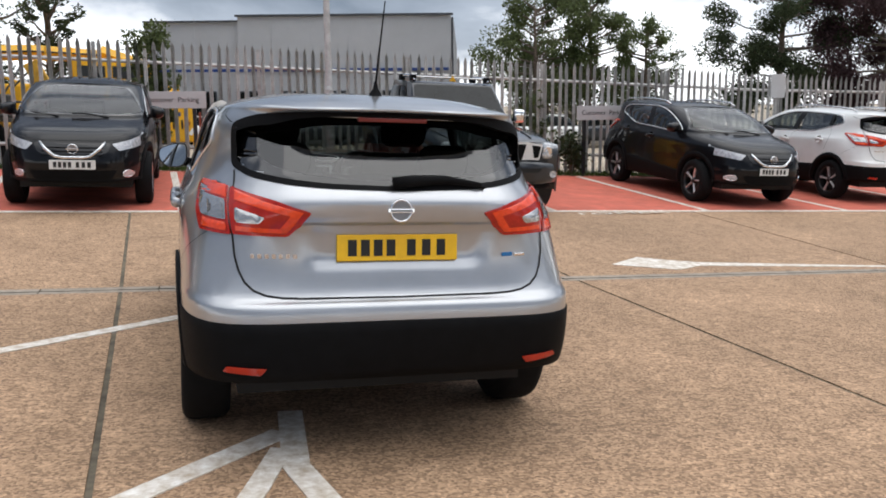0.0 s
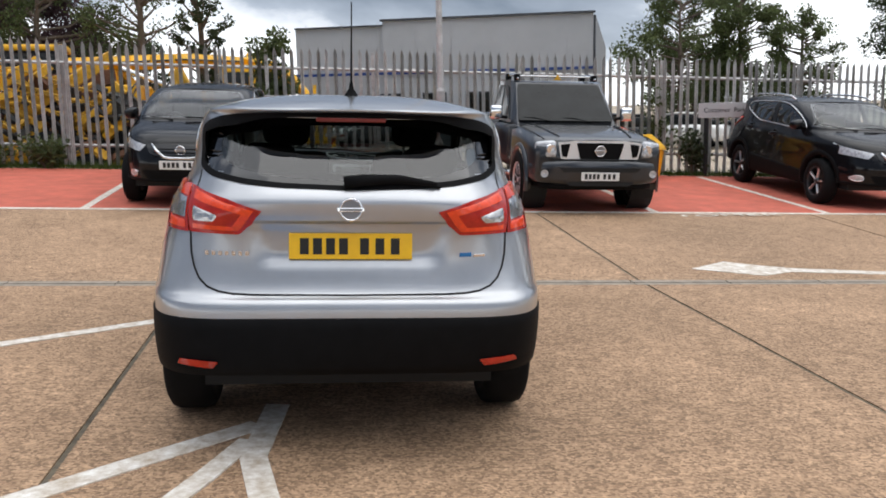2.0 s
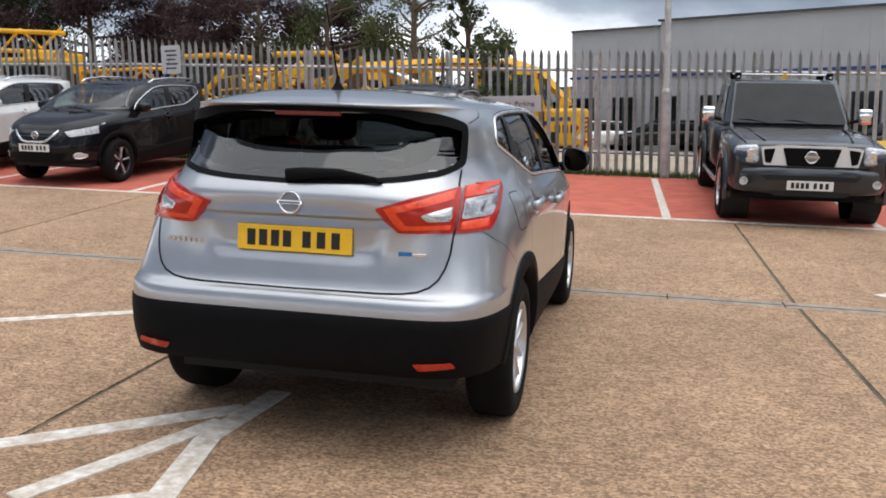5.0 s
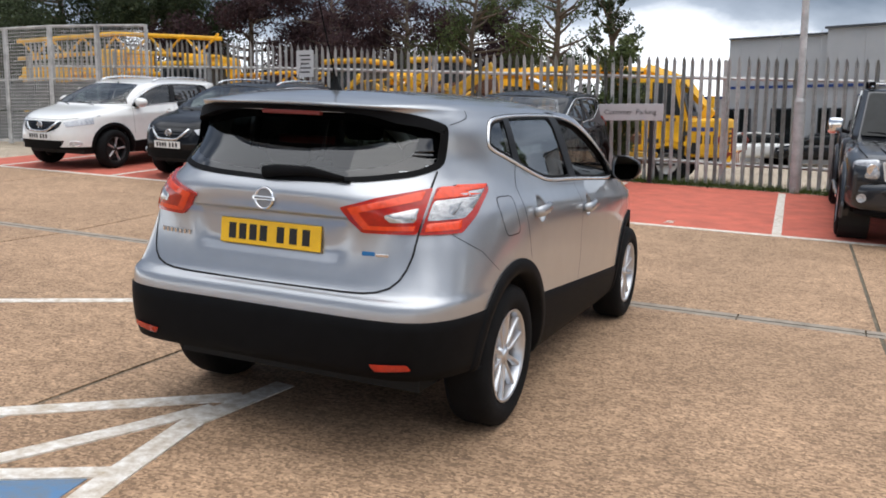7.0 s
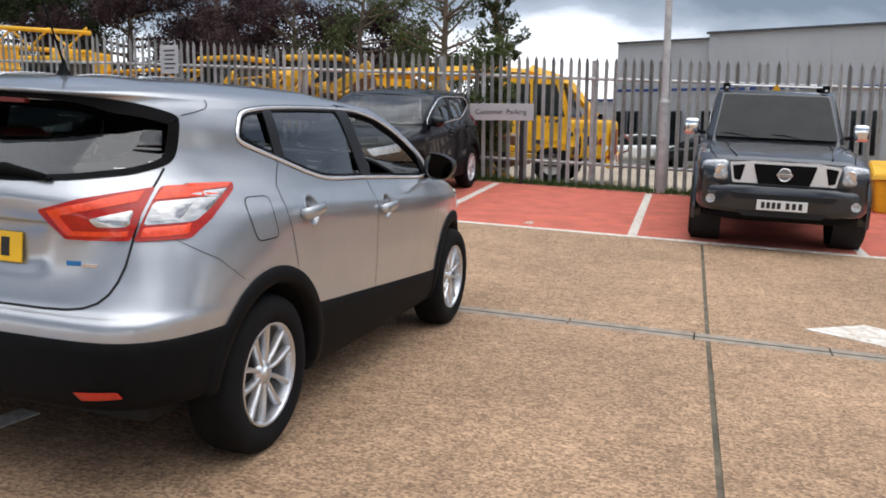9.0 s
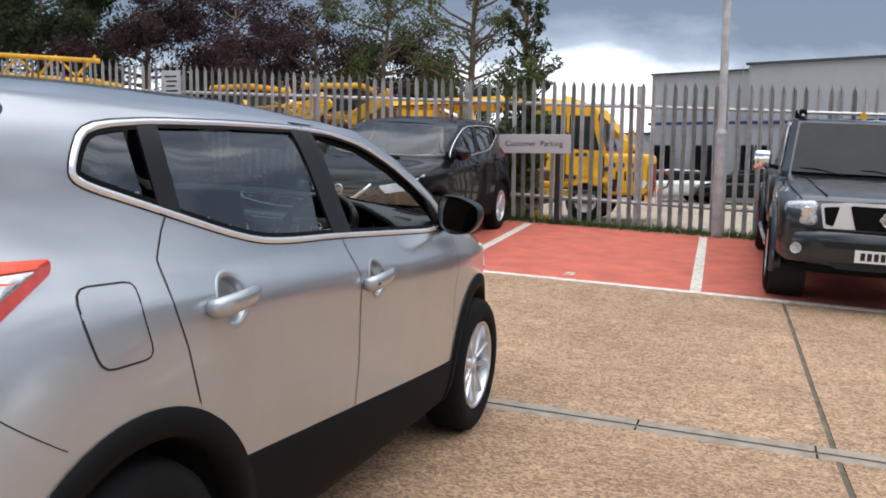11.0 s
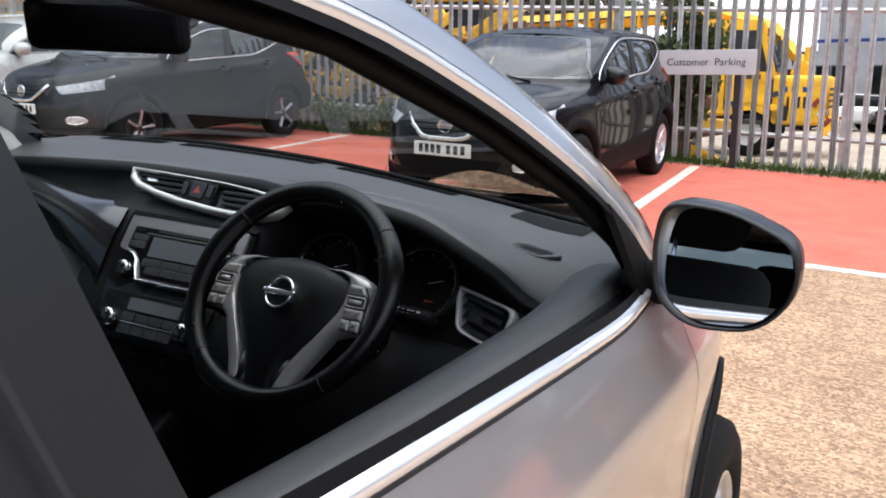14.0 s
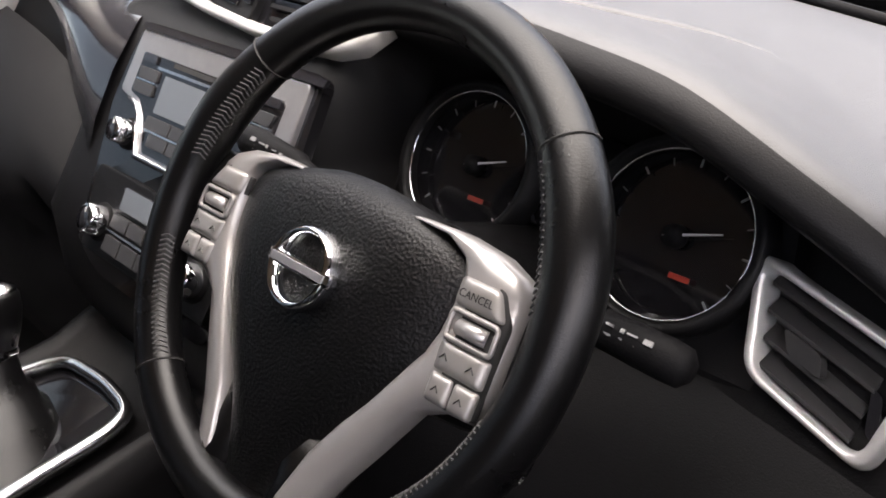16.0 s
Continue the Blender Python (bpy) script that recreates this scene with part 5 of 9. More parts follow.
    piece("grille_chrome", (), lambda: tubed([(x, skin_y(abs(x), z, True) + 0.022, z) for x, z in ((-0.37, 0.85), (-0.3, 0.77), (-0.2, 0.69), (-0.12, 0.675), (0.12, 0.675), (0.2, 0.69), (0.3, 0.77), (0.37, 0.85))], 0.02, 8, flat=0.7), M_SATIN, car, "bright V-shaped grille bar", smooth=True)
    emblem_parts(car, Matrix.Translation((0, skin_y(0, 0.775, True) + 0.018, 0.775)), 0.062)
    intake = rounded([Vector((x, skin_y(abs(x), z, True), z)) for x, z in ((-0.5, 0.52), (0.5, 0.52), (0.42, 0.4), (-0.42, 0.4))], 0.03)
    piece("lower_grille", (), lambda: patch(intake, 0.004, 0.05, 0.01), M_CLAD, car)
    number_plate(car, Matrix.Translation((0, skin_y(0.2, 0.59, True) + 0.014, 0.59)) @ pose(0, 0, 0, 0, 0, 180), plate)
    gapf = [on_skin("f", 0.0, 0.87), on_skin("f", 0.4, 0.87), on_skin("f", 0.62, 0.9)]
    gapf = [Vector((-p.x, p.y, p.z)) for p in gapf[:0:-1]] + gapf
    piece("bonnet_gap", (), lambda: seam(gapf, 0.008, 0.002), M_GAP, car)
    for x in (-0.35, 0.25):
        piece("front_wiper", (x,), lambda: tubed([(x, skin_y(abs(x), 1.11, True) + 0.01, 1.11), (x + 0.28, skin_y(abs(x + 0.28), 1.15, True) + 0.012, 1.15), (x + 0.45, skin_y(abs(x + 0.45), 1.15, True) + 0.012, 1.15)], 0.008, 6), M_CLAD, car)
    return car, panels


def under_spoiler(z):
    """How far the rear glass lies inside the spoiler's edge."""
    return 0.09 * max(0.0, (z - 1.225) / 0.2) ** 1.1


def sunk(bm):
    for v in bm.verts:
        v.co.y += under_spoiler(v.co.z)
    return bm


def draw_in(pts):
    """Draw the clear glass in at the sides, where the black border is broad."""
    out = []
    for p in pts:
        x, z = p.x * 0.88, p.z - 0.03 * max(0.0, (p.z - 1.3) / 0.15)
        out.append(Vector((x, skin_y(abs(x), z), z)))
    return out


def mirror_outline(k, y):
    pts = [(p.x, p.z) for p in rounded([Vector((x, 0, z)) for x, z in ((0.842, 0.03), (0.854, 0.084), (0.94, 0.08), (1.03, 0.043), (1.036, -0.025), (0.992, -0.08), (0.9, -0.088), (0.85, -0.05))], 0.032, 4)]
    cx, cz = 0.945, 0.005
    return [Vector((cx + (x - cx) * k, y, cz + (z - cz) * k)) for x, z in pts]


def mirror_housing():
    bm = bmesh.new()
    rows = []
    for k, y in ((0.9, 0.02), (0.93, -0.024), (0.98, -0.036), (1.01, -0.022), (1.02, 0.0), (0.99, 0.05), (0.85, 0.095), (0.55, 0.125), (0.2, 0.135)):
        rows.append([bm.verts.new(p) for p in mirror_outline(k, y)])
    n = len(rows[0])
    for a, b in zip(rows, rows[1:]):
        for i in range(n):
            bm.faces.new((a[i], a[(i + 1) % n], b[(i + 1) % n], b[i])).smooth = True
    bm.faces.new(rows[-1])
    bmesh.ops.recalc_face_normals(bm, faces=bm.faces)
    return bm


def cabin(car, detailed):
    """Seats, floor and lining, dark cloth."""
    piece("cabin_floor", (), lambda: boxed((0, 2.0, 0.42), (1.5, 2.9, 0.05)), M_CLOTH, car)
    piece("boot_lining", (), lambda: boxed((0, 0.62, 0.72), (1.2, 0.7, 0.5), bevel=0.03), M_CLOTH, car)
    piece("parcel_shelf", (), lambda: boxed((0, 0.6, 1.08), (1.12, 0.62, 0.02)), M_CLOTH, car)

    def seat_back(w, h, t):
        bm = bmesh.new()
        box(bm, (0, 0, h / 2), (w, t, h), bevel=0.06, seg=3)
        for f in bm.faces:
            f.smooth = True
        return bm

    for sx in (0.37, -0.37):
        seat = new("front_seat")
        seat.parent = car
        seat.matrix_basis = Matrix.Translation((sx, 1.82, 0.52))
        piece("seat_cushion", (), lambda: seat_back(0.5, 0.16, 0.5), M_CLOTH, seat, m=Matrix.Translation((0, 0.25, 0)))
        piece("backrest", (), lambda: seat_back(0.48, 0.66, 0.14), M_CLOTH, seat, m=pose(0, -0.05, 0.1, 14))
        piece("headrest", (), lambda: seat_back(0.27, 0.2, 0.1), M_CLOTH, seat, m=pose(0, -0.24, 0.78, 10))
        piece("headrest_post", (), lambda: tubed([(-0.06, -0.215, 0.7), (-0.06, -0.225, 0.82)], 0.007, 6), M_CHROME, seat)
    rear = new("rear_bench")
    rear.parent = car
    piece("bench_cushion", (), lambda: seat_back(1.25, 0.16, 0.5), M_CLOTH, rear, m=Matrix.Translation((0, 1.25, 0.5)))
    piece("bench_back", (), lambda: seat_back(1.25, 0.6, 0.14), M_CLOTH, rear, m=pose(0, 1.0, 0.6, 14))
    for x in (-0.4, 0.4):
        piece("rear_headrest", (), lambda: seat_back(0.26, 0.16, 0.09), M_CLOTH, rear, m=pose(x, 0.84, 1.18, 10))
    if not detailed:
        piece("dashboard", ("plain",), lambda: boxed((0, 3.05, 0.85), (1.4, 0.55, 0.4), bevel=0.08), M_DASH, car)
        piece("steering_wheel", ("plain",), lambda: tubed([(0.37 + 0.185 * math.cos(a), 2.66 + 0.06 * math.sin(a), 1.0 + 0.175 * math.sin(a)) for a in [math.tau * q / 24 for q in range(24)]], 0.016, 6, True), M_LEATHER, car)


def on_lot(x, y, yaw):
    """Pose on the sloping lot with the rear bumper's foot at the origin of the thing."""
    c, s = math.cos(radians(yaw)), math.sin(radians(yaw))
    cx, cy = x - 2.15 * s, y + 2.15 * c
    sx, sy = (-0.04 if abs(cx) < 14 else 0), (0.045 if cy > 3.98 else 0)
    nrm = Vector((-sx, -sy, 1)).normalized()
    f = Vector((-s, c, 0))
    f = (f - nrm * f.dot(nrm)).normalized()
    r = f.cross(nrm)
    m = Matrix((r, f, nrm)).transposed().to_4x4()
    m.translation = (x, y, gz(cx, cy) - (sx * (cx - x) + sy * (cy - y)))
    return m


hero, hero_panels = crossover("silver crossover car with the driver's window open", on_lot(0, 0, 0), M_SILVER, "twin", False, True)
cabin(hero, True)
for lab, x, y, yaw, pt, st, ra, al in (
    ("glossy black crossover car parked nose out", -2.15, 12.25, 180, M_BLACKPAINT, "twin", False, M_ALLOY),
    ("glossy black crossover car with roof rails parked nose out", -7.55, 12.4, 180, M_BLACKPAINT, "wide", True, M_DARKALLOY),
    ("white crossover car with roof rails parked nose out", -10.4, 12.4, 180, M_WHITEPAINT, "wide", True, M_DARKALLOY),
    ("black crossover car with roof rails and lower chrome strip", 7.95, 12.5, 180, M_BLACKPAINT, "wide", True, M_DARKALLOY),
    ("white crossover car with roof rails parked nose in", 10.95, 8.6, 0, M_WHITEPAINT, "wide", True, M_DARKALLOY),
):
    c, _ = crossover(lab, on_lot(x, y, yaw), pt, st, ra, alloy=al)
    cabin(c, False)


# ---- cabin of the silver car, in the car's own metres ----
def screen_foot(x):
    """Height of the dashboard where it meets the windscreen."""
    return curve_at([(-0.9, 1.185), (-0.7, 1.198), (-0.38, 1.204), (0.0, 1.191), (0.34, 1.157), (0.48, 1.14), (0.7, 1.112), (0.9, 1.09)], x)


def lip(x):
    """Rear edge of the dashboard top, as (y, z); it bulges into a hood over the instruments."""
    y = curve_at([(-0.75, 2.9), (-0.25, 2.905), (0.08, 2.895), (0.2, 2.83), (0.33, 2.8), (0.5, 2.8), (0.56, 2.805), (0.62, 2.815), (0.66, 2.828), (0.75, 2.85)], x)
    z = curve_at([(-0.75, 1.168), (-0.5, 1.188), (-0.2, 1.2), (0.1, 1.198), (0.2, 1.202), (0.33, 1.206), (0.413, 1.198), (0.49, 1.184), (0.56, 1.152), (0.617, 1.12), (0.66, 1.084), (0.75, 1.04)], x)
    return y, z


def dash_top(x, y):
    """Height of the dashboard top between its rear edge and the windscreen."""
    ly, lz = lip(x)
    f = screen_foot(x)
    mid = curve_at([(-0.75, 1.185), (-0.2, 1.201), (0.2, 1.194), (0.4, 1.17), (0.5, 1.14), (0.56, 1.121), (0.65, 1.116), (0.75, 1.1)], x)
    return curve_at([(ly + 0.03, lz), (2.97, mid), (3.235, f)], y)


def face_y(x, z):
    """Depth of the dashboard's rear face: the middle stands out, the ends fall back."""
    mid = 2.755 + 0.64 * (z - 1.028) if z > 0.93 else 2.692 + 0.35 * max(0.0, 0.85 - z)
    side = 2.845 - 0.268 * (x - 0.589) + 0.525 * (z - 1.028)
    far = mid + 0.07
    k = ease(x, 0.2, 0.5)
    q = ease(x, -0.18, -0.3)
    return mid * (1 - k) * (1 - q) + side * k + far * q


def dash_profile(x):
    """One fore-and-aft section of the dashboard."""
    ly, lz = lip(x)
    f = screen_foot(x)
    deep = ease(x, 0.15, 0.19) * ease(x, 0.56, 0.52)
    pts = [(3.33, f - 0.05), (3.27, f - 0.012), (3.235, f), (3.13, dash_top(x, 3.13)), (3.03, dash_top(x, 3.03)), (2.94, dash_top(x, 2.94)), (ly + 0.03, lz), (ly + 0.012, lz - 0.004), (ly + 0.002, lz - 0.015), (ly, lz - 0.026), (ly + 0.012, lz - 0.036)]
    for z in (1.125, 1.09, 1.05, 1.0, 0.975, 0.93, 0.85, 0.72, 0.55):
        zz = min(z, lz - 0.042)
        y = face_y(x, zz)
        pts.append((y + deep * max(0.0, min(1.0, (zz - 0.975) / 0.02)) * (2.905 - y), zz))
    return [Vector((x, y, z)) for y, z in pts]


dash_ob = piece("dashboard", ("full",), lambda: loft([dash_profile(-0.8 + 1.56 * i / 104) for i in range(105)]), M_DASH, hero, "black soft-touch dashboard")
# top rows keep the sky-lightened plastic, the rear face is near black
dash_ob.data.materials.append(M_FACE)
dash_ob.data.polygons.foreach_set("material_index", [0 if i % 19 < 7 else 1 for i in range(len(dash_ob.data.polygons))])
# moulded ridge round the instrument hood
ridge = [(0.1, 2.93), (0.18, 2.89), (0.256, 2.886), (0.31, 2.915), (0.356, 2.959), (0.4, 3.0), (0.44, 3.025), (0.48, 3.02)]
ridge = fine([Vector((x, y, 0)) for x, y in ridge], 0.02, False)
part("hood_ridge", tubed([(p.x, p.y, dash_top(p.x, p.y) - 0.0015) for p in ridge], [0.0045 * min(1, i / 5, (len(ridge) - 1 - i) / 5) + 0.0005 for i in range(len(ridge))], 8, flat=1.8), M_DASH, hero, "", True)


def face_normal(x, z):
    e = 0.004
    return Vector(((face_y(x + e, z) - face_y(x - e, z)) / (2 * e), -1.0, (face_y(x, z + e) - face_y(x, z - e)) / (2 * e))).normalized()


def on_face(x, z, out=0.0):
    return Vector((x, face_y(x, z), z)) + face_normal(x, z) * out


def face_plate(name, poly, h, material, parent, label="", thick=0.012, round_by=0.0, bevel=0.0):
    """A plate on the dashboard's face, from (x, z) corners, h proud."""
    if round_by:
        poly = [(p.x, p.z) for p in rounded([Vector((x, 0, z)) for x, z in poly], round_by, 4)]
    pts = [on_face(x, z, h) for x, z in poly]
    c = sum(pts, Vector()) / len(pts)
    nrm = face_normal(c.x, c.z)
    bm = prism(pts[::-1], thick, -nrm)
    if bevel:
        front = [f for f in bm.faces if len(f.verts) == len(pts)]
        front = max(front, key=lambda f: f.calc_center_median().dot(nrm))
        bmesh.ops.bevel(bm, geom=list(front.edges), offset=bevel, segments=2, affect="EDGES", profile=0.6)
    return part(name, bm, material, parent, label)


def frame_band(outer, inner, nrm, h, depth):
    """A flat-faced frame between two outlines of as many points, with rounded shoulders."""
    bm = bmesh.new()
    rows = []
    for k, o in ((0.0, -depth), (0.0, h * 0.45), (0.14, h * 0.85), (0.32, h), (0.68, h), (0.86, h * 0.8), (1.0, h * 0.3), (1.0, -depth)):
        rows.append([bm.verts.new(a.lerp(b, k) + nrm * o) for a, b in zip(outer, inner)])
    n = len(outer)
    for a, b in zip(rows, rows[1:]):
        for i in range(n):
            bm.faces.new((a[i], a[(i + 1) % n], b[(i + 1) % n], b[i])).smooth = True
    bmesh.ops.recalc_face_normals(bm, faces=bm.faces)
    return bm


# centre vent
CV = [(-0.178, 1.191), (-0.1, 1.189), (-0.03, 1.187), (0.06, 1.184), (0.14, 1.178), (0.192, 1.172), (0.212, 1.16), (0.192, 1.142), (0.162, 1.134), (0.1, 1.131), (0.049, 1.133), (-0.038, 1.14), (-0.1, 1.148), (-0.15, 1.158), (-0.172, 1.17)]
CVI = [(-0.166, 1.186), (-0.098, 1.185), (-0.03, 1.183), (0.06, 1.18), (0.135, 1.174), (0.18, 1.166), (0.193, 1.159), (0.182, 1.151), (0.156, 1.143), (0.098, 1.141), (0.05, 1.143), (-0.034, 1.15), (-0.094, 1.158), (-0.142, 1.168), (-0.16, 1.176)]
vent_c = new("centre_vent")
vent_c.parent = hero
face_plate("vent_cavity", CVI, 0.004, M_GLOSSBLACK, vent_c, thick=0.006)
part("vent_surround", frame_band([on_face(x, z, 0.006) for x, z in CV], [on_face(x, z, 0.006) for x, z in CVI], face_normal(0, 1.16), 0.009, 0.012), M_VENT, vent_c, "satin silver vent surround")
for a, b in ((-0.158, -0.04), (0.05, 0.17)):
    for i in range(4):
        z = 1.179 - 0.0095 * i
        part("vent_slat", tubed([on_face(a + 0.006 * i, z - 0.01 * (a + 0.16), 0.008), on_face(b, z - 0.01 * (b + 0.16), 0.008)], 0.0026, 4), M_CLAD, vent_c)
face_plate("hazard_panel", [(-0.036, 1.183), (0.047, 1.179), (0.043, 1.142), (-0.028, 1.149)], 0.013, M_FACE, vent_c, round_by=0.005, bevel=0.002)
face_plate("hazard_button", [(-0.013, 1.179), (0.023, 1.177), (0.021, 1.15), (-0.009, 1.153)], 0.016, M_GLOSSBLACK, vent_c, round_by=0.003, bevel=0.001)
face_plate("hazard_mark", [(0.0055, 1.172), (0.0145, 1.159), (-0.0025, 1.16)], 0.0165, M_DIMRED, vent_c, thick=0.002)
for x in (-0.026, 0.035):
    face_plate("flow_wheel", [(x - 0.006, 1.175), (x + 0.006, 1.174), (x + 0.006, 1.153), (x - 0.005, 1.155)], 0.017, M_GLOSSBLACK, vent_c, round_by=0.002, bevel=0.001)
part("vent_tab", tubed([on_face(-0.125, 1.173, 0.013), on_face(-0.1, 1.172, 0.013)], 0.003, 6), M_CHROME, vent_c)

# radio and climate stack
stack = new("centre_stack")
stack.parent = hero
stack.location = (0.012, 0.0, -0.003)
face_plate("stack_panel", [(-0.15, 1.122), (0.15, 1.122), (0.158, 1.05), (0.14, 0.99), (0.125, 0.915), (0.1, 0.89), (-0.1, 0.89), (-0.125, 0.915), (-0.14, 0.99), (-0.158, 1.05)], 0.004, M_GLOSSBLACK, stack, "gloss black centre panel", round_by=0.012)
face_plate("top_strip", [(-0.14, 1.1205), (0.16, 1.119), (0.158, 1.113), (-0.14, 1.1145)], 0.011, M_GLOSSTRIM, stack, thick=0.004)
FASCIA = [(-0.141, 1.115), (0.141, 1.113), (0.142, 1.058), (0.108, 1.052), (0.085, 1.04), (0.066, 1.008), (-0.066, 1.008), (-0.085, 1.04), (-0.108, 1.052), (-0.142, 1.058)]
radio = face_plate("radio", FASCIA, 0.009, M_RADIO, stack, "silver radio fascia", round_by=0.006, bevel=0.002)
face_plate("radio_field", [(-0.12, 1.096), (0.12, 1.094), (0.12, 1.06), (0.098, 1.056), (0.078, 1.042), (0.06, 1.0155), (-0.06, 1.0155), (-0.078, 1.042), (-0.098, 1.056), (-0.12, 1.06)], 0.0102, M_GLOSSBLACK, stack, thick=0.004, round_by=0.004)
part("radio_chin", tubed([on_face(x, z, 0.0098) for x, z in ((-0.116, 1.0545), (-0.1, 1.051), (-0.088, 1.043), (-0.078, 1.024), (-0.068, 1.0105), (0.068, 1.0105), (0.078, 1.024), (0.088, 1.043), (0.1, 1.051), (0.116, 1.0545))], 0.0032, 6), M_SATIN, stack, "bright radio edging", True)
face_plate("disc_slot", [(-0.06, 1.0945), (0.06, 1.0935), (0.06, 1.0895), (-0.06, 1.0905)], 0.011, M_GAP, stack, thick=0.002)
face_plate("slot_strip", [(-0.085, 1.0875), (0.085, 1.087), (0.085, 1.0845), (-0.085, 1.085)], 0.0115, M_SATIN, stack, thick=0.003)
for s in (-1, 1):
    face_plate("eject_button", [(s * 0.117, 1.0955), (s * 0.09, 1.0955), (s * 0.09, 1.088), (s * 0.117, 1.088)], 0.0125, M_GLOSSTRIM, stack, round_by=0.002, bevel=0.0006, thick=0.005)
    for z in (1.0785, 1.066):
        face_plate("radio_button", [(s * 0.116, z + 0.005), (s * 0.079, z + 0.005), (s * 0.077, z - 0.0052), (s * 0.112, z - 0.0052)], 0.0128, M_BUTTONDARK, stack, round_by=0.002, bevel=0.0008, thick=0.006)
    face_plate("button_strip", [(s * 0.114, 1.0728), (s * 0.079, 1.0728), (s * 0.079, 1.0718), (s * 0.114, 1.0718)], 0.0128, M_SATIN, stack, thick=0.003)
face_plate("radio_screen", [(-0.066, 1.082), (0.066, 1.081), (0.064, 1.05), (-0.064, 1.05)], 0.0118, M_LCD, stack, "grey radio display", round_by=0.002, thick=0.004)
for j, z in enumerate((1.041, 1.0275)):
    half = 0.07 - 0.014 * j
    for i in range(3):
        a = -half + i * half * 2 / 3
        face_plate("preset_button", [(a + 0.001, z + 0.0055), (a + half * 2 / 3 - 0.001, z + 0.0055), (a + half * 2 / 3 - 0.001, z - 0.0055), (a + 0.001, z - 0.0055)], 0.0128, M_BUTTONDARK, stack, round_by=0.0015, bevel=0.0008, thick=0.005)
face_plate("preset_strip", [(-0.066, 1.0349), (0.066, 1.0349), (0.066, 1.0337), (-0.066, 1.0337)], 0.0129, M_SATIN, stack, thick=0.003)


def knob(name, x, z, r, parent):
    c = on_face(x, z, 0.004)
    bm = bmesh.new()
    lathe(bm, [(0.0, 0.0215), (r * 0.7, 0.0215), (r * 0.8, 0.02), (r * 0.84, 0.0)], 28, "z")
    k = part(name, bm, M_GLOSSTRIM, parent, "", True)
    k.matrix_basis = Matrix.Translation(c) @ face_normal(x, z).to_track_quat("Z", "Y").to_matrix().to_4x4()
    bm = bmesh.new()
    lathe(bm, [(r * 0.72, 0.0222), (r * 0.86, 0.0215), (r * 0.95, 0.019), (r, 0.005), (r, 0.0)], 28, "z")
    part("knob_ring", bm, M_CHROME, k, "chrome knob ring", True)
    part("knob_base", lathe(bmesh.new(), [(r * 1.0, 0.004), (r * 1.22, 0.003), (r * 1.25, 0.0)], 28, "z"), M_CLAD, k, "", True)
    part("knob_mark", boxed((0, r * 0.5, 0.022), (0.0014, r * 0.34, 0.001)), M_WPLATE, k)


for s in (-1, 1):
    knob("radio_knob", s * 0.1, 1.025, 0.0135, stack)
    knob("climate_knob", s * 0.088, 0.947, 0.0165, stack)
face_plate("climate_panel", [(-0.128, 0.992), (0.128, 0.992), (0.118, 0.92), (-0.118, 0.92)], 0.008, M_FACE, stack, round_by=0.008, bevel=0.002)
face_plate("climate_display", [(-0.062, 0.984), (0.062, 0.984), (0.06, 0.965), (-0.06, 0.965)], 0.0095, M_LCD, stack, round_by=0.002, thick=0.004)
face_plate("climate_strip", [(-0.066, 0.9465), (0.066, 0.9465), (0.066, 0.9445), (-0.066, 0.9445)], 0.0115, M_SATIN, stack, thick=0.003)
for i in range(4):
    for z in (0.9545, 0.936):
        x = -0.064 + 0.032 * i
        face_plate("climate_button", [(x + 0.001, z + 0.006), (x + 0.031, z + 0.006), (x + 0.031, z - 0.006), (x + 0.001, z - 0.006)], 0.0112, M_BUTTONDARK, stack, round_by=0.0015, bevel=0.0008, thick=0.005)

# trim blade and padded panel before the passenger
trim_rows = []
for k in range(25):
    t = k / 24
    x = -0.64 + 0.485 * t
    zu = curve_at([(0.0, 1.148), (0.35, 1.128), (0.7, 1.118), (1.0, 1.122)], t)
    zl = curve_at([(0.0, 1.132), (0.3, 1.1), (0.65, 1.065), (0.9, 1.018), (1.0, 0.985)], t)
    y0 = lambda z: 2.77 + 0.64 * (z - 1.028) + 0.045 * ease(x, -0.2, -0.5) - 0.01
    trim_rows.append([Vector((x, y0(z) - b, z)) for z, b in ((zu + 0.008, -0.02), (zu, 0.008), (zu * 0.65 + zl * 0.35, 0.016), (zu * 0.3 + zl * 0.7, 0.014), (zl, 0.004), (zl - 0.008, -0.03))])
part("passenger_trim", loft(trim_rows), M_GLOSSTRIM, hero, "glossy dark dashboard trim blade")
pad_rows = []
for i in range(19):
    x = -0.74 + 0.62 * i / 18
    bulge = 0.075 * math.sin(math.pi * min(1.0, (x + 0.86) / 0.74)) ** 0.7
    top = curve_at([(-0.74, 1.1), (-0.45, 1.07), (-0.3, 1.03), (-0.2, 0.985), (-0.12, 0.93)], x)
    row = []
    for j in range(13):
        q = j / 12
        z = top - 0.012 - (top - 0.6) * q
        row.append(Vector((x, 2.79 + 0.5 * (z - 1.028) * (1 if z > 0.9 else 0.4) - bulge * math.sin(math.pi * min(1, 0.1 + q * 1.1)) ** 0.6 + (0.05 if j == 0 else 0), z)))
    pad_rows.append(row)
part("glovebox", loft(pad_rows), M_FACE, hero, "dark padded passenger panel", True)

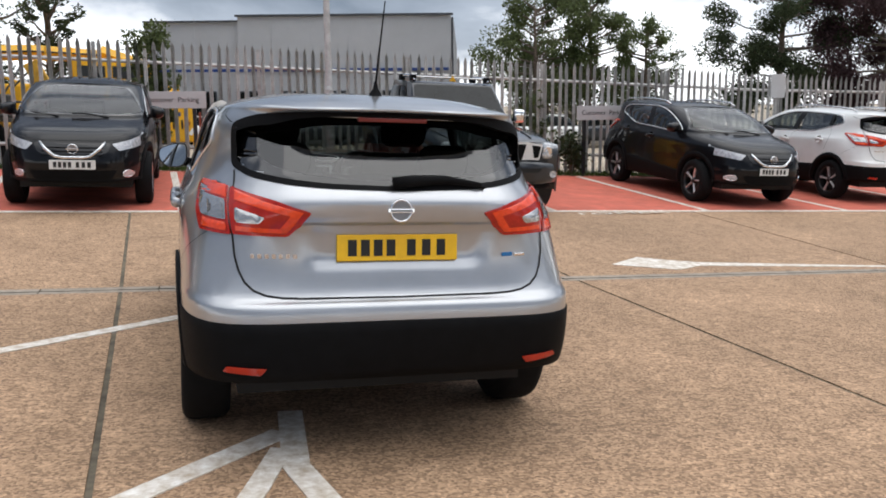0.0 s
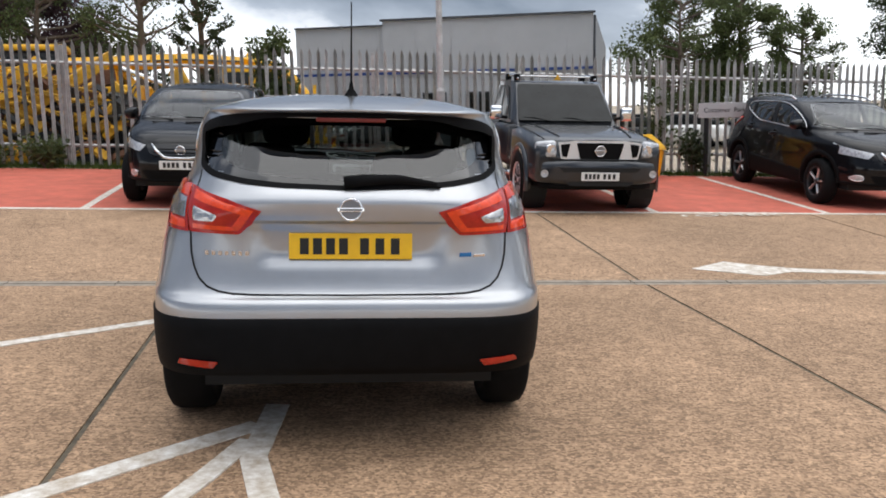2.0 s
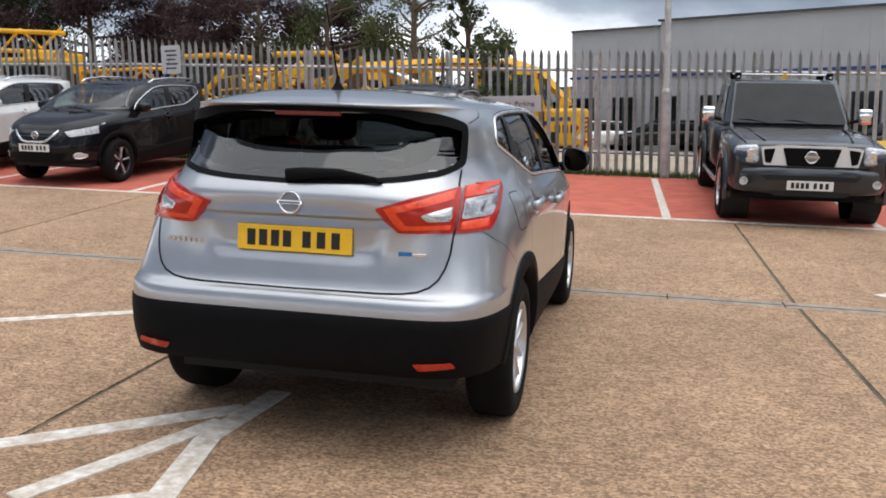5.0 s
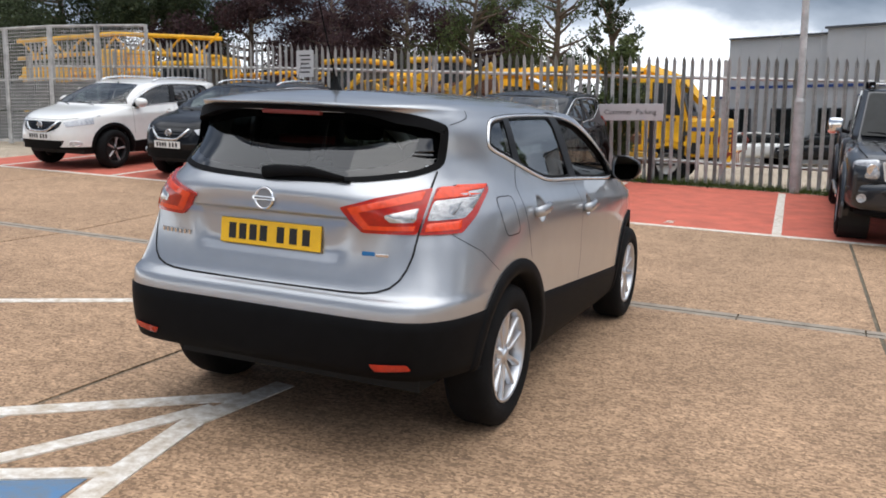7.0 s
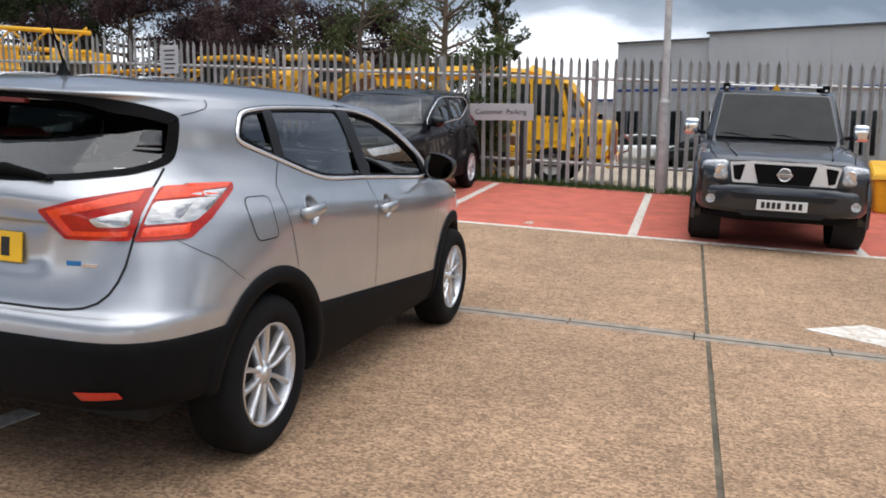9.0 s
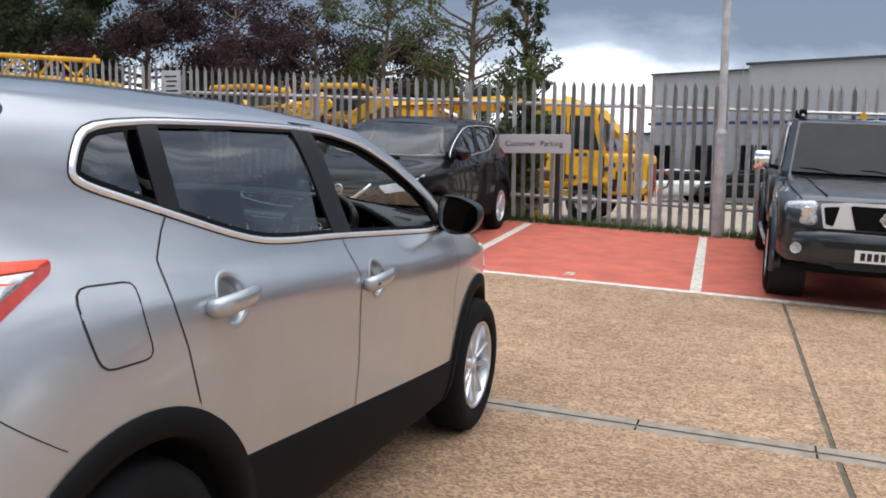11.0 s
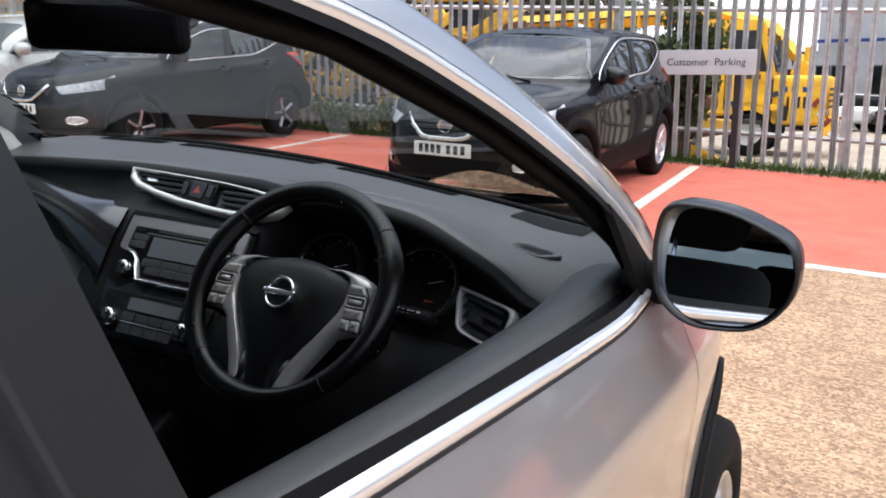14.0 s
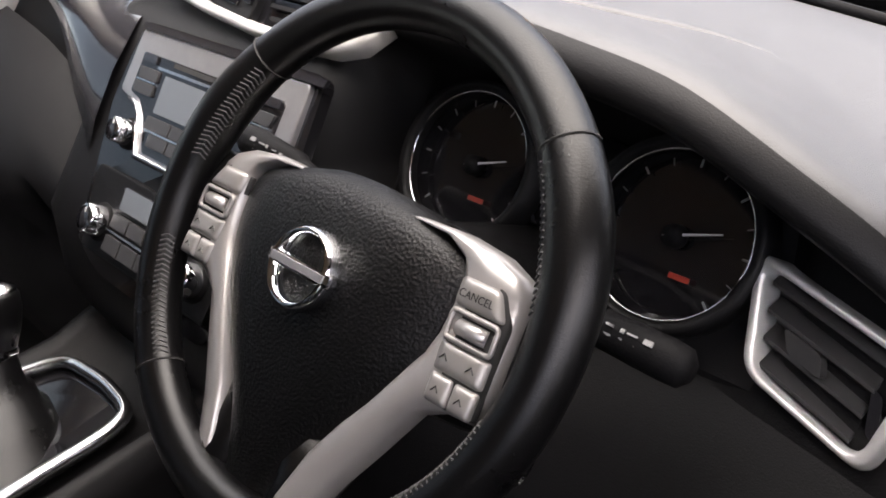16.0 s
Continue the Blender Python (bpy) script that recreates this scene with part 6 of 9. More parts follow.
# driver's vent: its four corners stand on the falling face
VQ = [Vector(p) for p in ((0.527, 2.872, 1.068), (0.648, 2.832, 1.053), (0.634, 2.811, 0.985), (0.546, 2.834, 1.003))]
vn = (VQ[1] - VQ[0]).cross(VQ[3] - VQ[0]).normalized()
vn = vn if vn.y < 0 else -vn
vent_r = new("side_vent")
vent_r.parent = hero
vc = sum(VQ, Vector()) / 4
grow = lambda k: rounded([vc + (p - vc) * k for p in VQ], 0.014 * k, 5)
part("vent_surround", frame_band(grow(1.02), grow(0.84), vn, 0.009, 0.02), M_VENT, vent_r, "satin silver vent surround")
part("vent_cavity", prism([p - vn * 0.012 for p in grow(0.86)], 0.004, -vn), M_GAP, vent_r)
for i in range(4):
    k = (i + 0.6) / 4.4
    a, b = VQ[0].lerp(VQ[3], k), VQ[1].lerp(VQ[2], k)
    a, b = a.lerp(b, 0.1), a.lerp(b, 0.8)
    up = (VQ[0] - VQ[3]).normalized()
    part("vent_slat", prism([a + vn * 0.003 - up * 0.005, b + vn * 0.003 - up * 0.005, b - vn * 0.01 + up * 0.005, a - vn * 0.01 + up * 0.005], 0.0025, up), M_BUTTONDARK, vent_r)
m = VQ[0].lerp(VQ[2], 0.5)
e1, e2 = (VQ[1] - VQ[0]).normalized(), (VQ[0] - VQ[3]).normalized()
part("vent_tab", prism(rounded([m + e1 * a + e2 * b for a, b in ((-0.019, 0.0065), (0.01, 0.0065), (0.012, -0.0075), (-0.014, -0.0075))], 0.004, 3), 0.008, vn), M_BUTTONDARK, vent_r)
m2 = VQ[0].lerp(VQ[3], 0.55).lerp(VQ[1].lerp(VQ[2], 0.55), 0.87)
part("flow_wheel", prism(rounded([m2 + e1 * a + e2 * b for a, b in ((-0.004, 0.013), (0.004, 0.012), (0.003, -0.016), (-0.005, -0.015))], 0.003, 3), 0.004, vn), M_GLOSSTRIM, vent_r)
part("vent_blank", prism([p - vn * 0.007 for p in (VQ[0].lerp(VQ[1], 0.8), VQ[0].lerp(VQ[1], 0.95), VQ[3].lerp(VQ[2], 0.95), VQ[3].lerp(VQ[2], 0.8))], 0.004, vn), M_CLAD, vent_r)
lq = [Vector((-p.x - 0.03, p.y - 0.02, p.z + 0.06)) for p in VQ]
lc = sum(lq, Vector()) / 4
vl = (lq[1] - lq[0]).cross(lq[3] - lq[0]).normalized()
vl = vl if vl.y < 0 else -vl
part("side_vent", frame_band(rounded(lq, 0.014, 5), rounded([lc + (p - lc) * 0.82 for p in lq], 0.011, 5), vl, 0.01, 0.02), M_VENT, hero, "satin silver vent surround")

# demister grille, screen slots and loudspeaker mesh on the dashboard top
dem = new("demister_grille")
dem.parent = hero
dem.matrix_basis = pose(0.604, 2.974, dash_top(0.604, 2.974) + 0.001, 3, 3, -22)
DO = [Vector((x, y, 0)) for x, y in ((-0.058, 0.013), (-0.036, 0.024), (0.05, 0.024), (0.058, 0.012), (0.04, -0.02), (-0.04, -0.02))]
part("grille_frame", frame_band(rounded(DO, 0.008, 4), rounded([p * 0.74 for p in DO], 0.006, 4), Vector((0, 0, 1)), 0.003, 0.008), M_DASH, dem)
part("grille_dark", prism([p * 0.78 + Vector((0, 0, -0.006)) for p in rounded(DO, 0.008, 4)], 0.004), M_GAP, dem)
for i in range(5):
    x = -0.028 + 0.014 * i
    part("grille_bar", boxed((x, 0, 0.0004), (0.0022, 0.034, 0.003), pose(0, 0, 0, 0, 0, -32)), M_DASH, dem)
# screen slots as raised strips; the dark of their depth is painted black
for a, b in ((-0.66, -0.45), (-0.39, 0.004), (0.064, 0.345)):
    xs = [a + (b - a) * k / 14 for k in range(15)]
    part("screen_vent", loft([[Vector((x, y, dash_top(x, y) + h)) for y, h in ((3.224, 0.001), (3.216, 0.0025), (3.188, 0.0025), (3.18, 0.001))] for x in xs]), M_SLOTSHADE, hero)
part("tweeter_mesh", loft([[Vector((x, y, dash_top(x, y) + h)) for y, h in ((3.226, 0.0005), (3.22, 0.003), (3.19, 0.003), (3.152, 0.003), (3.146, 0.0005))] for x in [0.49 + 0.012 * k for k in range(13)]]), M_CLAD, hero, "fine dark loudspeaker mesh")
part("screen_rubber", tubed([(x, 3.25, screen_foot(x) + 0.002) for x in [-0.72 + 0.06 * k for k in range(25)]], 0.006, 6), M_CLAD, hero, "", True)

# instruments
cluster = new("instrument_cluster")
cluster.parent = hero
cluster.matrix_basis = pose(0.373, 2.866, 1.06, -28)
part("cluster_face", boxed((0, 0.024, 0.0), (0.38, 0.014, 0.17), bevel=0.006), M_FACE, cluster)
for x in (-0.096, 0.092):
    d = part("dial", lathe(bmesh.new(), [(0.0, 0.008), (0.056, 0.008), (0.059, 0.0)], 48, "y"), M_GLOSSBLACK, cluster)
    d.location = (x, 0.0, 0.0)
    part("dial_wall", lathe(bmesh.new(), [(0.06, 0.012), (0.061, -0.012), (0.068, -0.014), (0.07, 0.012)], 48, "y"), M_FACE, d, "", True)
    part("dial_ring", tubed([(0.0595 * math.cos(a), -0.0085, 0.0595 * math.sin(a)) for a in [math.tau * q / 56 for q in range(56)]], 0.0011, 6, True), M_CHROME, d, "thin chrome dial ring", True)
    part("needle", tubed([(-0.006, -0.002, -0.002), (0.034, -0.002, 0.011)], [0.0014, 0.0005], 5), M_SIGN, d)
    part("needle_hub", lathe(bmesh.new(), [(0.0, -0.004), (0.008, -0.003), (0.009, 0.006)], 20, "y"), M_CLAD, d, "", True)
    for q in range(13):
        a = math.radians(225 - 22.5 * q)
        part("dial_tick", tubed([(0.05 * math.cos(a), 0.003, 0.05 * math.sin(a)), (0.0555 * math.cos(a), 0.003, 0.0555 * math.sin(a))], 0.0005 if q % 2 else 0.0008, 4), M_DIMMARK, d)
    part("dial_mark", boxed((0.014, 0.002, -0.026), (0.016, 0.001, 0.004)), M_DIMRED, d)
part("info_display", boxed((0.0, 0.012, 0.012), (0.06, 0.004, 0.08), bevel=0.004), M_GLOSSBLACK, cluster)
part("display_line", boxed((0.0, 0.0095, 0.03), (0.044, 0.001, 0.0012)), M_DIMMARK, cluster)

# steering wheel: its own frame, z along the column to the driver, y up
sw = new("steering_wheel")
sw.parent = hero
sw.matrix_basis = Matrix.Translation((0.3465, 2.663, 1.074)) @ pose(0, 0, 0, 56.6)
R, RY = 0.169, 0.985
rim_at = lambda a: Vector((R * math.cos(a), R * RY * math.sin(a), 0))
ring_pts = [rim_at(math.tau * q / 96) for q in range(96)]


def rim_r(a):
    """The rim thickens at the thumb rests."""
    return 0.0165 + 0.0022 * (math.exp(-(((math.degrees(a) - 22) / 16) ** 2)) + math.exp(-(((math.degrees(a) - 158) / 16) ** 2)))


part("rim", tubed(ring_pts, [rim_r(math.tau * q / 96) for q in range(96)], 18, True), M_LEATHER, sw, "black leather steering wheel rim", True)
for ang in (40, 140, 228, 312):
    a = radians(ang)
    c = rim_at(a)
    u = Vector((math.cos(a), math.sin(a), 0))
    rr = rim_r(a) + 0.0002
    part("rim_seam", tubed([c + (u * math.cos(b) + Vector((0, 0, 1)) * math.sin(b)) * rr for b in [math.tau * q / 20 for q in range(20)]], 0.0009, 4, True), M_GAP, sw)
for a0, a1 in ((142, 172), (194, 227), (313, 346), (8, 38)):
    n = int((a1 - a0) / 1.35)
    bm = bmesh.new()
    for q in range(n):
        a = radians(a0 + (a1 - a0) * q / n)
        c = rim_at(a)
        u = Vector((-math.cos(a), -math.sin(a), 0))
        t = Vector((-math.sin(a), math.cos(a), 0))
        rr = rim_r(a) + 0.0003
        for sgn in (-1, 1):
            p0 = c + (u * math.cos(0.62) + Vector((0, 0, 1)) * math.sin(0.62)) * rr
            p1 = c + (u * math.cos(0.62 + 0.3 * sgn) + Vector((0, 0, 1)) * math.sin(0.62 + 0.3 * sgn)) * rr + t * 0.0022
            tube(bm, [p0, p1], 0.0007, 4)
    tagged(part("rim_stitching", bm, M_STITCH, sw), kind="stuff")


def pad(outline, z0, z1, dome, k=5):
    """A cushion-like pad from an outline (x, y): sides, then a domed top."""
    pts = [Vector((x, y, 0)) for x, y in outline]
    c = sum(pts, Vector()) / len(pts)
    bm = bmesh.new()
    rows = [[bm.verts.new((p.x, p.y, z0)) for p in pts]]
    for i in range(k + 1):
        t = i / k
        s = 1 - 0.9 * t
        edge = min(1.0, t * 3)
        rows.append([bm.verts.new((c.x + (p.x - c.x) * s, c.y + (p.y - c.y) * s, z1 + dome * math.sin(t * math.pi / 2) - (1 - edge) * min(0.004, (z1 - z0) * 0.3))) for p in pts])
    n = len(pts)
    for a, b in zip(rows, rows[1:]):
        for i in range(n):
            bm.faces.new((a[i], a[(i + 1) % n], b[(i + 1) % n], b[i])).smooth = True
    bm.faces.new(rows[-1])
    bmesh.ops.recalc_face_normals(bm, faces=bm.faces)
    return bm


def soft(outline, r=0.02):
    return [(p.x, p.y) for p in rounded([Vector((x, y, 0)) for x, y in outline], r, 5)]


# airbag cover: broad shoulders that run down to a narrow foot, as rows across
cover = bmesh.new()
cov_rows = []
for i in range(29):
    q = i / 28
    y = 0.05 - 0.225 * q
    half = curve_at([(-0.175, 0.028), (-0.14, 0.03), (-0.105, 0.044), (-0.068, 0.068), (-0.03, 0.09), (0.0, 0.098), (0.025, 0.099), (0.04, 0.086), (0.05, 0.05)], y)
    crown = curve_at([(-0.175, -0.006), (-0.12, 0.006), (-0.05, 0.0135), (0.0, 0.0145), (0.03, 0.011), (0.045, 0.004), (0.05, -0.006)], y)
    row = []
    for j in range(25):
        u = -1 + 2 * j / 24
        row.append(cover.verts.new((half * u, y + (0.004 * (1 - u * u) if i < 4 else 0), crown - 0.016 * abs(u) ** 3.5)))
    cov_rows.append(row)
for a, b in zip(cov_rows, cov_rows[1:]):
    for j in range(24):
        cover.faces.new((a[j], a[j + 1], b[j + 1], b[j])).smooth = True
bmesh.ops.recalc_face_normals(cover, faces=cover.faces)
part("airbag_cover", cover, M_GRAIN, sw, "grained black airbag cover", True)
part("hub_body", pad(soft([(-0.1, 0.03), (-0.06, 0.048), (0.06, 0.048), (0.1, 0.03), (0.1, -0.03), (0.06, -0.085), (0.03, -0.165), (-0.03, -0.165), (-0.06, -0.085), (-0.1, -0.03)], 0.02), -0.05, -0.012, 0.002), M_LEATHER, sw)
emblem_parts(sw, Matrix.Translation((0.0, -0.011, 0.0135)) @ pose(0, 0, 0, 90), 0.0262, M_GRAIN)
for s in (1, -1):
    edge_out = [(0.052, 0.0455), (0.085, 0.0465), (0.114, 0.043), (0.132, 0.036), (0.14, 0.028), (0.143, 0.0), (0.144, -0.03), (0.14, -0.045), (0.118, -0.047), (0.1, -0.056), (0.083, -0.088), (0.066, -0.118), (0.052, -0.15), (0.046, -0.172)]
    edge_in = [(0.052, 0.043), (0.08, 0.042), (0.0965, 0.034), (0.101, 0.024), (0.1015, 0.01), (0.1, -0.008), (0.096, -0.022), (0.09, -0.032), (0.083, -0.045), (0.073, -0.063), (0.06, -0.082), (0.046, -0.107), (0.034, -0.142), (0.03, -0.172)]
    bm = bmesh.new()
    rows = []
    for (xo, yo), (xi, yi) in zip(edge_out, edge_in):
        rows.append([bm.verts.new((s * (xi + (xo - xi) * k), yi + (yo - yi) * k, h)) for k, h in ((0.0, -0.016), (0.0, 0.0015), (0.12, 0.0035), (0.5, 0.0025), (0.85, -0.001), (1.0, -0.006), (1.0, -0.018))])
    for a, b in zip(rows, rows[1:]):
        for j in range(6):
            bm.faces.new((a[j], a[j + 1], b[j + 1], b[j])).smooth = True
    bmesh.ops.recalc_face_normals(bm, faces=bm.faces)
    part("spoke_trim", bm, M_SILVTRIM, sw, "silver spoke trim")
    spk = bmesh.new()
    rows = []
    for x, y0, y1, h in ((0.08, -0.06, 0.04, -0.016), (0.12, -0.055, 0.038, -0.013), (0.142, -0.05, 0.034, -0.008), (0.158, -0.05, 0.036, -0.003), (0.172, -0.062, 0.048, 0.0)):
        rows.append([spk.verts.new((s * x, (y0 + y1) / 2 + (y1 - y0) / 2 * math.cos(b), h - 0.012 + 0.012 * math.sin(b))) for b in [math.tau * q / 20 for q in range(20)]])
    for a, b in zip(rows, rows[1:]):
        for j in range(20):
            spk.faces.new((a[j], a[(j + 1) % 20], b[(j + 1) % 20], b[j])).smooth = True
    bmesh.ops.recalc_face_normals(spk, faces=spk.faces)
    part("spoke", spk, M_LEATHER, sw, "", True)
    part("lower_spoke", tubed([(s * 0.03, -0.09, -0.03), (s * 0.036, -0.14, -0.018), (s * 0.038, -0.168, -0.004)], [0.03, 0.02, 0.014], 10), M_LEATHER, sw, "", True)
    pod = [(s * x, y) for x, y in soft([(0.1, 0.026), (0.129, 0.0265), (0.139, 0.01), (0.1405, -0.044), (0.107, -0.0445)], 0.004)]
    part("button_pod", pad(pod, -0.004, 0.003, 0.0004, 2), M_GAP, sw)

    def key(corners, r=0.0025):
        b = [(s * x, y) for x, y in soft(corners, r)]
        part("wheel_button", pad(b, 0.0, 0.0052, 0.0006, 3), M_BUTTON, sw)

    key([(0.1015, 0.0255), (0.1275, 0.0255), (0.1375, 0.0095), (0.1025, 0.0095)], 0.004)
    key([(0.1045, -0.0105), (0.1388, -0.0105), (0.1395, -0.0265), (0.1062, -0.0265)])
    key([(0.1064, -0.028), (0.1222, -0.028), (0.123, -0.0438), (0.1075, -0.0438)])
    key([(0.1237, -0.028), (0.1396, -0.028), (0.1398, -0.0438), (0.1243, -0.0438)])
    part("roller_frame", tubed([(s * x, y, 0.0045) for x, y in soft([(0.1045, 0.007), (0.1365, 0.007), (0.1375, -0.0085), (0.1055, -0.0085)], 0.003)], 0.0017, 6, True), M_BUTTON, sw, "", True)
    part("roller", tubed([(s * 0.1115, -0.0008, 0.0035), (s * 0.131, -0.0008, 0.0035)], 0.0046, 10), M_SILVTRIM, sw, "", True)
    for x0, x1, y in ((0.109, 0.1145, -0.0185), (0.128, 0.1335, -0.0185), (0.112, 0.117, -0.036), (0.129, 0.134, -0.036)):
        part("button_mark", tubed([(s * x0, y - 0.0016, 0.0061), (s * (x0 + x1) / 2, y + 0.0016, 0.0061), (s * x1, y - 0.0016, 0.0061)], 0.0005, 4), M_INK, sw)
lettering("CANCEL", 0.0062, Matrix.Translation((0.1165, 0.0165, 0.0062)), "button_lettering", M_INK, sw, 0.0001)

# stalks and column
part("column_shroud", tubed([(0.3465, 2.7, 1.04), (0.3465, 2.76, 1.0), (0.35, 2.85, 0.95)], [0.05, 0.062, 0.08], 16), M_CLAD, hero, "", True)
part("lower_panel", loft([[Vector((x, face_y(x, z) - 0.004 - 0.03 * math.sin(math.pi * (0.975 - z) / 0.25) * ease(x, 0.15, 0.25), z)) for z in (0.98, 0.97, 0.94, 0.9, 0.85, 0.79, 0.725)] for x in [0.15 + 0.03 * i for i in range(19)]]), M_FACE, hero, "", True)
stalk = part("wiper_stalk", tubed([(0.38, 2.735, 1.045), (0.475, 2.76, 1.041), (0.479, 2.7605, 1.0405), (0.482, 2.761, 1.04), (0.526, 2.763, 1.037), (0.538, 2.763, 1.036), (0.543, 2.763, 1.0355)], [0.008, 0.0095, 0.0095, 0.0125, 0.0135, 0.0125, 0.007], 16), M_CLAD, hero, "black wiper stalk", True)
stalk2 = part("lamp_stalk", tubed([(0.31, 2.735, 1.05), (0.215, 2.742, 1.071), (0.211, 2.742, 1.0718), (0.208, 2.742, 1.0722), (0.16, 2.74, 1.079), (0.148, 2.74, 1.081), (0.143, 2.74, 1.0815)], [0.008, 0.0095, 0.0095, 0.0125, 0.0135, 0.0125, 0.007], 16), M_CLAD, hero, "black light stalk", True)
for st, a, b in ((stalk, Vector((0.484, 2.7525, 1.0508)), Vector((0.522, 2.754, 1.048))), (stalk2, Vector((0.2, 2.7325, 1.0838)), Vector((0.163, 2.731, 1.0888)))):
    for k, w, h in ((0.0, 0.0035, 0.004), (0.22, 0.005, 0.0022), (0.45, 0.0025, 0.005), (0.62, 0.007, 0.0022), (0.9, 0.006, 0.006)):
        p = a.lerp(b, k)
        for dz in (0.0, -0.0055):
            part("stalk_mark", boxed(p + Vector((0, -0.0022 if dz else 0, dz)), (w, 0.0012, h * 0.55), pose(0, 0, 0, -48 if not dz else -25)), M_DIMMARK, st)

# console and gear lever
console = new("centre_console")
console.parent = hero
body_rows = []
for y, z in ((2.05, 0.735), (2.2, 0.735), (2.4, 0.74), (2.55, 0.748), (2.66, 0.765), (2.72, 0.79), (2.76, 0.84)):
    body_rows.append([Vector((x, y, zz)) for x, zz in ((-0.2, 0.45), (-0.195, z - 0.03), (-0.185, z + 0.012), (-0.17, z + 0.018), (-0.155, z + 0.008), (-0.148, z - 0.004), (0.03, z - 0.004), (0.038, z + 0.004), (0.05, z + 0.012), (0.062, z + 0.006), (0.07, z - 0.03), (0.075, 0.45))])
part("console_body", loft(body_rows), M_FACE, console, "black plastic centre console", True)
gate = [Vector((x, y, z)) for x, y, z in ((-0.142, 2.38, 0.748), (-0.146, 2.6, 0.772), (-0.125, 2.652, 0.78), (-0.05, 2.66, 0.782), (0.01, 2.655, 0.78), (0.022, 2.63, 0.776), (0.03, 2.38, 0.748))]
part("gear_surround", tubed(fine(rounded(gate, 0.025, 5), 0.03), 0.0075, 10, True), M_SATIN, console, "satin silver gear surround", True)
part("gear_plate", prism([p + Vector((0, 0, -0.012)) for p in rounded(gate, 0.025, 5)], 0.004), M_GLOSSBLACK, console)
bm = bmesh.new()
rings = []
for r, z in ((0.078, 0.752), (0.072, 0.762), (0.064, 0.766), (0.056, 0.782), (0.05, 0.785), (0.04, 0.803), (0.034, 0.806), (0.024, 0.828), (0.019, 0.84)):
    rings.append([bm.verts.new((-0.06 - 0.3 * (z - 0.75) + r * math.cos(b) * (0.95 if abs(math.cos(b)) > 0.7 else 1.0), 2.52 + 0.55 * (z - 0.75) + r * math.sin(b) * 1.25, z)) for b in [math.tau * q / 24 for q in range(24)]])
for a, b in zip(rings, rings[1:]):
    for j in range(24):
        bm.faces.new((a[j], a[(j + 1) % 24], b[(j + 1) % 24], b[j])).smooth = True
bmesh.ops.recalc_face_normals(bm, faces=bm.faces)
part("gear_gaiter", bm, M_LEATHER, console, "black leather gaiter", True)
gear = part("gear_knob", lathe(bmesh.new(), [(0.013, -0.03), (0.017, -0.005), (0.0235, 0.02), (0.0255, 0.04), (0.024, 0.053), (0.02, 0.06), (0.0, 0.062)], 24, "z"), M_LEATHER, console, "", True)
gear.matrix_basis = pose(-0.092, 2.58, 0.845, -10, -8, 0)
part("gear_collar", lathe(bmesh.new(), [(0.0165, -0.012), (0.019, -0.006), (0.0175, 0.0)], 24, "z"), M_CHROME, gear, "chrome gear collar", True)
part("gear_cap", lathe(bmesh.new(), [(0.0215, 0.0575), (0.02, 0.0615), (0.012, 0.0645), (0.0, 0.0655)], 24, "z"), M_CHROME, gear, "chrome gear knob cap", True)
part("switch_panel", boxed((-0.015, 2.745, 0.775), (0.06, 0.05, 0.02), pose(0, 0, 0, 35), 0.004), M_GLOSSBLACK, console)
part("handbrake_switch", boxed((-0.014, 2.742, 0.789), (0.03, 0.026, 0.012), pose(0, 0, 0, 35), 0.004), M_BUTTONDARK, console)
part("switch_edge", tubed([(-0.03, 2.756, 0.8), (-0.014, 2.758, 0.803), (0.002, 2.756, 0.8)], 0.0016, 6), M_CHROME, console, "", True)
part("switch_mark", boxed((-0.014, 2.738, 0.796), (0.008, 0.004, 0.002), pose(0, 0, 0, 35)), M_DIMRED, console)
part("low_switch", boxed((0.6, 2.79, 0.915), (0.05, 0.012, 0.022), pose(0, 0, 0, -30), 0.003), M_GLOSSTRIM, hero)

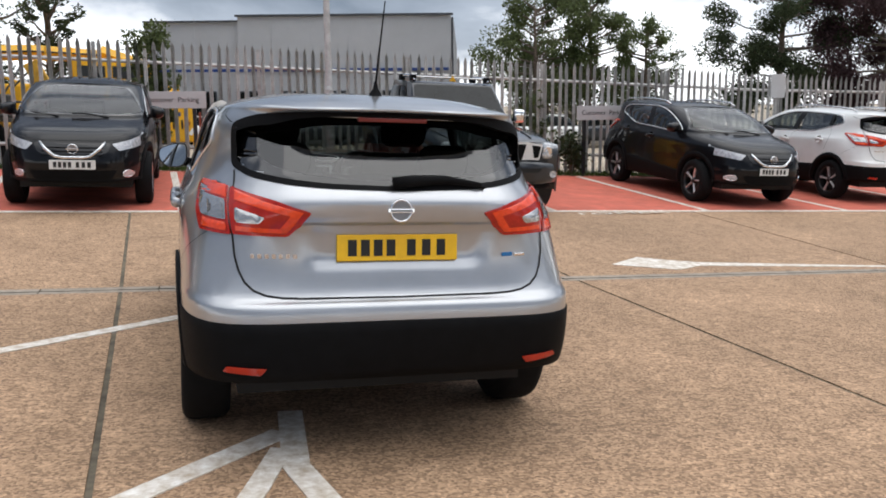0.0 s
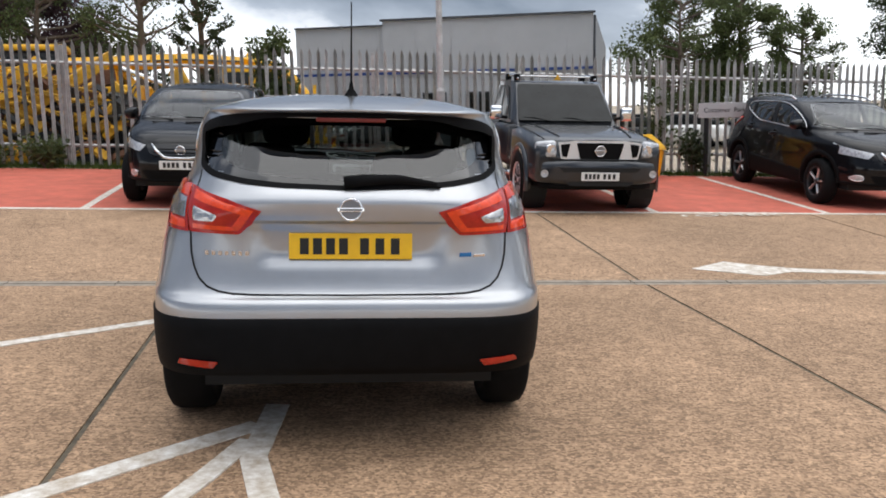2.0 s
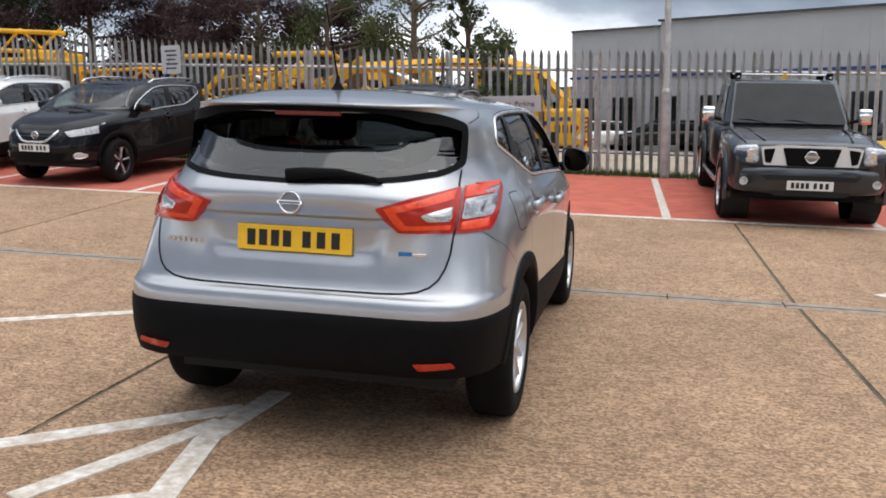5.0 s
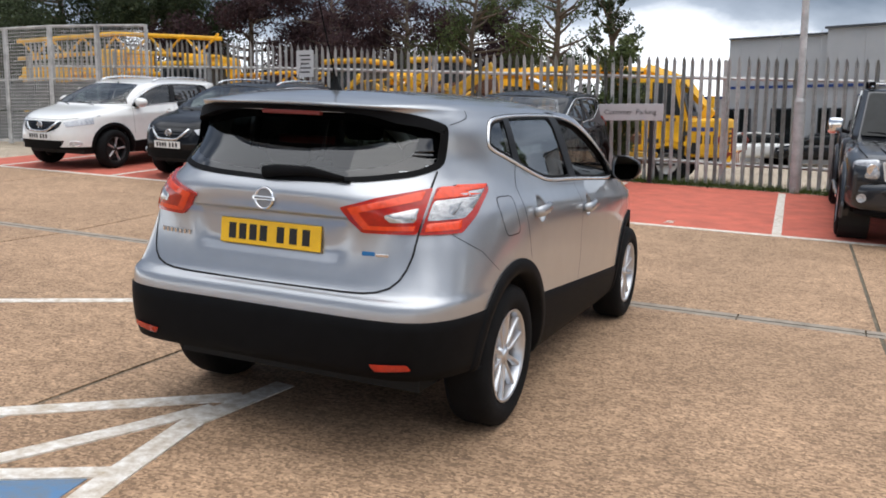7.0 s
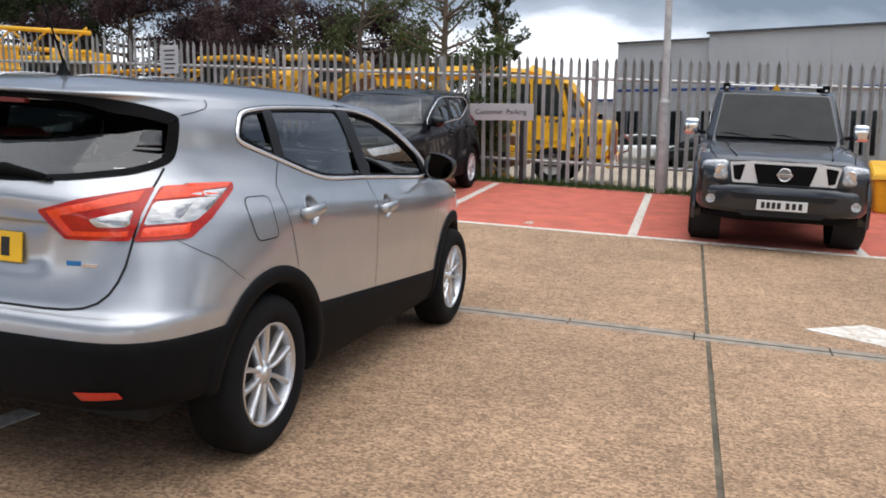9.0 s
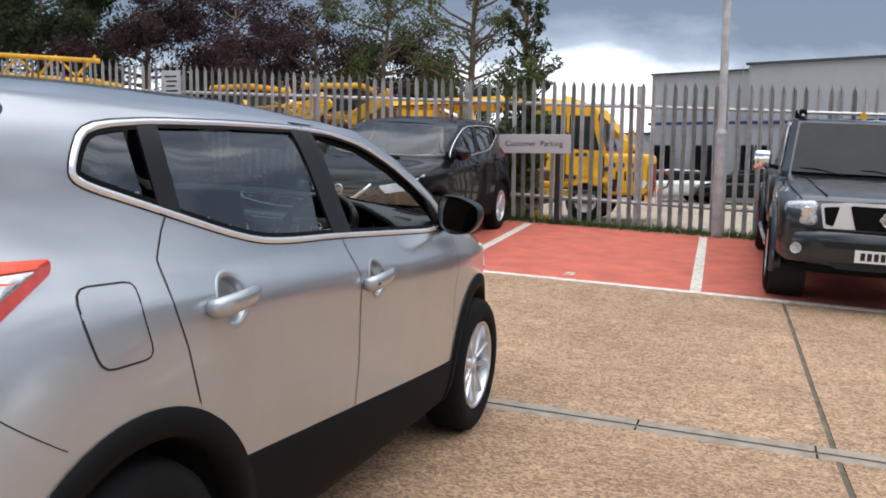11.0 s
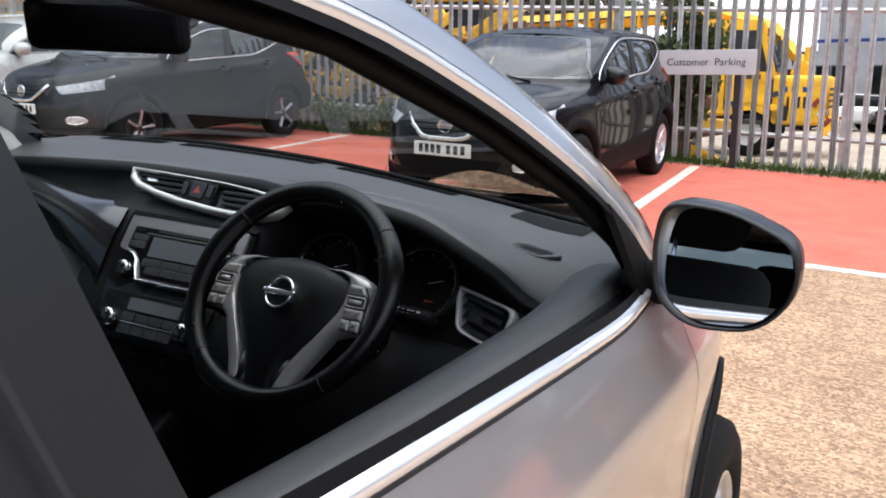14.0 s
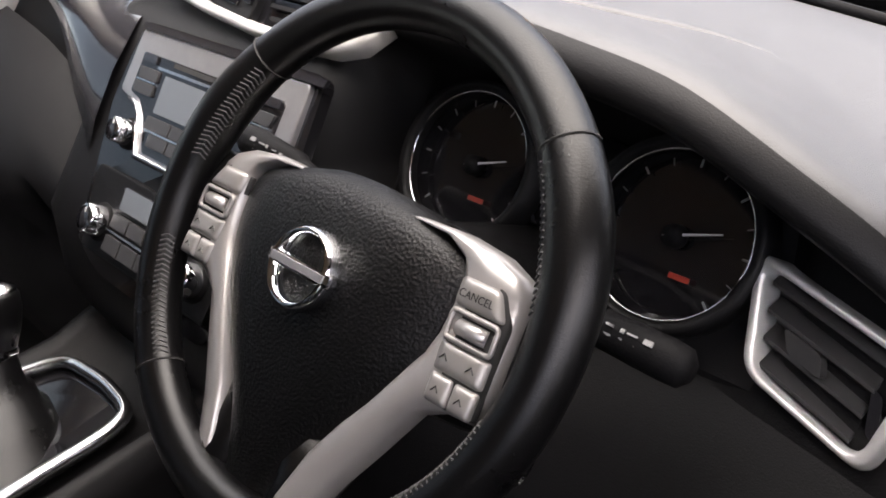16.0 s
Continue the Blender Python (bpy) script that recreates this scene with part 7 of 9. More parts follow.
# doors from within
for s in (1, -1):
    door = hero_panels["front_door_" + ("r" if s > 0 else "l")]
    rows = []
    for i in range(24):
        y = 1.98 + 1.0 * i / 23
        zt = 1.118 - 0.03 * (y - 2.0)
        xo = skin_x(y, zt)
        wide = 1.0 + 0.22 * ease(y, 2.1, 2.85)
        rows.append([Vector((s * (xo - (xo - x) * wide), y, z + 0.02 * ease(y, 2.7, 2.95))) for x, z in ((xo - 0.04, zt - 0.012), (xo - 0.043, zt + 0.004), (xo - 0.06, zt + 0.009), (xo - 0.085, zt + 0.004), (xo - 0.11, zt - 0.01), (xo - 0.128, zt - 0.04), (xo - 0.135, zt - 0.1), (xo - 0.115, zt - 0.25), (xo - 0.1, 0.5))])
    part("door_card", loft(rows), M_DOORTOP, door, "black door lining")
    edge = []
    for i in range(13):
        y = 1.96 + 1.0 * i / 12
        zt = 1.118 - 0.03 * (y - 2.0)
        xo = skin_x(y, zt)
        edge.append([Vector((s * (xo - d), y, zt + h)) for d, h in ((0.01, -0.012), (0.011, 0.002), (0.018, 0.007), (0.028, 0.005), (0.03, -0.002), (0.036, -0.002), (0.038, 0.004), (0.046, 0.005), (0.048, -0.014))])
    part("window_rubber", loft(edge), M_CLAD, door, "black rubber window seal")
    pil = [on_skin("s", y, z, s) for y, z in ((2.98, 1.11), (2.9, 1.19), (2.74, 1.275), (2.52, 1.365), (2.27, 1.445), (2.02, 1.482), (1.8, 1.488))]
    part("pillar_lining", tubed([p + Vector((-0.03 * s, 0.012, 0.002) if s > 0 else (0.045, 0.05, 0.0)) for p in fine(pil, 0.06, False)], 0.02 if s > 0 else 0.05, 8), M_CLAD if s > 0 else M_PALE, hero, "", True)
    part("door_rubber", tubed([p + Vector((-0.02 * s, -0.014, -0.02)) for p in fine(pil, 0.06, False)], 0.011, 6), M_CLAD, hero, "", True)
# headlining
part("headlining", loft([[Vector((x, y, 1.475 + 0.075 * (1 - (abs(x) / 0.62) ** 2.4) * min(1, (y - 0.2) / 0.6) * min(1, (2.55 - y) / 0.5))) for x in [-0.6 + 1.2 * i / 12 for i in range(13)]] for y in [0.4, 0.7, 1.0, 1.4, 1.8, 2.1, 2.35]]), M_PALE, hero, "pale fabric headlining")
rvm = new("rear_view_mirror")
rvm.parent = hero
rvm.matrix_basis = pose(0.1, 2.555, 1.449, 8, 0, 14)
part("mirror_case", boxed((0, 0, 0), (0.26, 0.035, 0.075), bevel=0.016, seg=3), M_CLAD, rvm)
part("mirror_face", boxed((0, -0.0175, 0), (0.235, 0.002, 0.056)), M_GLOSSBLACK, rvm)
part("mirror_stem", tubed([(0, 0.01, 0.01), (0, 0.05, 0.02)], 0.014, 8), M_CLAD, rvm)
part("sensor_housing", boxed((0.03, 0.075, 0.012), (0.12, 0.08, 0.05), bevel=0.016, seg=3), M_CLAD, rvm)


# ---- pickup truck ----
def box_section(bm, rows):
    """Joins rings of equal length into a closed skin."""
    vs = [[bm.verts.new(p) for p in r] for r in rows]
    n = len(vs[0])
    for a, b in zip(vs, vs[1:]):
        for i in range(n):
            bm.faces.new((a[i], a[(i + 1) % n], b[(i + 1) % n], b[i])).smooth = True
    bm.faces.new(vs[0][::-1])
    bm.faces.new(vs[-1])
    return vs


def superbox(hw, hh, n, pts=28):
    out = []
    for i in range(pts):
        a = math.tau * i / pts
        c, s = math.cos(a), math.sin(a)
        r = (abs(c) ** n + abs(s) ** n) ** (-1 / n)
        out.append((hw * r * c, hh * r * s))
    return out


def body_tube(stations, n=7):
    """Stations of (y, half width, z low, z high) along the car."""
    bm = bmesh.new()
    rows = []
    for y, hw, z0, z1 in stations:
        rows.append([(x, y, (z0 + z1) / 2 + z) for x, z in superbox(hw, (z1 - z0) / 2, n)])
    box_section(bm, rows)
    bmesh.ops.recalc_face_normals(bm, faces=bm.faces)
    return bm


def pickup(m):
    t = thing("pickup_truck", "dark grey double-cab pickup with roof bars, parked nose out", "truck", m)
    P = M_GREYPAINT
    # y forward, nose at 4.95
    part("bonnet_body", body_tube([(3.1, 0.9, 0.5, 1.13), (3.6, 0.92, 0.45, 1.12), (4.2, 0.915, 0.42, 1.08), (4.6, 0.9, 0.42, 1.03), (4.8, 0.86, 0.44, 0.98), (4.86, 0.8, 0.5, 0.93)], 8), P, t, "", True)
    part("cab_lower", body_tube([(1.35, 0.9, 0.48, 1.1), (2.2, 0.91, 0.46, 1.12), (3.15, 0.905, 0.46, 1.13)], 9), P, t, "", True)
    part("load_bed", body_tube([(-0.05, 0.88, 0.55, 1.12), (0.1, 0.9, 0.5, 1.14), (1.3, 0.9, 0.5, 1.12)], 9), P, t, "", True)
    cab = bmesh.new()
    low = [(1.38, 0.82, 1.1), (1.5, 0.83, 1.1), (2.3, 0.84, 1.11), (3.0, 0.83, 1.11), (3.2, 0.76, 1.1)]
    top = [(1.55, 0.7, 1.72), (1.68, 0.73, 1.74), (2.2, 0.735, 1.745), (2.42, 0.72, 1.735), (2.52, 0.665, 1.71)]
    vl = [cab.verts.new((s * x, y, z)) for s in (1, -1) for y, x, z in (low if s > 0 else low[::-1])]
    vt = [cab.verts.new((s * x, y, z)) for s in (1, -1) for y, x, z in (top if s > 0 else top[::-1])]
    n = len(vl)
    for i in range(n):
        cab.faces.new((vl[i], vl[(i + 1) % n], vt[(i + 1) % n], vt[i]))
    cab.faces.new(vt)
    bmesh.ops.recalc_face_normals(cab, faces=cab.faces)
    part("cab_upper", cab, P, t)

    def pane(name, quad, mat_):
        q = [Vector(p) for p in quad]
        nrm = (q[1] - q[0]).cross(q[2] - q[0]).normalized()
        if nrm.dot(sum(q, Vector()) / len(q) - Vector((0, 2.3, 1.3))) < 0:
            nrm = -nrm
        return part(name, prism([p + nrm * 0.004 for p in rounded(q, 0.05, 3)], 0.006, nrm), mat_, t)

    pane("windscreen", [(-0.735, 3.175, 1.155), (0.735, 3.175, 1.155), (0.648, 2.56, 1.685), (-0.648, 2.56, 1.685)], M_TRUCKGLASS)
    for s in (1, -1):
        pane("front_side_window", [(s * 0.826, 2.95, 1.16), (s * 0.83, 2.28, 1.16), (s * 0.752, 2.22, 1.66), (s * 0.74, 2.42, 1.65)], M_TRUCKGLASS)
        pane("rear_side_window", [(s * 0.83, 2.2, 1.16), (s * 0.825, 1.55, 1.18), (s * 0.75, 1.68, 1.65), (s * 0.752, 2.14, 1.66)], M_TRUCKGLASS)
        part("roof_bar", tubed([(s * 0.62, 1.6, 1.76), (s * 0.62, 1.65, 1.82), (s * 0.62, 2.4, 1.82), (s * 0.62, 2.48, 1.76)], 0.025, 8), M_SATIN, t, "", True)
        mir = new("door_mirror")
        mir.parent = t
        part("mirror_arm", tubed([(s * 0.85, 2.85, 1.18), (s * 0.95, 2.86, 1.2)], 0.025, 8), M_CLAD, mir)
        b = bmesh.new()
        box(b, (s * 1.03, 2.88, 1.26), (0.19, 0.12, 0.21), None, 0.045, 3)
        part("mirror_housing", b, M_CHROME, mir, "chrome mirror housing", True)
        # wide arches
        for ax in (1.0 - 0.05, 4.12):
            b = bmesh.new()
            rows = []
            for i in range(25):
                a = radians(-12 + 204 * i / 24)
                rows.append([b.verts.new((s * x, ax + r * math.cos(a), 0.39 + r * math.sin(a))) for r, x in ((0.52, 0.905), (0.5, 0.945), (0.43, 0.945), (0.42, 0.84))])
            for p, q in zip(rows, rows[1:]):
                for k in range(3):
                    b.faces.new((p[k], p[k + 1], q[k + 1], q[k])).smooth = True
            bmesh.ops.recalc_face_normals(b, faces=b.faces)
            part("wheel_arch", b, P, t)
            part("arch_well", lathe(bmesh.new(), [(0.0, s * 0.925), (0.42, s * 0.925), (0.42, s * 0.6)], 24, "x", (0, ax, 0.39)), M_GAP, t)
            w = new("wheel")
            w.parent = t
            w.matrix_basis = Matrix.Translation((s * 0.835, ax, 0.385)) @ pose(0, 0, 0, 20, 0, 0 if s > 0 else 180) @ Matrix.Diagonal((1.12, 1.11, 1.11, 1))
            wm = mesh_store[("wheel", "twin")]
            for k in ("tyre", "rim", "brake_disc", "hub"):
                o = new(k, wm[k])
                o.parent = w
            for i in range(5):
                o = new("spoke", wm["spoke"])
                o.parent = w
                o.matrix_basis = pose(0, 0, 0, 72 * i)
        part("side_step", tubed([(s * 0.88, 1.5, 0.42), (s * 0.93, 1.6, 0.4), (s * 0.93, 3.4, 0.4), (s * 0.88, 3.5, 0.42)], 0.035, 8), M_SATIN, t, "", True)
        # lamp and grille sides
        b = bmesh.new()
        box(b, (s * 0.71, 4.775, 0.865), (0.29, 0.16, 0.23), pose(0, 0, 0, 8, s * 6, -s * 20), 0.05, 3)
        part("headlamp", b, M_HEADLAMP, t, "clear headlamp", True)
        part("fog_lamp", lathe(bmesh.new(), [(0.05, 0.0), (0.05, 0.02), (0.0, 0.012)], 18, "y", (s * 0.745, 4.89, 0.56)), M_HEADLAMP, t)
        part("grille_side", prism(rounded([Vector((s * x, 4.885, z)) for x, z in ((0.41, 0.955), (0.54, 0.94), (0.515, 0.79), (0.45, 0.775))], 0.012), 0.01, (0, 1, 0)), M_CLAD, t, "black mesh side grille")
    part("grille_surround", prism(rounded([Vector((x, 4.865, z)) for x, z in ((-0.57, 0.965), (-0.34, 0.995), (0.34, 0.995), (0.57, 0.965), (0.53, 0.755), (0.3, 0.722), (-0.3, 0.722), (-0.53, 0.755))], 0.02), 0.024, (0, 1, 0)), M_SILVERPLASTIC, t, "bright silver grille surround")
    part("grille", prism(rounded([Vector((x, 4.885, z)) for x, z in ((-0.325, 0.965), (0.325, 0.965), (0.265, 0.752), (-0.265, 0.752))], 0.02), 0.012, (0, 1, 0)), M_CLAD, t, "black mesh grille")
    emblem_parts(t, Matrix.Translation((0, 4.905, 0.86)), 0.075)
    part("front_bumper", body_tube([(4.3, 0.9, 0.42, 0.72), (4.5, 0.915, 0.41, 0.735), (4.68, 0.9, 0.4, 0.74), (4.8, 0.85, 0.4, 0.74), (4.88, 0.76, 0.41, 0.738), (4.93, 0.62, 0.42, 0.73), (4.95, 0.45, 0.43, 0.72)], 6), P, t, "", True)
    part("skid_lip", body_tube([(4.5, 0.84, 0.34, 0.44), (4.75, 0.78, 0.33, 0.44), (4.86, 0.66, 0.34, 0.44), (4.91, 0.5, 0.36, 0.43)], 6), M_CLAD, t, "black plastic bumper lip", True)
    part("bumper_intake", prism(rounded([Vector((x, 4.94, z)) for x, z in ((-0.56, 0.645), (0.56, 0.645), (0.5, 0.585), (-0.5, 0.585))], 0.02), 0.018, (0, 1, 0)), M_GAP, t)
    part("lower_intake", prism(rounded([Vector((x, 4.935, z)) for x, z in ((-0.48, 0.46), (0.48, 0.46), (0.4, 0.4), (-0.4, 0.4))], 0.02), 0.018, (0, 1, 0)), M_GAP, t)
    part("bumper_step", tubed([(x, 4.9 - 0.16 * abs(x) ** 3, 0.742) for x in [-0.84 + 0.14 * k for k in range(13)]], 0.014, 6), M_GAP, t, "", True)
    for s in (1, -1):
        part("bonnet_crease", tubed([(s * 0.5, 4.62, 1.035), (s * 0.56, 4.2, 1.084), (s * 0.6, 3.6, 1.124)], 0.012, 6), P, t, "", True)
        part("bonnet_gap", tubed([(s * 0.72, 4.7, 1.0), (s * 0.79, 4.2, 1.068), (s * 0.8, 3.4, 1.112)], 0.006, 5), M_GAP, t, "", True)
        part("rack_foot", boxed((s * 0.62, 2.4, 1.79), (0.08, 0.16, 0.1), bevel=0.02), M_CLAD, t)
        part("rack_foot", boxed((s * 0.62, 1.75, 1.79), (0.08, 0.16, 0.1), bevel=0.02), M_CLAD, t)
        part("lamp_reflector", lathe(bmesh.new(), [(0.0, 0.01), (0.06, 0.008), (0.075, -0.02)], 18, "y", (s * 0.66, 4.87, 0.875)), M_CHROME, t)
    part("bonnet_edge", tubed([(x, 4.84 - 0.09 * abs(x) ** 2.5, 1.0 - 0.03 * abs(x)) for x in [-0.66 + 0.11 * k for k in range(13)]], 0.006, 5), M_GAP, t, "", True)
    number_plate(t, Matrix.Translation((0, 4.965, 0.53)) @ pose(0, 0, 0, 0, 0, 180), M_WPLATE)
    part("underbody", boxed((0, 2.4, 0.5), (1.4, 4.6, 0.2)), M_GAP, t)
    part("roof_rack_bar", boxed((0, 1.9, 1.81), (1.24, 0.06, 0.03), bevel=0.01), M_SATIN, t)
    part("roof_rack_bar", boxed((0, 2.35, 1.81), (1.24, 0.06, 0.03), bevel=0.01), M_SATIN, t)
    part("warning_mark", prism([Vector((x, 2.53, z)) for x, z in ((-0.06, 1.755), (0.06, 1.755), (0, 1.845))], 0.008, (0, 1, 0)), M_YELLOW, t)
    for x in (-0.4, 0.2):
        part("front_wiper", tubed([(x, 3.19, 1.14), (x + 0.3, 3.14, 1.2), (x + 0.45, 3.13, 1.2)], 0.01, 6), M_CLAD, t)
    return t


M_SILVERPLASTIC = mat("bright_silver_plastic", (0.72, 0.73, 0.74), 0.3, 0.2, coat=0.6)
M_TRUCKGLASS = mat("dark_vehicle_glass", (0.01, 0.012, 0.013), 0.03, spec=0.2, vary=0.4, scale=3)
pickup(on_lot(3.18, 12.62, 181.5))

# ---- warehouse ----
BL, BR = Vector((-2.6, 41.5)), Vector((11.5, 37.0))
along = (BR - BL).normalized()
house = thing("warehouse", "grey profiled steel warehouse with a blue band and dark windows", "building", Matrix.Translation((BR.x, BR.y, 0)) @ pose(0, 0, 0, 0, 0, math.degrees(math.atan2(along.y, along.x))))
LEN = (BR - BL).length
# local x runs back along the front from the right-hand corner (0), y inwards
SPLIT = -10.2
WALL_Z = -0.3
part("front_wall", boxed((SPLIT / 2, 12.0, 2.78), (-SPLIT, 24.0, 6.1)), M_SHEET, house)
part("low_wall", boxed(((SPLIT - LEN) / 2, 12.2, 2.65), (LEN + SPLIT, 24.0, 5.9)), M_SHEET, house)
# right side in a much darker grey than the front sheet
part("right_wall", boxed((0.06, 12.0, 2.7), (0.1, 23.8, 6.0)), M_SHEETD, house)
part("roof_trim", boxed((SPLIT / 2, -0.06, 5.83), (-SPLIT + 0.2, 0.16, 0.1)), M_SHEETD, house)
part("roof_trim", boxed(((SPLIT - LEN) / 2, 0.12, 5.6), (LEN + SPLIT, 0.16, 0.08)), M_SHEETD, house)
part("blue_band", boxed((-LEN / 2, -0.05, 3.28), (LEN, 0.12, 0.13)), M_BLUETRIM, house)
for i in range(8):
    part("sheet_joint", boxed((-1.2 - i * 1.85, -0.004, 4.55), (0.02, 0.016, 2.4)), M_SHEET, house)
for i in range(7):
    for dx in (-0.32, 0.32):
        w = new("window")
        w.parent = house
        w.location = (-1.2 - i * 2.15 + dx, -0.02, 1.35)
        part("frame", boxed((0, 0, 0), (0.56, 0.1, 1.9), bevel=0.01), M_SHEETD, w)
        part("pane", boxed((0, -0.05, 0), (0.46, 0.03, 1.78)), M_TRUCKGLASS, w)
# lower wing that reaches past the corner
part("low_wing", boxed((-LEN - 3.4, 4.0, 1.1), (6.8, 7.0, 3.6)), M_SHEET, house)
part("wing_trim", boxed((-LEN - 3.4, 0.44, 2.85), (6.8, 0.12, 0.13)), M_BLUETRIM, house)
for i in range(3):
    part("wing_window", boxed((-LEN - 1.2 - i * 1.9, 0.46, 1.45), (0.9, 0.08, 1.4)), M_TRUCKGLASS, house)

# ---- yard vehicles beyond the fence ----
def yard_wheel(parent, x, y, r, w=0.3):
    wh = new("wheel")
    wh.parent = parent
    wh.location = (x, y, r)
    part("tyre", lathe(bmesh.new(), [(r * 0.55, -w / 2), (r * 0.9, -w / 2), (r, -w / 3), (r, w / 3), (r * 0.9, w / 2), (r * 0.55, w / 2)], 28, "y"), M_RUBBER, wh, "", True)
    part("rim", lathe(bmesh.new(), [(0.0, -w * 0.3), (r * 0.3, -w * 0.34), (r * 0.56, -w * 0.44)], 24, "y"), M_SIGN, wh, "", True)


def crane_lorry(m, label):
    """A yellow mobile crane: low bonnet before a high cab, boom laid over it; nose at +x."""
    t = thing("crane_lorry", label, "truck", m, group="yellow plant")
    part("chassis", boxed((-1.5, 0, 0.85), (8.4, 0.9, 0.3), bevel=0.03), M_DARK, t)
    b = prism([Vector((x, -1.15, z)) for x, z in ((-0.35, 0.95), (1.72, 0.95), (1.78, 1.95), (1.45, 3.2), (-0.35, 3.25))], 2.3, (0, 1, 0))
    bmesh.ops.bevel(b, geom=list(b.edges), offset=0.06, segments=2, affect="EDGES")
    cabo = part("cab", b, M_YELLOW, t, "yellow crane cab")
    for s in (-1, 1):
        part("side_window", prism([Vector((x, s * 1.155, z)) for x, z in ((0.75, 2.05), (1.62, 2.0), (1.35, 2.95), (0.75, 2.98))], 0.012, (0, s, 0)), M_TRUCKGLASS, cabo)
        part("rear_window", prism([Vector((x, s * 1.155, z)) for x, z in ((-0.2, 2.1), (0.55, 2.1), (0.55, 2.98), (-0.2, 3.0))], 0.012, (0, s, 0)), M_TRUCKGLASS, cabo)
        part("door_gap", tubed([(0.65, s * 1.16, 1.1), (0.65, s * 1.16, 3.05)], 0.012, 4), M_GAP, cabo)
        part("grab_rail", tubed([(0.45, s * 1.2, 1.3), (0.45, s * 1.2, 2.0)], 0.02, 6), M_DARK, cabo)
    part("windscreen", prism([Vector((1.79, -1.0, 2.0)), Vector((1.79, 1.0, 2.0)), Vector((1.53, 1.0, 2.98)), Vector((1.53, -1.0, 2.98))], 0.012, (1, 0, 0.3)), M_TRUCKGLASS, cabo)
    b = bmesh.new()
    box(b, (2.3, 0, 1.35), (1.3, 2.25, 1.15), None, 0.12, 3)
    part("bonnet", b, M_YELLOW, t)
    part("bumper", boxed((3.0, 0, 0.72), (0.25, 2.3, 0.45), bevel=0.05), M_YELLOW, t)
    for i in range(4):
        part("hazard_stripe", boxed((2.72 + 0.13 * i, -1.15, 1.3 - 0.22 * i), (0.11, 0.03, 0.2), pose(0, 0, 0, 0, 35)), M_ORANGE if i % 2 == 0 else M_WPLATE, t)
    part("hazard_panel", boxed((3.1, -0.9, 1.2), (0.06, 0.5, 0.9)), M_ORANGE, t)
    for s in (-1, 1):
        for z0, z1 in ((1.1, 1.72), (1.78, 2.0)):
            part("door_panel", prism(rounded([Vector((x, s * 1.152, z)) for x, z in ((0.7, z0), (1.62, z0), (1.64, z1), (0.7, z1))], 0.05, 2), 0.014, (0, s, 0)), M_YELLOW, cabo)
        part("cab_step", boxed((1.2, s * 1.12, 0.82), (0.7, 0.12, 0.1), bevel=0.01), M_DARK, t)
        part("cab_step", boxed((1.2, s * 1.12, 0.55), (0.6, 0.12, 0.06), bevel=0.01), M_DARK, t)
        part("mirror_arm", tubed([(1.55, s * 1.15, 2.85), (1.85, s * 1.38, 2.8), (1.85, s * 1.38, 2.2)], 0.02, 6), M_DARK, t)
        part("mirror", boxed((1.86, s * 1.38, 2.5), (0.08, 0.18, 0.42), bevel=0.02), M_DARK, t)
        part("bonnet_gap", boxed((1.72, s * 1.12, 1.35), (0.06, 0.05, 1.0)), M_GAP, t)
        part("headlamp", lathe(bmesh.new(), [(0.0, 0.03), (0.1, 0.02), (0.11, -0.02)], 16, "x", (2.96, s * 0.85, 1.05)), M_HEADLAMP, t)
        for k in range(3):
            part("text_bar", boxed((1.0 + 0.2 * k, s * 1.172, 1.88), (0.13, 0.006, 0.1)), M_DARK, cabo)
            part("bonnet_bar", boxed((2.0 + 0.24 * k, s * 1.13, 1.6), (0.15, 0.012, 0.12)), M_BLUETRIM, t)
        for k in range(5):
            part("bonnet_louvre", boxed((2.1 + 0.12 * k, s * 1.128, 1.3), (0.05, 0.014, 0.26)), M_GAP, t)
    for k in range(4):
        part("front_slat", boxed((2.955, 0, 1.2 + 0.14 * k), (0.02, 1.3, 0.06)), M_DARK, t)
    for k in range(7):
        part("bumper_stripe", boxed((3.13, -0.95 + 0.31 * k, 0.72), (0.012, 0.15, 0.4), pose(0, 0, 0, 35)), M_ORANGE if k % 2 else M_WPLATE, t)
    part("tow_hook", tubed([(3.1, 0.4, 0.9), (3.35, 0.4, 1.0), (3.4, 0.4, 1.3), (3.2, 0.4, 1.5)], 0.035, 6), M_ORANGE, t, "", True)
    part("boom_head", boxed((2.3, -0.6, 2.05), (0.35, 0.34, 0.42), pose(0, 0, 0, 0, 35), 0.04), M_YELLOW, t)
    part("sheave", lathe(bmesh.new(), [(0.0, -0.06), (0.17, -0.06), (0.15, 0.0), (0.17, 0.06), (0.0, 0.06)], 20, "y", (2.45, -0.6, 1.85)), M_DARK, t)
    part("hoist_rope", tubed([(2.5, -0.6, 1.8), (2.62, -0.6, 1.2)], 0.012, 5), M_DARK, t)
    part("boom_rib", tubed([(-5.4, -0.16, 3.32), (-1.5, -0.16, 3.44), (0.5, -0.12, 3.34)], 0.03, 6), M_DARK, t)
    for k in range(8):
        part("boom_plate", boxed((-5.2 + 0.68 * k, -0.1, 3.36), (0.05, 0.3, 0.42)), M_YELLOW, t)
    part("beacon", lathe(bmesh.new(), [(0.07, 0.0), (0.07, 0.12), (0.04, 0.16), (0.0, 0.17)], 14, "z", (0.6, 0.7, 3.25)), M_ORANGE, t)
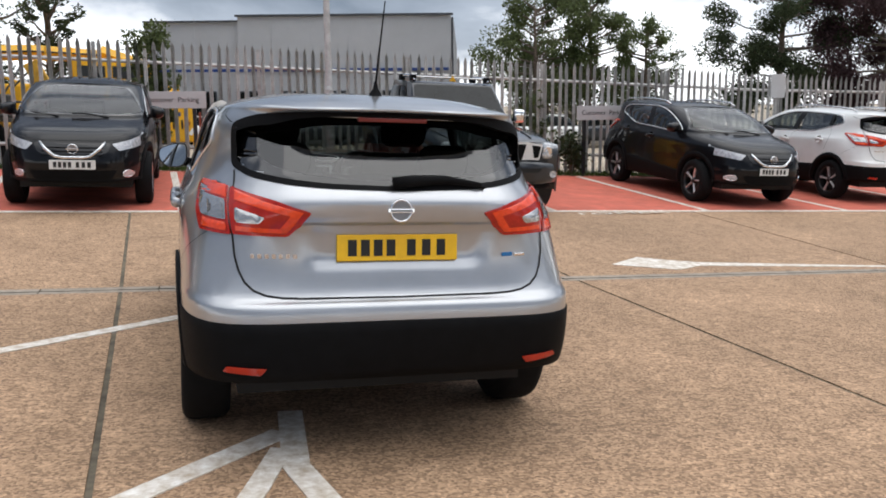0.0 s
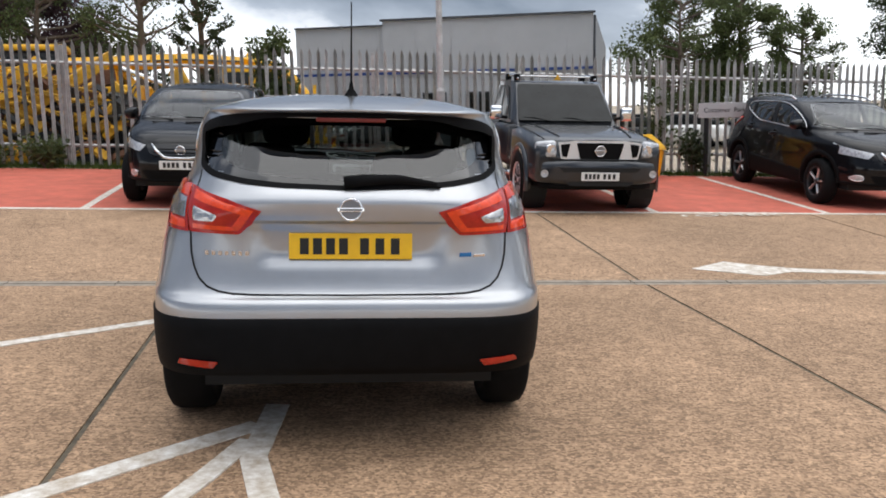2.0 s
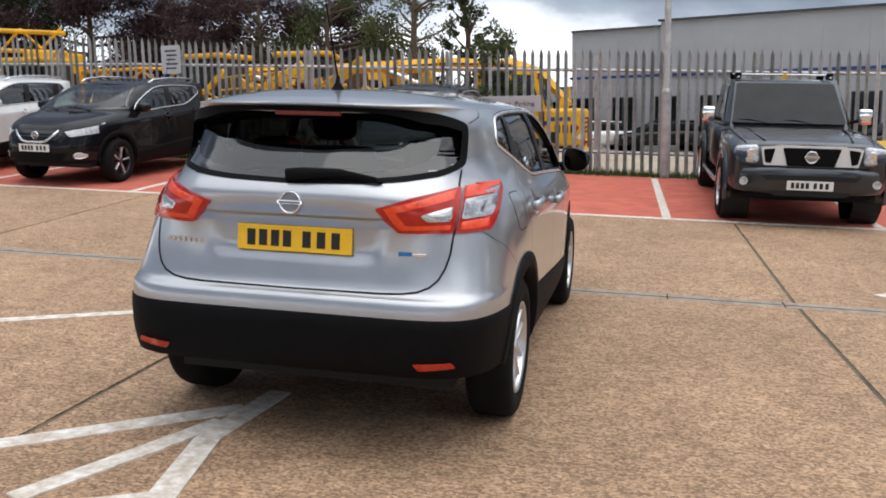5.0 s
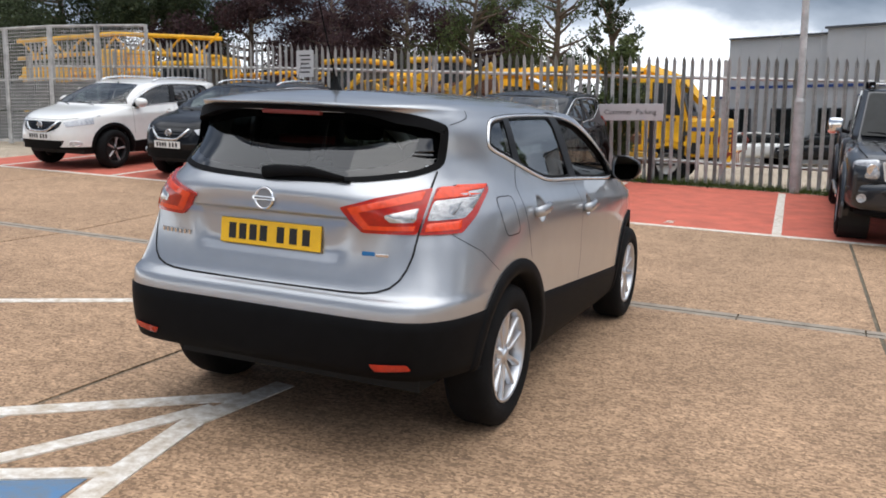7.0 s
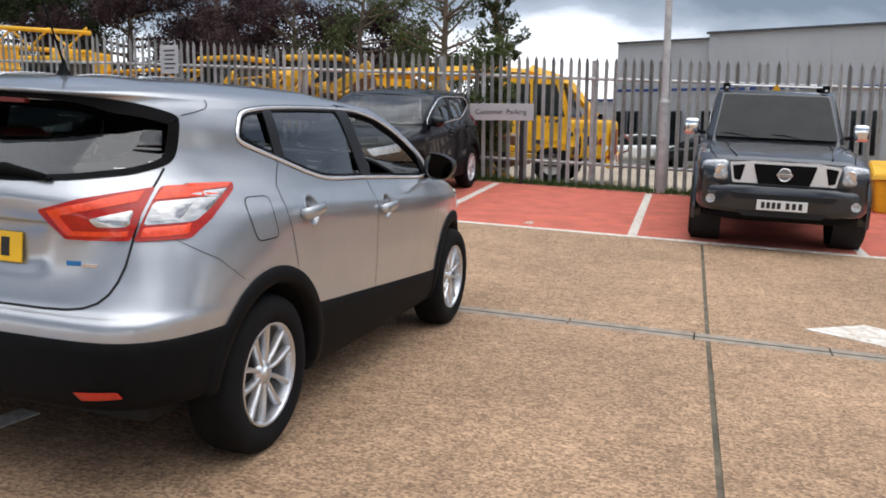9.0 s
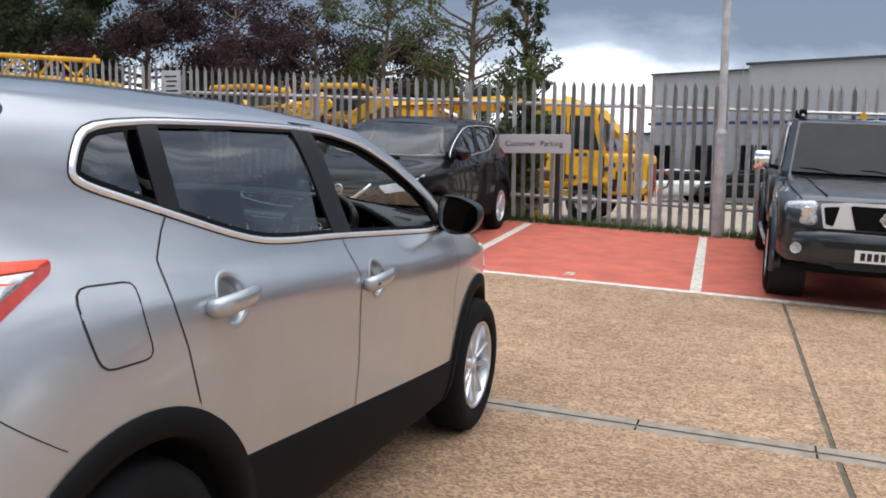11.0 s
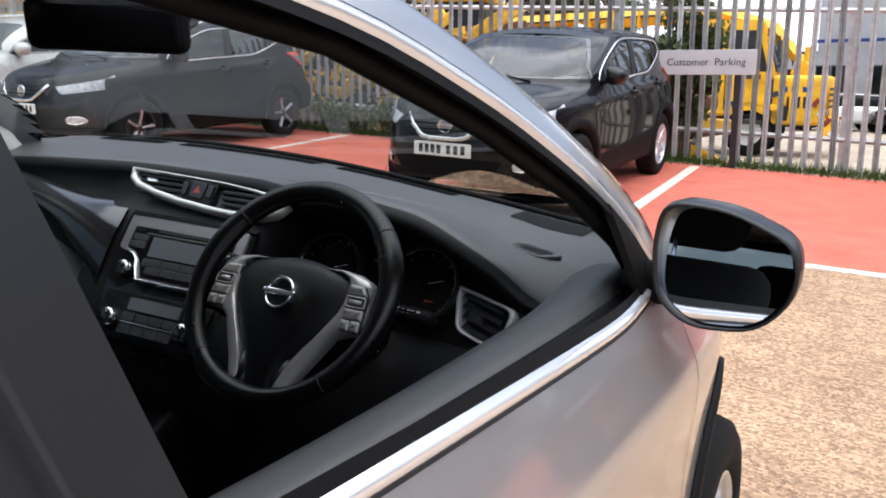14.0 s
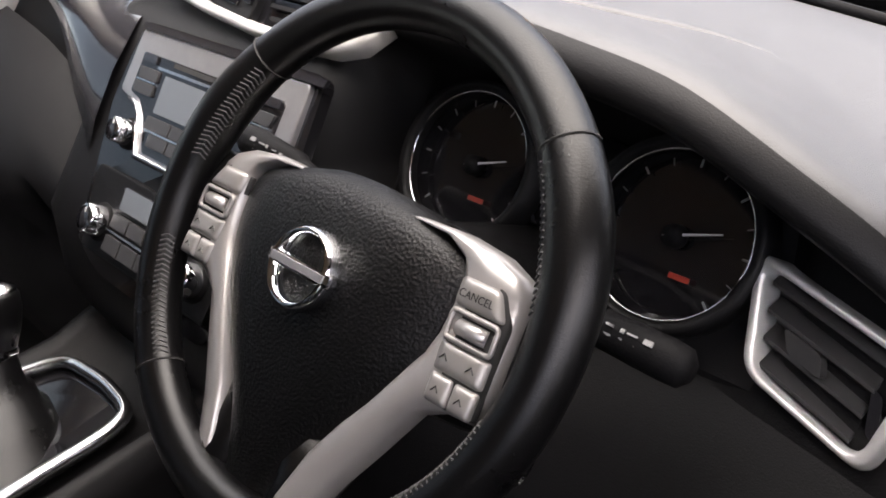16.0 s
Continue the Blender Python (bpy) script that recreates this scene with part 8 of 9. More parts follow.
    part("deck", boxed((-2.9, 0, 1.25), (5.0, 2.3, 0.35), bevel=0.03), M_YELLOW, t)
    for x in (-1.1, -2.6, -4.3):
        part("side_locker", boxed((x, -1.08, 0.85), (1.1, 0.3, 0.5), bevel=0.03), M_YELLOW, t)
    part("slewing_base", boxed((-1.6, 0, 1.95), (1.6, 1.7, 1.1), bevel=0.08), M_YELLOW, t)
    part("engine_case", boxed((-3.6, 0, 2.05), (1.7, 1.9, 1.25), bevel=0.08), M_YELLOW, t)
    part("case_grille", boxed((-3.6, -0.97, 2.1), (1.1, 0.04, 0.7)), M_DARK, t)
    part("crane_boom", tubed([(-5.8, 0.1, 3.3), (-1.5, 0.1, 3.42), (0.6, 0.1, 3.3)], [0.24, 0.22, 0.18], 4), M_YELLOW, t)
    part("crane_jib", tubed([(0.4, -0.6, 3.4), (1.6, -0.6, 3.0), (2.35, -0.6, 2.15)], [0.2, 0.18, 0.12], 4), M_YELLOW, t)
    part("crane_ram", tubed([(-1.4, -0.35, 2.4), (-3.4, -0.35, 3.2)], 0.08, 10), M_SATIN, t)
    r = random.Random(5)
    for i in range(16):
        x, z = r.uniform(-5.0, 2.6), r.uniform(1.0, 2.6)
        part("access_panel", boxed((x, -1.17 - 0.01 * (i % 3), z), (r.uniform(0.08, 0.4), 0.05, r.uniform(0.08, 0.35)), pose(0, 0, 0, 0, r.uniform(-20, 20)), 0.01), (M_DARK, M_GAP, M_YELLOW, M_SIGN)[i % 4], t)
    for i in range(6):
        x = r.uniform(-4.8, -0.4)
        part("hose", tubed([(x, -1.0, 1.5), (x + 0.2, -1.15, 2.0 + 0.4 * r.random()), (x + 0.7, -1.05, 2.9)], 0.03, 6), M_DARK, t, "", True)
    for x in (1.25, -2.5, -3.9):
        part("mudguard", lathe(bmesh.new(), [(0.7, -1.2), (0.7, -0.7)], 14, "y", (x, 0, 0.58), 0.1, math.pi - 0.1), M_DARK, t)
        for s in (-1, 1):
            yard_wheel(t, x, s * 1.0, 0.58)
    return t


def loader(m, label):
    """A yellow wheeled loading shovel seen from the side; x along it."""
    t = thing("wheel_loader", label, "plant machine", m, group="yellow plant")
    part("engine_housing", boxed((-1.5, 0, 1.75), (2.2, 1.5, 1.1), bevel=0.12), M_YELLOW, t)
    for i in range(6):
        part("engine_louvre", boxed((-1.9 + 0.2 * i, -0.77, 1.75), (0.09, 0.04, 0.7)), M_DARK, t)
    part("front_frame", boxed((1.3, 0, 1.35), (1.6, 0.9, 0.7), bevel=0.08), M_YELLOW, t)
    c = part("cab_frame", boxed((0.0, 0, 2.5), (1.3, 1.4, 1.6), bevel=0.08), M_DARK, t)
    part("cab_roof", boxed((0.0, 0, 3.35), (1.5, 1.6, 0.14), bevel=0.05), M_YELLOW, c)
    for s in (-1, 1):
        part("cab_window", boxed((0.0, s * 0.71, 2.65), (1.05, 0.02, 1.0)), M_TRUCKGLASS, c)
        part("lift_arm", tubed([(0.7, s * 0.45, 2.1), (1.9, s * 0.45, 1.75), (2.7, s * 0.45, 0.9)], 0.13, 4), M_YELLOW, t)
    b = bmesh.new()
    prof = [(2.7, 0.35), (3.9, 0.3), (3.6, 0.55), (3.05, 0.6), (2.95, 1.25), (3.5, 1.5), (2.75, 1.45)]
    f = b.faces.new([b.verts.new((x, -1.3, z)) for x, z in prof])
    o = bmesh.ops.extrude_face_region(b, geom=[f])
    bmesh.ops.translate(b, verts=[v for v in o["geom"] if isinstance(v, bmesh.types.BMVert)], vec=(0, 2.6, 0))
    bmesh.ops.recalc_face_normals(b, faces=b.faces)
    part("bucket", b, M_YELLOW, t)
    for x in (-1.5, 1.45):
        for s in (-1, 1):
            yard_wheel(t, x, s * 1.0, 0.75, 0.55)
    part("exhaust", tubed([(-1.2, 0.3, 2.2), (-1.2, 0.3, 3.0)], 0.06, 8), M_DARK, t)
    return t


def flatbed(m, label):
    """A yellow stack of site equipment on a low trailer."""
    t = thing("equipment_trailer", label, "trailer", m, group="yellow plant")
    part("trailer_deck", boxed((0, 0, 0.85), (7.0, 2.4, 0.3), bevel=0.03), M_DARK, t)
    for x in (-2.4, -1.3, 2.4):
        for s in (-1, 1):
            yard_wheel(t, x, s * 1.0, 0.45)
    r = random.Random(11)
    for i in range(7):
        x = -3.0 + i
        h = r.uniform(1.1, 2.1)
        part("yellow_module", boxed((x, r.uniform(-0.2, 0.2), 1.0 + h / 2), (0.8, 1.9, h), pose(0, 0, 0, 0, 0, r.uniform(-6, 6)), 0.06), M_YELLOW, t)
        part("dark_grille", boxed((x, -1.0, 1.0 + h * 0.55), (0.5, 0.08, h * 0.4)), M_DARK, t)
    for z in (2.1, 2.95):
        for dz in (-0.2, 0.2):
            part("boom_chord", tubed([(-3.7, -0.6, z + dz), (0, -0.65, z + dz + 0.12), (3.7, -0.6, z + dz - 0.05)], 0.055, 6), M_YELLOW, t, "", True)
        for i in range(12):
            x = -3.6 + 0.6 * i
            sg = 1 if i % 2 else -1
            part("boom_lace", tubed([(x, -0.62, z - 0.2 * sg + 0.05), (x + 0.6, -0.62, z + 0.2 * sg + 0.05)], 0.035, 5), M_YELLOW, t)
    return t


# Plant yellow darkened: the shadow within the piles is put into its colour.
M_SHADEYELLOW = mat("weathered_plant_yellow", (0.52, 0.29, 0.022), 0.6, vary=0.5, scale=5.0, island=0.3)
M_RUST = mat("rusty_steel", (0.12, 0.055, 0.03), 0.85, vary=0.5, scale=9)


def plant_heap(m, label, seed, length, height):
    """Boom sections, ladders, hoses and tyres of old site plant piled on each other."""
    t = thing("plant_heap", label, "machinery", m, group="yellow plant")
    r = random.Random(seed)

    def crest(x):
        return height * (1.0 - 0.35 * abs(2 * x / length) ** 2) * r.uniform(0.88, 1.08)

    for i in range(26):
        x = r.uniform(-0.46, 0.46) * length
        z = r.uniform(0.12, 0.96) * crest(x)
        ln, th = r.uniform(0.9, 2.3), r.uniform(0.1, 0.24)
        rot = pose(0, 0, 0, r.uniform(-10, 10), r.choice((0, 0, 6, -8, 28, -34, 62)) + r.uniform(-6, 6), r.uniform(-16, 16))
        part("boom_section", boxed((x, r.uniform(-0.6, 0.5), max(0.6, z)), (ln, th, th * r.uniform(0.8, 1.5)), rot, 0.02), r.choice((M_SHADEYELLOW, M_SHADEYELLOW, M_YELLOW, M_RUST)), t)
    for i in range(7):
        x, z = r.uniform(-0.4, 0.4) * length, r.uniform(0.3, 0.95) * height
        a, y = r.uniform(-0.5, 0.5), r.uniform(-0.7, -0.3)
        d, u = Vector((math.cos(a), 0, math.sin(a))), Vector((-math.sin(a), 0, math.cos(a)))
        bm = bmesh.new()
        for k in (-0.14, 0.14):
            tube(bm, [Vector((x, y, z)) + u * k - d * 0.8, Vector((x, y, z)) + u * k + d * 0.8], 0.026, 6)
        for k in range(7):
            c = Vector((x, y, z)) + d * (-0.72 + 0.24 * k)
            tube(bm, [c - u * 0.14, c + u * (0.14 if k % 2 else -0.14) + d * (0.0 if k % 2 else 0.2)], 0.016, 5)
        part("lattice_section", bm, M_SHADEYELLOW, t)
    for i in range(9):
        x, z = r.uniform(-0.45, 0.45) * length, r.uniform(0.4, 0.9) * height
        y = r.uniform(-0.85, -0.4)
        part("hose", tubed([(x, y, z), (x + r.uniform(-0.5, 0.5), y - 0.1, z - 0.35), (x + r.uniform(-0.9, 0.9), y, z - r.uniform(0.3, 0.8))], 0.028, 6), M_DARK, t, "", True)
    for i in range(5):
        x, z = (-0.42 + 0.2 * i) * length, r.uniform(0.42, 0.55) * (1 if i % 2 else 2.1)
        part("old_tyre", lathe(bmesh.new(), [(0.22, -0.11), (0.36, -0.12), (0.42, -0.06), (0.42, 0.06), (0.36, 0.12), (0.22, 0.11)], 18, "y", (x, r.uniform(-0.6, -0.2), z)), M_RUBBER, t, "", True)
    # a solid dark box behind the pile, then loose brackets
    part("carrier_frame", boxed((0, 0.35, height * 0.4), (length * 0.96, 0.9, height * 0.72), bevel=0.05), M_DARK, t, "solid dark box behind the pile")
    for mat_, count, nm in ((M_SHADEYELLOW, 150, "yellow_bracket"), (M_DARK, 110, "dark_bracket"), (M_RUST, 70, "rusty_bracket")):
        bm = bmesh.new()
        for i in range(count):
            x = r.uniform(-0.48, 0.48) * length
            z = r.uniform(0.08, 1.0) * crest(x)
            rot = pose(0, 0, 0, r.uniform(-40, 40), r.uniform(-50, 50), r.uniform(-40, 40))
            box(bm, (x, r.uniform(-0.7, 0.1), max(0.1, z)), (r.uniform(0.06, 0.42), r.uniform(0.05, 0.2), r.uniform(0.04, 0.16)), rot)
        tagged(part(nm, bm, mat_, t), kind="stuff")
    return t


for x, y, turn, seed, length, height, lab in (
    (-6.2, 16.0, 2, 3, 4.2, 2.75, "pile of yellow boom sections and site plant"),
    (-10.5, 16.6, -3, 8, 4.4, 2.5, "pile of weathered yellow plant parts"),
    (-3.4, 17.4, 4, 14, 2.4, 1.9, "low pile of yellow plant parts"),
):
    plant_heap(pose(x, y, yard_z(x, y), 0, 0, turn), lab, seed, length, height)

for make, x, y, turn, size, lab in (
    (crane_lorry, -3.5, 24.7, 0, 1.0, "yellow mobile crane parked beyond the fence"),
    (loader, -7.3, 18.3, 12, 1.0, "yellow wheel loader parked beyond the fence"),
    (loader, -10.6, 19.6, 170, 1.04, "yellow wheel loader seen through the fence"),
    (flatbed, -13.2, 20.5, 4, 1.0, "yellow plant stacked on a low trailer"),
    (loader, -14.6, 17.2, 190, 1.0, "yellow wheel loader seen through the fence"),
    (flatbed, -18.4, 18.6, 8, 1.36, "tall yellow plant stacked on a low trailer"),
    (crane_lorry, -8.6, 25.5, 3, 1.0, "yellow mobile crane behind other plant"),
):
    make(pose(x, y, yard_z(x, y), 0, 0, turn) @ Matrix.Diagonal((1, 1, size, 1)), lab)


def far_car(x, y, turn, mat_, label):
    t = thing("parked_car", label, "car", pose(x, y, yard_z(x, y), 0, 0, turn), group="cars beyond the fence")
    part("car_body", body_tube([(-2.05, 0.7, 0.4, 0.85), (-1.9, 0.82, 0.3, 0.95), (-0.9, 0.86, 0.28, 0.98), (0.9, 0.86, 0.28, 0.95), (1.9, 0.8, 0.3, 0.8), (2.05, 0.68, 0.35, 0.7)], 6), mat_, t, "", True)
    part("car_glasshouse", body_tube([(-1.75, 0.66, 0.85, 0.98), (-1.3, 0.66, 0.85, 1.36), (-0.2, 0.64, 0.85, 1.43), (0.5, 0.62, 0.85, 1.36), (1.2, 0.68, 0.85, 0.98)], 5), M_TRUCKGLASS, t, "", True)
    part("car_roof", body_tube([(-1.35, 0.6, 1.3, 1.4), (-0.2, 0.62, 1.36, 1.46), (0.45, 0.58, 1.3, 1.4)], 4), mat_, t, "", True)
    for s in (1, -1):
        for yy in (-1.25, 1.3):
            w = part("wheel", lathe(bmesh.new(), [(0.0, 0.1), (0.2, 0.1), (0.31, 0.08), (0.31, -0.08)], 20, "x"), M_RUBBER, t, "", True)
            w.matrix_basis = Matrix.Translation((s * 0.76, yy, 0.31)) @ Matrix.Diagonal((s, 1, 1, 1))
        part("lamp", boxed((s * 0.62, -1.98, 0.75), (0.22, 0.1, 0.12), bevel=0.03), M_REDLENS, t)
        part("lamp", boxed((s * 0.6, 1.95, 0.66), (0.24, 0.12, 0.1), bevel=0.03), M_HEADLAMP, t)


for x, y, turn, m_, lab in (
    (-1.4, 38.9, 110, M_WHITEPAINT, "white car parked by the warehouse"),
    (1.9, 38.2, 105, M_BLACKPAINT, "dark car parked by the warehouse"),
    (5.2, 37.2, 108, M_GREYPAINT, "grey car parked by the warehouse"),
    (12.9, 30.0, 60, M_WHITEPAINT, "white car parked in the yard beyond the fence"),
    (16.6, 30.5, 75, M_GREYPAINT, "grey car parked in the yard beyond the fence"),
    (9.8, 29.0, 100, M_BLACKPAINT, "dark car parked in the yard beyond the fence"),
):
    far_car(x, y, turn, m_, lab)

# ---- trees and shrubs ----
def leaf_cloud(centres, count, size, seed):
    """Many small bent leaves scattered about clump centres."""
    r = np.random.RandomState(seed)
    cs = np.array([c[:3] for c in centres])
    rad = np.array([c[3] for c in centres])
    pick = r.randint(0, len(cs), count)
    d = r.normal(size=(count, 3))
    d /= np.linalg.norm(d, axis=1)[:, None]
    pos = cs[pick] + d * (rad[pick] * r.uniform(0.15, 1.0, count) ** 0.6)[:, None] * np.array([1, 1, 0.8])
    a = r.normal(size=(count, 3))
    a /= np.linalg.norm(a, axis=1)[:, None]
    b = np.cross(a, r.normal(size=(count, 3)))
    b /= np.linalg.norm(b, axis=1)[:, None]
    c = np.cross(a, b)
    s = size * r.uniform(0.6, 1.4, count)[:, None]
    p0, p1, p2, p3 = pos - a * s, pos + b * s * 0.5 + c * s * 0.15, pos + a * s, pos - b * s * 0.5 + c * s * 0.15
    verts = np.stack([p0, p1, p2, p3], 1).reshape(-1, 3)
    idx = np.arange(count)[:, None] * 4
    faces = np.concatenate([idx + np.array([0, 1, 2]), idx + np.array([0, 2, 3])], 0)
    me = bpy.data.meshes.new("crown")
    me.from_pydata(verts.tolist(), [], faces.tolist())
    return me


def tree(x, y, height, spread, leaf, leaves, seed, label, size=0.1, trunk_r=0.12, low=0.35, name="tree", clumps=40, radius=0.34):
    z0 = yard_z(x, y)
    t = thing(name, label, "tree", Matrix.Translation((x, y, z0)), group="trees behind the fence")
    r = random.Random(seed)
    bm = bmesh.new()
    top = Vector((r.uniform(-0.2, 0.2), 0, height * 0.93))
    stem = [Vector((0, 0, -0.1)), Vector((r.uniform(-0.1, 0.1), 0, height * 0.3)), Vector((r.uniform(-0.2, 0.2), 0.1, height * 0.6)), top]
    tube(bm, stem, [trunk_r, trunk_r * 0.8, trunk_r * 0.5, trunk_r * 0.15], 8)
    part("trunk", bm, M_BARK, t, "", True)
    cl = []
    limbs = bmesh.new()
    for i in range(clumps):
        h = height * (low + (1 - low) * (i + r.random()) / clumps)
        q = (h / height - low) / (1 - low)
        reach = spread * (0.45 + 0.75 * math.sin(math.pi * min(1, q * 0.8 + 0.15))) * r.uniform(0.45, 1.05)
        a = r.uniform(0, math.tau)
        k = h / height
        start = stem[1].lerp(stem[2], min(1, max(0, (k * 0.85 - 0.3) / 0.3))) if k < 0.7 else stem[2].lerp(stem[3], (k - 0.7) / 0.3 * 0.9)
        end = Vector((math.cos(a) * reach, math.sin(a) * reach, h))
        mid = start.lerp(end, 0.55) + Vector((0, 0, -0.08 * reach))
        tube(limbs, [start, mid, end], [trunk_r * 0.3, trunk_r * 0.18, trunk_r * 0.06], 5)
        cl.append((*end, spread * radius * r.uniform(0.6, 1.2)))
        cl.append((*mid.lerp(end, 0.6), spread * radius * 0.7 * r.uniform(0.6, 1.1)))
    tagged(part("branchwork", limbs, M_BARK, t), kind="stuff")
    me = leaf_cloud(cl, int(leaves * 2.3), size * 0.6, seed)
    me.materials.append(leaf)
    crown = new("crown", me)
    crown.parent = t
    tagged(crown, kind="stuff")
    return t


TREES = (
    (-6.9, 27.0, 8.6, 1.5, M_LEAFG, 2160, "slender green tree with a bare trunk and open branches", 0.101, 0.42),
    (-4.9, 27.0, 7.4, 0.85, M_LEAFD, 1872, "narrow upright green tree", 0.109, 0.38),
    (-10.3, 28.0, 8.0, 2.3, M_LEAFG, 6048, "green tree with an open crown behind the plant yard", 0.094, 0.3),
    (-13.6, 28.5, 7.6, 2.4, M_LEAFP, 7488, "purple-leaved tree behind the plant yard", 0.101, 0.25),
    (-16.6, 28.0, 7.8, 2.4, M_LEAFP, 8064, "purple-leaved tree with an open crown", 0.101, 0.2),
    (-20.0, 27.0, 9.2, 3.0, M_LEAFP, 19800, "dense purple-leaved tree behind the plant yard", 0.109, 0.15),
    (-24.5, 26.5, 10.0, 3.8, M_LEAFD, 36000, "dense dark green tree behind the plant yard", 0.117, 0.12),
    (-29.5, 26.0, 11.0, 4.4, M_LEAFD, 40000, "dense dark green tree behind the plant yard", 0.125, 0.12),
    (-35.0, 24.0, 11.0, 4.2, M_LEAFD, 21600, "dense dark green tree behind the plant yard", 0.125, 0.12),
    (-12.0, 31.0, 6.4, 3.3, M_LEAFP, 21000, "low dark purple-leaved tree behind the plant yard", 0.101, 0.15),
    (-17.5, 31.0, 6.6, 3.4, M_LEAFP, 21000, "low dark purple-leaved tree behind the plant yard", 0.101, 0.15),
    (-8.8, 33.0, 4.8, 2.4, M_LEAFD, 9000, "low green tree behind the plant yard", 0.101, 0.15),
    (14.3, 33.0, 6.7, 2.2, M_LEAFG, 8600, "leafy green tree beside the warehouse", 0.109, 0.3),
    (17.0, 33.5, 7.2, 1.7, M_LEAFG, 7000, "tall green tree with an uneven crown", 0.109, 0.3),
    (19.6, 33.0, 5.6, 1.4, M_LEAFG, 4200, "small green tree beside the warehouse", 0.101, 0.3),
    (16.0, 36.0, 4.6, 2.6, M_LEAFG, 7200, "low green tree beside the warehouse", 0.101, 0.15),
    (21.0, 36.0, 3.6, 2.0, M_LEAFD, 4320, "low green tree in the distance", 0.101, 0.15),
    (27.0, 33.0, 9.5, 3.2, M_LEAFD, 19800, "large dark green tree", 0.117, 0.15),
    (31.5, 31.0, 11.0, 4.0, M_LEAFP, 27000, "large dark purple-leaved tree", 0.125, 0.12),
    (37.5, 30.0, 11.0, 4.4, M_LEAFP, 23400, "large dark purple-leaved tree", 0.133, 0.12),
    (23.0, -7.0, 7.5, 2.4, M_LEAFD, 6000, "dark green tree at the edge of the lot", 0.12, 0.2),
    (26.0, 0.5, 8.0, 2.8, M_LEAFD, 7000, "dark green tree at the edge of the lot", 0.12, 0.2),
    (24.0, 7.0, 6.8, 2.2, M_LEAFD, 6000, "dark green tree at the edge of the lot", 0.12, 0.2),
    (20.0, -15.0, 8.0, 2.8, M_LEAFD, 7000, "dark green tree at the edge of the lot", 0.12, 0.2),
    (44.0, 28.0, 11.0, 4.6, M_LEAFD, 19800, "large dark green tree", 0.133, 0.12),
)
for i, (x, y, h, sp, lf, n, lab, sz, lo) in enumerate(TREES):
    tree(x, y, h, sp, lf, n, 20 + i, lab, sz, 0.09 + 0.012 * h, lo)


def shrub(x, y, w, h, leaves, seed, leaf, label, z0=None):
    t = thing("shrub", label, "shrub", Matrix.Translation((x, y, gz(x, y))), group="shrubs along the fence")
    r = random.Random(seed)
    bm = bmesh.new()
    cl = []
    for i in range(12):
        a = r.uniform(0, math.tau)
        e = Vector((math.cos(a) * w * r.uniform(0.1, 1), math.sin(a) * w * 0.35, h * r.uniform(0.3, 1)))
        tube(bm, [(e.x * 0.2, e.y * 0.2, 0), e * 0.6, e], [0.014, 0.009, 0.003], 5)
        cl.append((*e, 0.24 * r.uniform(0.6, 1.2)))
        cl.append((*(e * 0.65), 0.24 * r.uniform(0.6, 1.2)))
    tagged(part("stem_growth", bm, M_BARK, t), kind="stuff")
    me = leaf_cloud(cl, leaves, 0.045, seed)
    me.materials.append(leaf)
    c = new("foliage", me)
    c.parent = t
    tagged(c, kind="stuff")


shrub(-1.42, 12.92, 0.42, 2.45, 4200, 3, M_LEAFG, "straggling green climber on the fence")
shrub(-1.5, 12.85, 0.35, 1.3, 1600, 4, M_LEAFG, "low green shrub at the fence foot")
shrub(5.95, 12.85, 0.3, 1.6, 900, 5, M_LEAFG, "young green shrub at the fence")
shrub(6.6, 12.6, 0.4, 0.8, 700, 6, M_LEAFD, "low weeds under the sign")
shrub(-5.3, 12.5, 0.7, 0.5, 900, 7, M_LEAFG, "low weeds at the fence foot")
shrub(-6.3, 12.55, 0.6, 0.45, 700, 8, M_LEAFG, "low weeds at the fence foot")

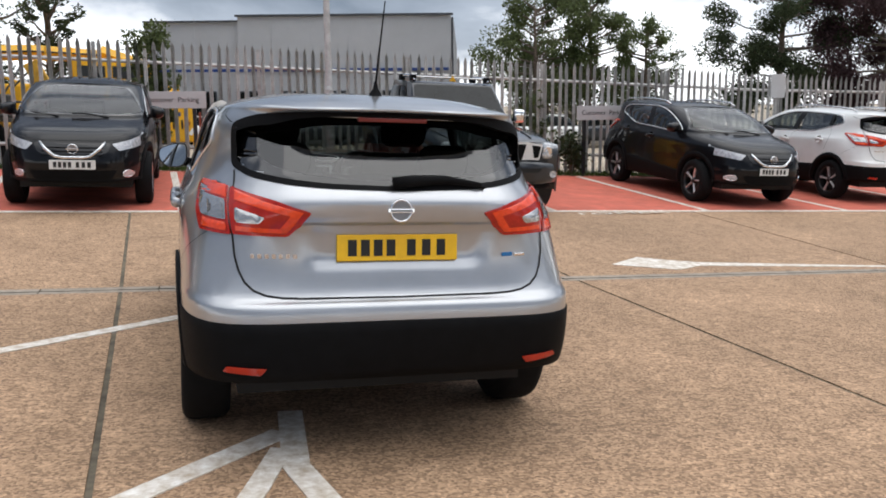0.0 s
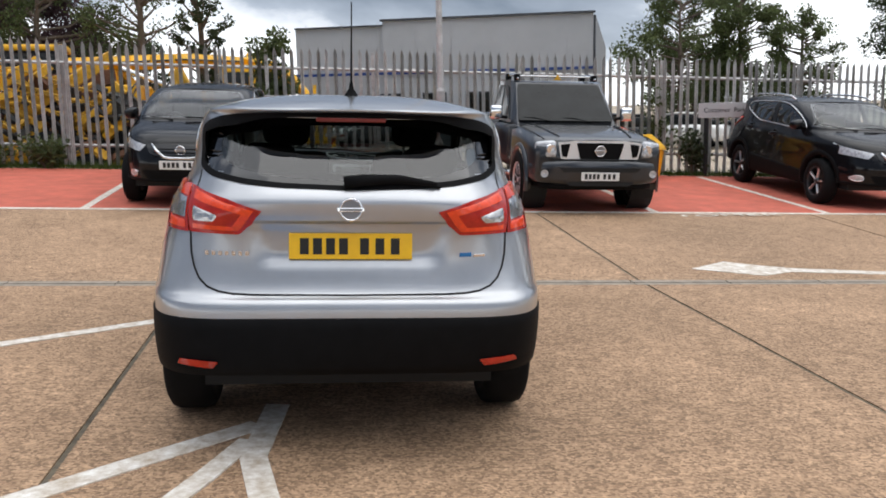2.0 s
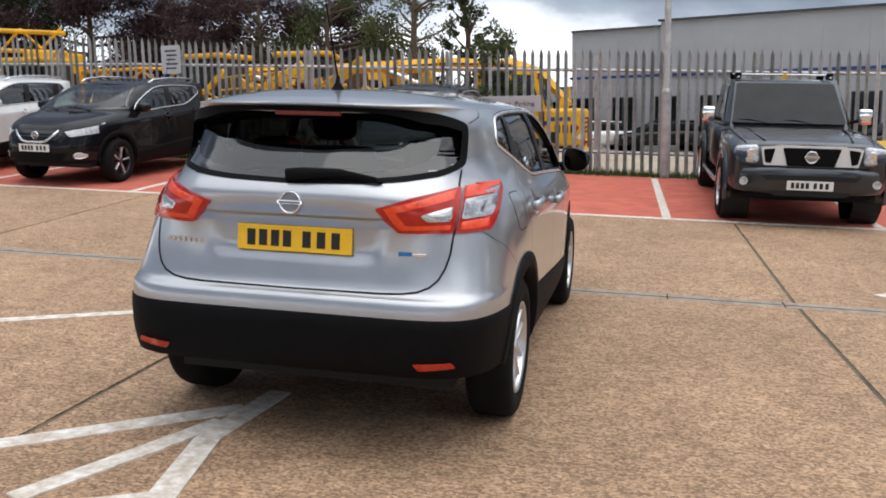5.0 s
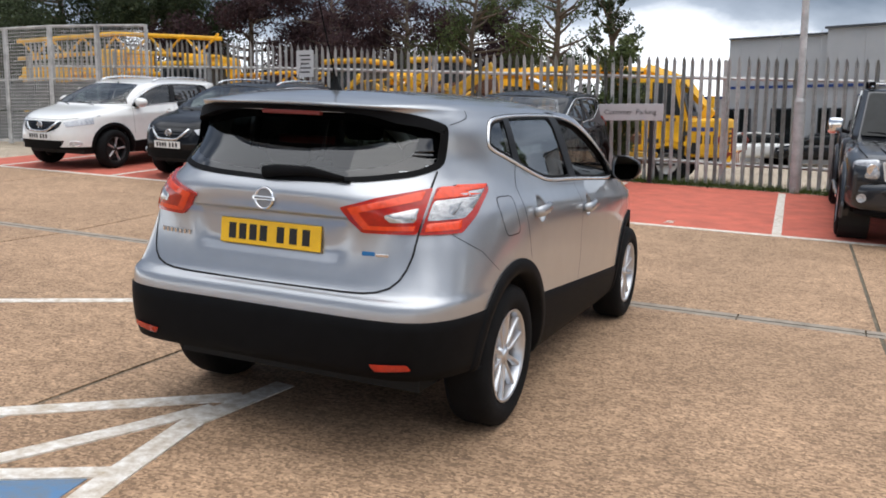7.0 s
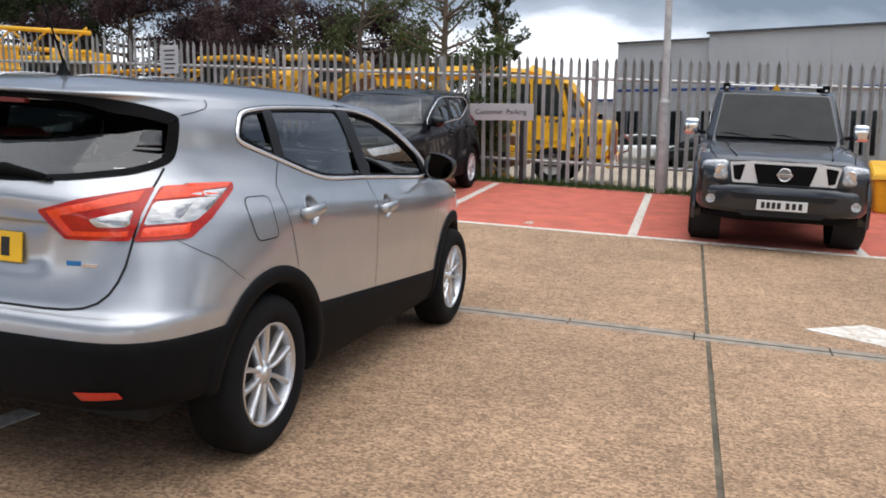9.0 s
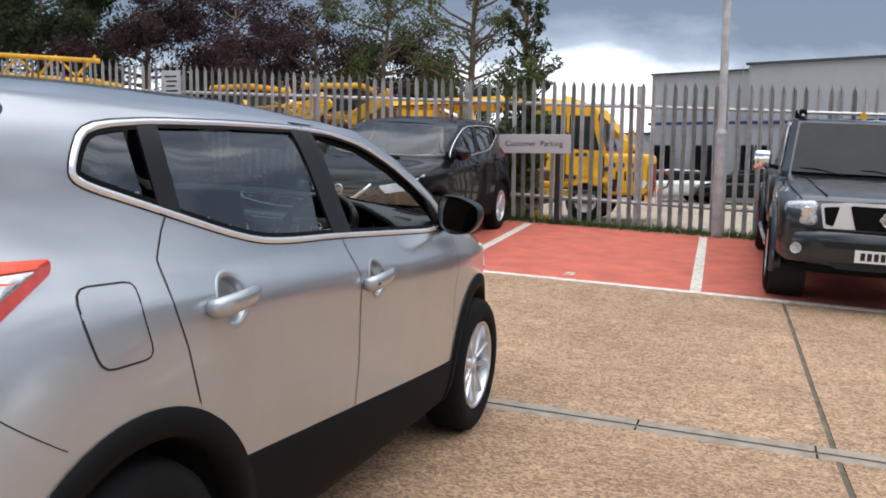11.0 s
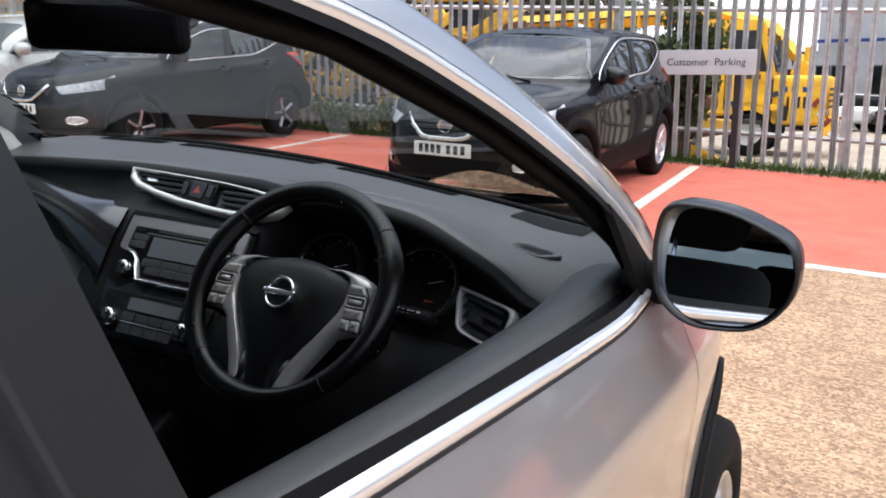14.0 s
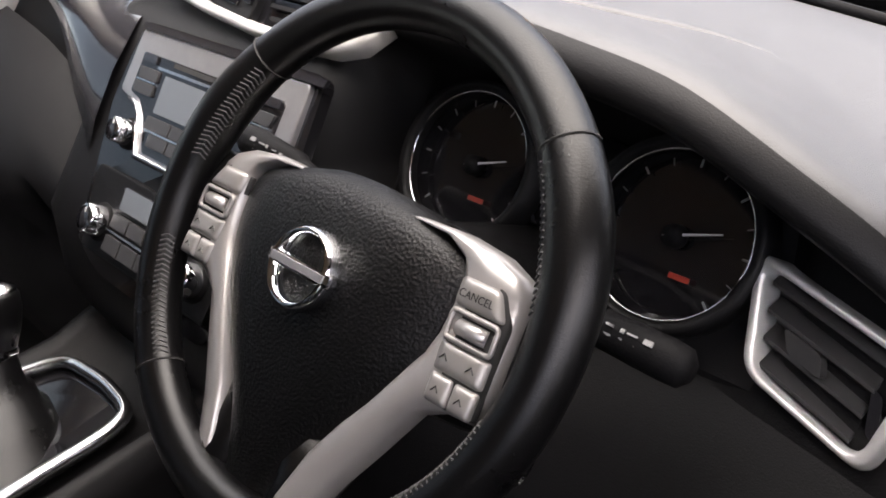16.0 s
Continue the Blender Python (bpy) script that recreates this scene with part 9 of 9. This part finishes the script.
# grass verge at the fence foot
r = np.random.RandomState(7)
n = 26000
gx = r.uniform(-13, 14, n)
gy = 12.62 + r.normal(0, 0.13, n)
hh = r.uniform(0.03, 0.13, n) * (0.5 + r.uniform(0, 1, n))
aa = r.uniform(0, math.pi, n)
gzv = 0.033 - 0.04 * gx + 0.045 * (gy - 3.98)
w = 0.006
dx, dy = np.cos(aa) * w, np.sin(aa) * w
lean = r.normal(0, 0.03, (n, 2))
v = np.stack([np.stack([gx - dx, gy - dy, gzv], 1), np.stack([gx + dx, gy + dy, gzv], 1), np.stack([gx + lean[:, 0], gy + lean[:, 1], gzv + hh], 1)], 1).reshape(-1, 3)
me = bpy.data.meshes.new("grass")
me.from_pydata(v.tolist(), [], (np.arange(n)[:, None] * 3 + np.array([0, 1, 2])).tolist())
me.materials.append(M_GRASS)
tagged(new("grass", me), "thin green grass along the fence foot", "grass", kind="stuff")

# steel cage at the far side: mesh all over, sheet behind its lower half
cage = thing("mesh_cage", "grey steel mesh cage with sheet panels behind its lower half", "fence", kind="structure")
CY = 11.95
for i in range(5):
    x0 = -11.5 - 1.45 * i
    x1 = x0 - 1.43
    z0, z1 = gz(x0, CY), gz(x1, CY)
    for zz in (0.06, 1.5, 2.7):
        part("cage_rail", tubed([(x0, CY, z0 + zz), (x1, CY, z1 + zz)], 0.025, 6), M_GALV, cage)
    for xx, zb in ((x0 - 0.02, z0), (x1 + 0.02, z1)):
        part("cage_post", boxed((xx, CY, zb + 1.36), (0.05, 0.05, 2.72)), M_GALV, cage)
    for zz in (0.42, 1.12):
        part("cage_panel", boxed(((x0 + x1) / 2, CY + 0.012, (z0 + z1) / 2 + zz), (1.36, 0.02, 0.66), pose(0, 0, 0, 0, -2.29)), M_CAGE, cage)
    if i in (0, 1, 3):
        part("paper_notice", boxed((x0 - 0.55, CY - 0.01, z0 + 1.2), (0.2, 0.006, 0.28), pose(0, 0, 0, 0, 5)), M_WPLATE, cage)
    bm = bmesh.new()
    for k in range(20):
        x = x0 - 0.07 * k
        zg = gz(x, CY)
        tube(bm, [(x, CY - 0.012, zg + 0.06), (x, CY - 0.012, zg + 2.7)], 0.006, 4)
    for k in range(33):
        tube(bm, [(x0, CY - 0.012, z0 + 0.1 + 0.08 * k), (x1, CY - 0.012, z1 + 0.1 + 0.08 * k)], 0.006, 4)
    tagged(part("mesh_wire", bm, M_GALV, cage), kind="stuff")
